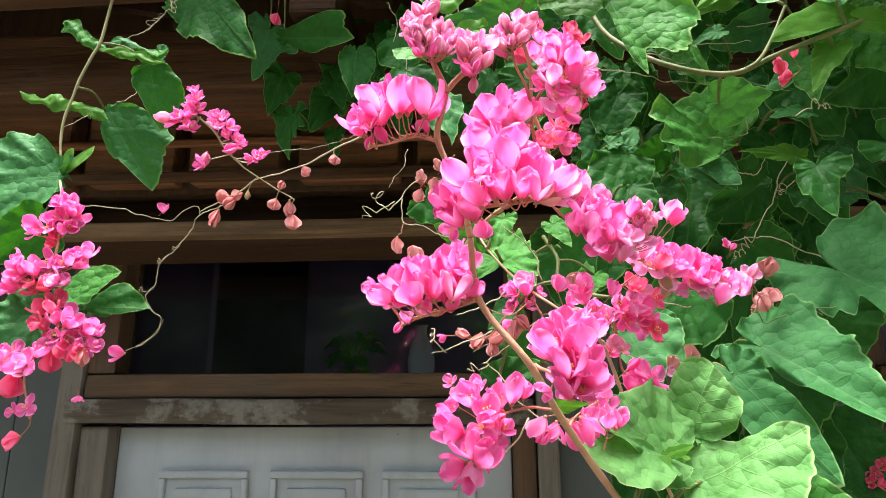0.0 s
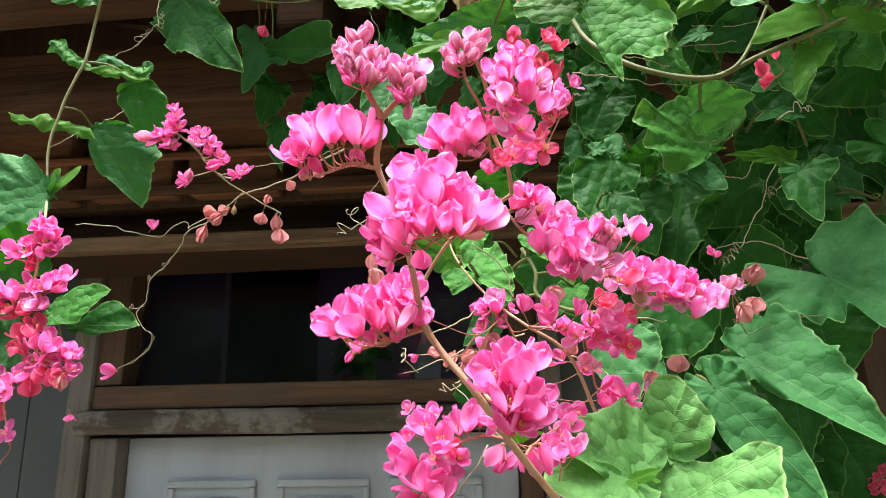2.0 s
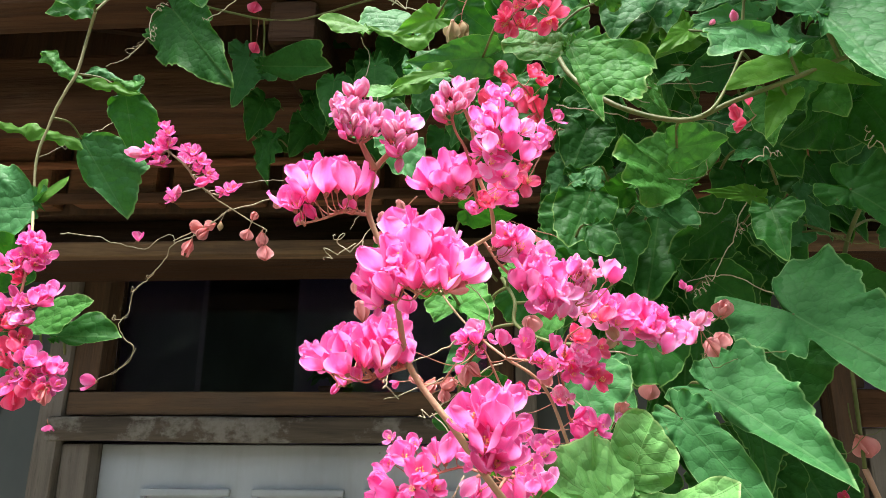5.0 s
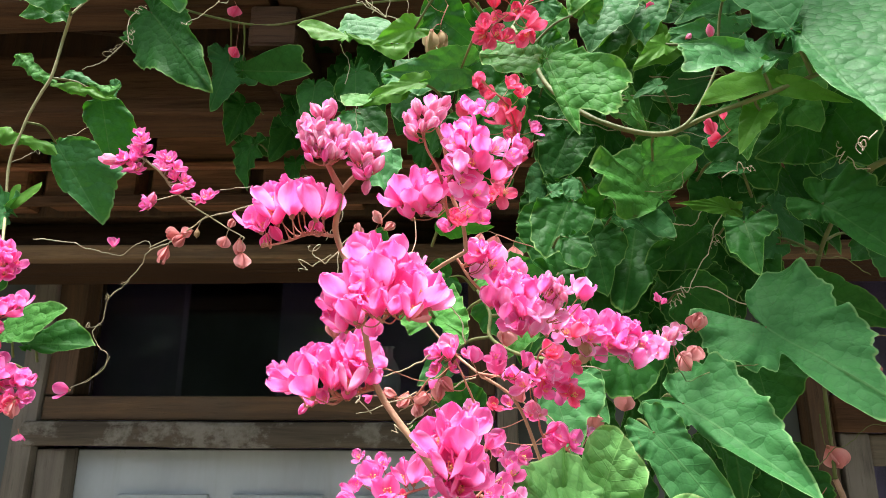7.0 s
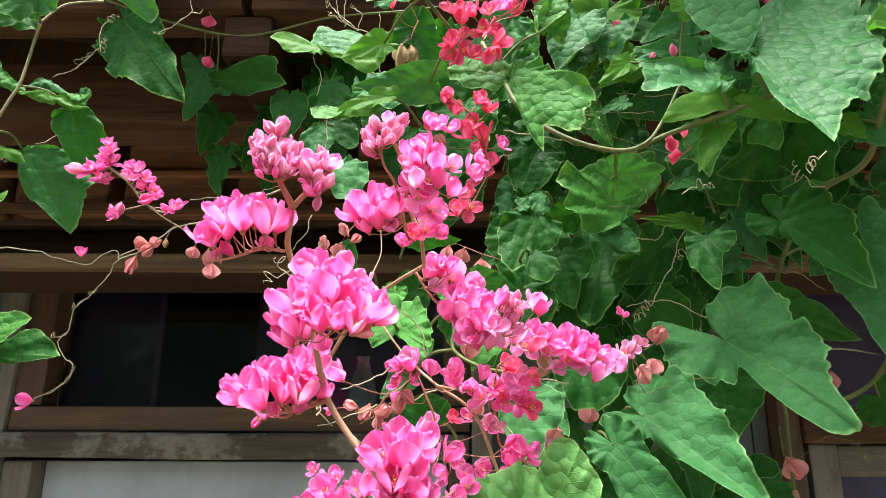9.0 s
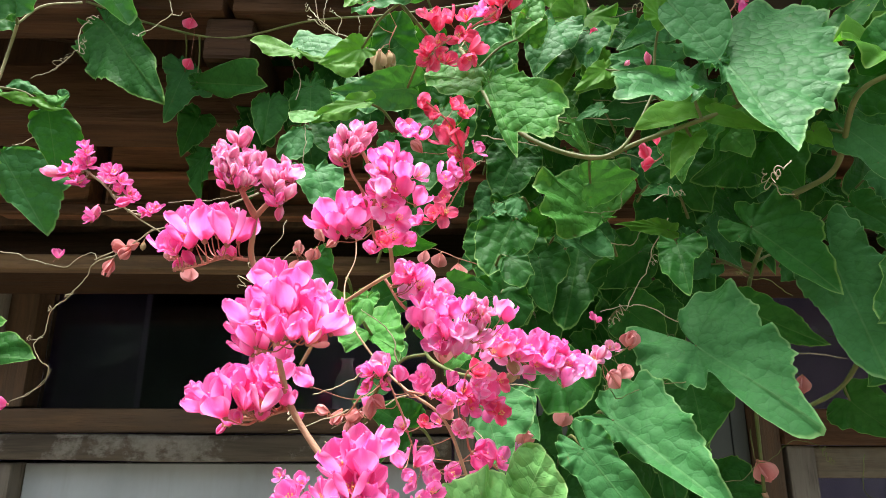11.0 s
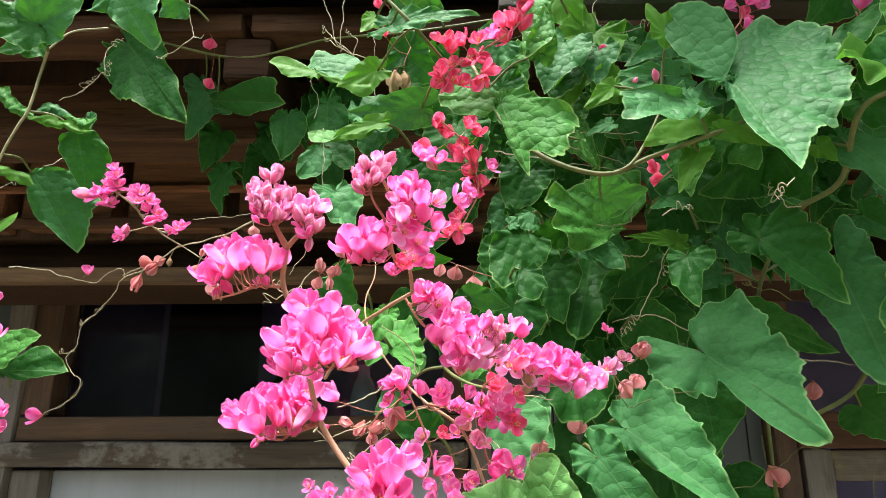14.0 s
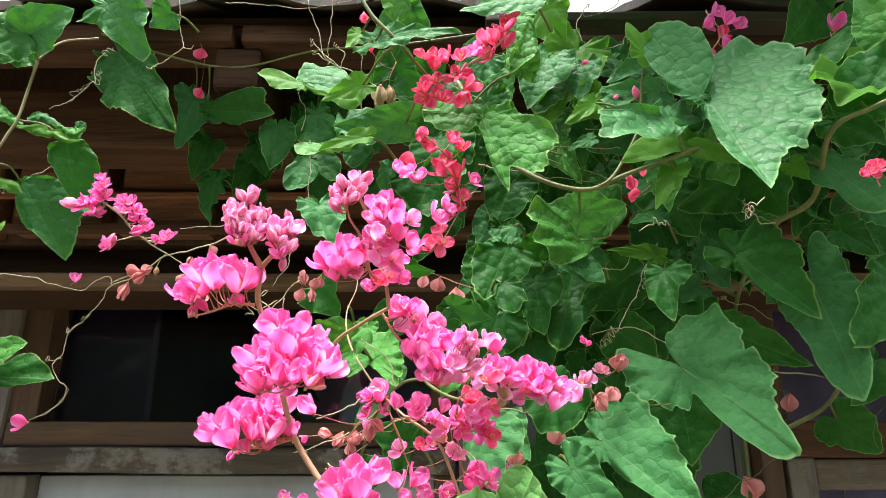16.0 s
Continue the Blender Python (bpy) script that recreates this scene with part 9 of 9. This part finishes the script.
spray.tendril(0.00042, (0.1308, 0.3800, 1.9856), (0.1217, 0.3800, 1.9750), (0.1171, 0.3800, 1.9687))
spray.tendril(0.00042, (0.1170, 0.4600, 2.0284), (0.0959, 0.4600, 2.0227), (0.0839, 0.4600, 2.0183))
spray.tendril(0.00042, (0.1107, 0.4600, 2.0137), (0.1197, 0.4600, 2.0180), (0.1272, 0.4600, 2.0224))
spray.tendril(0.00042, (0.0929, 0.4600, 2.0197), (0.0854, 0.4600, 2.0258), coil=0.0022, turns=2)
spray.tendril(0.00042, (0.1137, 0.4600, 2.0136), (0.1092, 0.4600, 2.0093), coil=0.0022, turns=2)
spray.leaf((0.1255, 0.4600, 2.0923), (0.1179, 0.4550, 2.0713), (-0.1013, -0.9589, 0.2650), 0.0156, "light", fold=14, wave=0.1)
spray.leaf((0.1307, 0.5000, 2.0481), (0.1142, 0.4900, 2.0355), (0.2097, -0.8811, 0.4239), 0.0180, "blue")
spray.leaf((0.1560, 0.5000, 2.0995), (0.1671, 0.4900, 2.0829), (-0.1290, -0.8848, 0.4477), 0.0134, "light")
spray.leaf((0.1377, 0.5300, 2.0730), (0.1328, 0.5200, 2.0530), (0.0950, -0.8994, 0.4266), 0.0172, "green")
spray.leaf((0.1827, 0.5200, 2.0718), (0.1708, 0.5100, 2.0523), (0.0523, -0.9017, 0.4292), 0.0191, "light")
spray.leaf((0.2085, 0.5000, 2.0356), (0.2258, 0.4900, 2.0135), (-0.0547, -0.9255, 0.3747), 0.0320, "blue")
rac = mass.raceme(0.00043, (0.4623, 0.7200, 1.9579), (0.4534, 0.7200, 1.9463), (0.4472, 0.7200, 1.9371))
rac.flower((0.4454, 0.7231, 1.9354), (-0.4037, -0.9125, 0.0667), 0.0090, "open", "coral")
rac.flower((0.4515, 0.7202, 1.9430), (-0.5580, -0.7091, 0.4311), 0.0094, "half", "coral")
rac.flower((0.4407, 0.7231, 1.9290), (-0.5129, -0.8055, 0.2969), 0.0082, "half", "coral")
rac.flower((0.4477, 0.7178, 1.9277), (0.6465, -0.6276, 0.4337), 0.0093, "half", "coral")
rac.done(label="small coral flowers in the shade")
rac = spray.raceme(0.00052, (0.1551, 0.3600, 1.9741), (0.1555, 0.3550, 1.9781))
rac.flower((0.1552, 0.3500, 1.9856), (-0.0032, -0.2971, 0.9548), 0.0074)
rac.flower((0.1599, 0.3496, 1.9857), (0.3122, -0.2493, 0.9167), 0.0069)
rac.done(label="single pink bud-like flower")


# ---- a pot plant on the inner shelf ----
indoor = tagged(new("pot_plant"), "dark leafy pot plant on the dim inner shelf", "house plant")
indoor.location = (-0.175, 1.52, 2.034)
part("pot", turned_mesh(((0.028, 0), (0.036, 0.035), (0.038, 0.035), (0.038, 0.042), (0.032, 0.042), (0.030, 0.036))), CLAYPOT, indoor)
rnd = random.Random(3)
for i in range(11):
    turn = 2.4 * i
    out = Vector((math.cos(turn), 0.6 * math.sin(turn), 0))
    root, bud = Vector((0, 0, 0.036)), out * rnd.uniform(0.02, 0.055) + Vector((0, 0, rnd.uniform(0.06, 0.125)))
    bm = bmesh.new()
    tube(bm, curve_points((root, root.lerp(bud, 0.5) + Vector((0, 0, 0.012)), bud), 5), 0.0012, 0.0009, 6)
    stalk = part("stalk", bm, GREENSTEM, indoor)
    bm = bmesh.new()
    blade(bm, 0.042, 0.034, 8, 0.2, 0.05, 31 + i, 6, 40)
    leaf = part("leaf", bm, LEAF["green"], stalk)
    leaf.matrix_basis = facing(bud, bud + 0.04 * (out + Vector((0, 0, -0.4))), (0.2 * out.x, -0.6, 0.7))

spray.leaf((0.1865, 0.4000, 1.9707), (0.1973, 0.3960, 1.9745), (-0.4239, -0.8545, 0.3003), 0.0047, "lime", fold=6, bend=0.05, wave=0.03, stalk=False, left=(0.73, 0.41, 0.29, 0.12, 0.12, 0.12, 0.12, 0.12), right=(0.8, 0.59, 0.36, 0.22, 0.06, 0.06, 0.06, 0.06))
spray.leaf((0.1876, 0.3990, 1.9706), (0.1834, 0.3940, 1.9598), (-0.4032, -0.7613, 0.5077), 0.0073, "lime", fold=6, bend=0.05, wave=0.03, stalk=False, left=(0.59, 0.36, 0.16, 0.16, 0.16, 0.16, 0.16, 0.16), right=(0.92, 0.81, 0.68, 0.3, 0.09, 0.09, 0.09, 0.09))
shade.leaf((0.0691, 0.5780, 2.2690), (0.0444, 0.5700, 2.2662), (0.2300, -0.8662, 0.4437), 0.0172, "pale", fold=6, bend=0.05, wave=0.03, stalk=False, left=(1.01, 1.03, 0.86, 0.27, 0.08, 0.08, 0.08, 0.08), right=(0.6, 0.42, 0.18, 0.18, 0.18, 0.18, 0.18, 0.18))
shade.leaf((0.0954, 0.6050, 2.2864), (0.0895, 0.6000, 2.2576), (0.0134, -0.9857, 0.1681), 0.0225, "blue", fold=8, bend=0.06, wave=0.06, left=(0.93, 0.79, 0.61, 0.5, 0.39, 0.33, 0.33, 0.33), right=(0.91, 0.77, 0.57, 0.47, 0.4, 0.4, 0.4, 0.4))
shade.leaf((0.0250, 0.7400, 2.3868), (0.0270, 0.7350, 2.3431), (-0.0005, -0.9935, 0.1136), 0.0488, "green", fold=8, bend=0.06, wave=0.06, left=(1.01, 1.03, 0.87, 0.56, 0.37, 0.37, 0.37, 0.37), right=(0.98, 0.96, 0.76, 0.4, 0.29, 0.29, 0.29, 0.29))
shade.leaf((-0.1642, 0.9800, 2.4567), (-0.1478, 0.9800, 2.3914), (0.0243, -0.9997, 0.0061), 0.0748, "green", fold=8, bend=0.06, wave=0.06, left=(1.02, 1.05, 0.85, 0.55, 0.37, 0.16, 0.16, 0.16), right=(0.97, 0.92, 0.78, 0.57, 0.4, 0.12, 0.12, 0.12))
shade.leaf((-0.0765, 0.9500, 2.5486), (-0.0600, 0.9500, 2.4956), (0.0292, -0.9995, 0.0091), 0.0619, "green", fold=8, bend=0.06, wave=0.06, left=(1.03, 1.0, 0.81, 0.49, 0.15, 0.15, 0.15, 0.15), right=(0.95, 0.87, 0.76, 0.53, 0.24, 0.1, 0.1, 0.1))
shade.leaf((-0.2158, 0.9800, 2.4923), (-0.2237, 0.9800, 2.4444), (-0.0165, -0.9999, 0.0027), 0.0581, "green", fold=8, bend=0.06, wave=0.06, left=(1.01, 1.03, 0.9, 0.62, 0.41, 0.12, 0.12, 0.12), right=(0.97, 0.93, 0.85, 0.6, 0.38, 0.16, 0.16, 0.16))
shade.curl("lime", (0.0438, 0.5920, 2.3371, 0.0011), (0.0544, 0.5920, 2.3319, 0.0027), (0.0648, 0.5920, 2.3279, 0.0043), (0.0752, 0.5920, 2.3238, 0.0064), (0.0846, 0.5920, 2.3204, 0.0090), (0.0931, 0.5920, 2.3250, 0.0064), (0.1005, 0.5920, 2.3313, 0.0032), (0.1040, 0.5920, 2.3353, 0.0011), roll=0.3)
shade.curl("lime", (0.0617, 0.5780, 2.2637, 0.0025), (0.0727, 0.5780, 2.2663, 0.0045), (0.0808, 0.5780, 2.2690, 0.0065), (0.0904, 0.5780, 2.2722, 0.0070), (0.0990, 0.5780, 2.2759, 0.0045), (0.1063, 0.5780, 2.2759, 0.0020), (0.1122, 0.5780, 2.2738, 0.0010), roll=0.3)
hang.leaf((-0.1866, 0.6450, 2.3171), (-0.1803, 0.6450, 2.3214), (-0.0642, -0.9935, 0.0945), 0.0200, "blue", fold=4, bend=0.03, wave=0.03, stalk=False, left=(1.09, 1.21, 1.33, 1.42, 1.4, 0.42, 0.42, 0.42), right=(0.95, 0.88, 0.79, 0.68, 0.95, 1.31, 0.93, 0.6))
hang.curl("lime", (-0.3212, 0.6450, 2.2834, 0.0007), (-0.3116, 0.6450, 2.2764, 0.0046), (-0.2998, 0.6450, 2.2733, 0.0032), (-0.2896, 0.6450, 2.2738, 0.0077), (-0.2793, 0.6450, 2.2685, 0.0076), (-0.2690, 0.6450, 2.2673, 0.0063), (-0.2562, 0.6450, 2.2636, 0.0050), (-0.2416, 0.6450, 2.2581, 0.0055), (-0.2319, 0.6450, 2.2507, 0.0018), roll=0.5)
hang.curl("light", (-0.2722, 0.6250, 2.3439, 0.0032), (-0.2671, 0.6250, 2.3393, 0.0083), (-0.2563, 0.6250, 2.3290, 0.0069), (-0.2470, 0.6250, 2.3213, 0.0062), (-0.2366, 0.6250, 2.3176, 0.0049), (-0.2295, 0.6250, 2.3130, 0.0018), roll=0.5)
hang.curl("lime", (-0.2327, 0.6220, 2.3104, 0.0018), (-0.2215, 0.6220, 2.3085, 0.0036), (-0.2133, 0.6220, 2.3079, 0.0060), (-0.2048, 0.6220, 2.3038, 0.0048), (-0.1967, 0.6220, 2.3038, 0.0047), (-0.1881, 0.6220, 2.2986, 0.0035), (-0.1792, 0.6220, 2.2951, 0.0023), (-0.1696, 0.6220, 2.2950, 0.0012), roll=0.5)
hang.curl("light", (-0.2044, 0.6300, 2.3158, 0.0012), (-0.1942, 0.6300, 2.3121, 0.0030), (-0.1856, 0.6300, 2.3086, 0.0053), (-0.1796, 0.6300, 2.3082, 0.0047), (-0.1725, 0.6300, 2.3134, 0.0018), roll=0.5)
hang.curl("blue", (-0.2384, 0.6420, 2.3282, 0.0025), (-0.2325, 0.6420, 2.3307, 0.0050), (-0.2245, 0.6420, 2.3307, 0.0056), (-0.2167, 0.6420, 2.3266, 0.0050), (-0.2038, 0.6420, 2.3208, 0.0018), roll=0.5)
mass.leaf((0.2302, 0.5750, 2.1952), (0.2205, 0.5700, 2.1801), (-0.0445, -0.9399, 0.3386), 0.0148, "blue", fold=6, bend=0.05, wave=0.05, left=(0.99, 0.93, 0.35, 0.25, 0.11, 0.11, 0.11, 0.11), right=(0.88, 0.75, 0.6, 0.39, 0.23, 0.1, 0.1, 0.1))
mass.leaf((0.2799, 0.5780, 2.1661), (0.3006, 0.5700, 2.1462), (-0.0839, -0.9520, 0.2944), 0.0181, "blue", fold=6, bend=0.05, wave=0.05, left=(0.88, 0.72, 0.55, 0.42, 0.13, 0.13, 0.13, 0.13), right=(0.84, 0.62, 0.4, 0.28, 0.12, 0.12, 0.12, 0.12))
mass.leaf((0.3406, 0.5700, 2.2059), (0.3485, 0.5650, 2.1963), (0.0376, -0.8734, 0.4855), 0.0178, "blue", fold=6, bend=0.05, wave=0.05, left=(0.87, 0.68, 0.44, 0.31, 0.13, 0.13, 0.13, 0.13), right=(0.95, 0.89, 0.81, 0.73, 0.97, 0.64, 0.37, 0.16))
mass.leaf((0.2168, 0.5500, 2.1409), (0.2348, 0.5400, 2.1246), (-0.0907, -0.8898, 0.4473), 0.0313, "green", fold=8, bend=0.08, wave=0.07, left=(0.75, 0.66, 0.53, 0.42, 0.33, 0.1, 0.1, 0.1), right=(0.98, 1.09, 1.15, 0.64, 0.19, 0.19, 0.19, 0.19))
mass.leaf((0.2280, 0.6000, 2.1851), (0.2054, 0.5850, 2.1335), (0.0269, -0.9630, 0.2680), 0.0472, "green", fold=7, bend=0.08, wave=0.06, left=(0.83, 0.68, 0.57, 0.46, 0.36, 0.16, 0.05, 0.05), right=(0.94, 0.79, 0.61, 0.44, 0.26, 0.18, 0.08, 0.08))

# ---- loose leaves that fill the curtain's depth ----
rnd = random.Random(12)
for i in range(190):
    x = rnd.uniform(0.16, 0.48) if i % 3 else rnd.uniform(0.48, 0.95)
    z = rnd.uniform(1.82, 2.40)
    y = rnd.uniform(0.64, 0.86)
    if z < 2.15 and x < 0.26 or z < 2.17 and x > 0.43:
        continue
    long = rnd.uniform(0.05, 0.10)
    drop = Vector((rnd.uniform(-0.5, 0.5), rnd.uniform(-0.35, 0.1), -1)).normalized()
    base = Vector((x, y, z))
    face, wide, fold, bend = (rnd.uniform(-0.5, 0.5), -1, rnd.uniform(-0.8, 0.0)), long * rnd.uniform(0.8, 1.0), rnd.uniform(4, 16), rnd.uniform(0.05, 0.3)
    # the curtain is thin here and lets the boards show
    centre = base + drop * long * 0.5
    if 0.30 < centre.x < 0.42 and 2.14 < centre.z < 2.25:
        continue
    mass.leaf(base, base + drop * long, face, wide, "green", fold=fold, bend=bend, stalk=i % 2 == 0)

# vine leaves added above the eave, mostly out of view, to shade the curtain
shading_canopy = Vine("shading_canopy", "coral vine leaves added above the eave, mostly unseen, to shade the curtain", (0.70, 0.62, 2.50))
for i in range(200):
    base = Vector((rnd.uniform(0.28, 1.0), rnd.uniform(0.46, 0.70), rnd.uniform(2.40, 2.64)))
    if base.z < 2.10 + 0.80 * (base.y - 0.06):
        continue
    long = rnd.uniform(0.08, 0.12)
    drop = Vector((rnd.uniform(-0.6, 0.6), rnd.uniform(-0.9, 0.1), rnd.uniform(-0.5, -0.1))).normalized()
    shading_canopy.leaf(base, base + drop * long, (rnd.uniform(-0.3, 0.3), -0.5, 1), long * rnd.uniform(0.8, 1.0), "green", fold=rnd.uniform(4, 16), bend=rnd.uniform(0.05, 0.3))

# dry tendrils and twigs tangled in the curtain
for i in range(34):
    p = Vector((rnd.uniform(0.14, 0.62), rnd.uniform(0.50, 0.64), rnd.uniform(1.98, 2.42)))
    if p.x < 0.26 and p.z < 2.2:
        continue
    d = Vector((rnd.uniform(-1, 1), rnd.uniform(-0.3, 0.3), rnd.uniform(-0.8, 0.8))).normalized()
    walked = [p]
    for j in range(rnd.randint(3, 6)):
        d = (d + 0.75 * Vector((rnd.uniform(-1, 1), rnd.uniform(-0.5, 0.5), rnd.uniform(-1, 1)))).normalized()
        walked.append(walked[-1] + d * rnd.uniform(0.006, 0.018))
    mass.tendril(rnd.uniform(0.00025, 0.0004), *walked, coil=rnd.choice((0, 0.0018, 0.0026)), turns=rnd.randint(2, 4), material=GREENSTEM)

# small crumpled young leaves of the upper curtain
for i in range(60):
    base = Vector((rnd.uniform(0.12, 0.58), rnd.uniform(0.60, 0.68), rnd.uniform(2.15, 2.40)))
    if base.x < 0.2 and base.z < 2.26:
        continue
    long = rnd.uniform(0.022, 0.050)
    drop = Vector((rnd.uniform(-1, 1), rnd.uniform(-0.3, 0.2), rnd.uniform(-1, 0.2))).normalized()
    mass.leaf(base, base + drop * long, (rnd.uniform(-0.6, 0.6), -0.8, rnd.uniform(-0.2, 1)), long * rnd.uniform(0.7, 1.05), rnd.choice(("light", "blue", "blue", "green", "green")), fold=rnd.uniform(8, 24), bend=rnd.uniform(0.0, 0.3), wave=rnd.uniform(0.05, 0.10))

# more of the shaded growth behind the front leaves
for i in range(24):
    base = Vector((rnd.uniform(-0.15, 0.16), rnd.uniform(0.80, 0.865), rnd.uniform(2.33, 2.46)))
    long = rnd.uniform(0.032, 0.06)
    drop = Vector((rnd.uniform(-0.6, 0.6), rnd.uniform(-0.2, 0.2), -1)).normalized()
    shade.leaf(base, base + drop * long, (rnd.uniform(-0.6, 0.6), -1, rnd.uniform(-0.3, 0.3)), long * rnd.uniform(0.7, 1.0), "green", fold=rnd.uniform(6, 22), bend=rnd.uniform(0.05, 0.3), wave=0.09)

# the woody feet of the vines
spray.stem(0.0042, 0.0017, (0.30, 0.42, -0.02), (0.32, 0.40, 0.5), (0.29, 0.43, 1.0), (0.2635, 0.4100, 1.8322), name="woody_stem")
mass.stem(0.0060, 0.0020, (0.62, 0.60, -0.02), (0.58, 0.63, 0.6), (0.60, 0.60, 1.3), (0.4178, 0.6200, 1.9731), name="woody_stem")
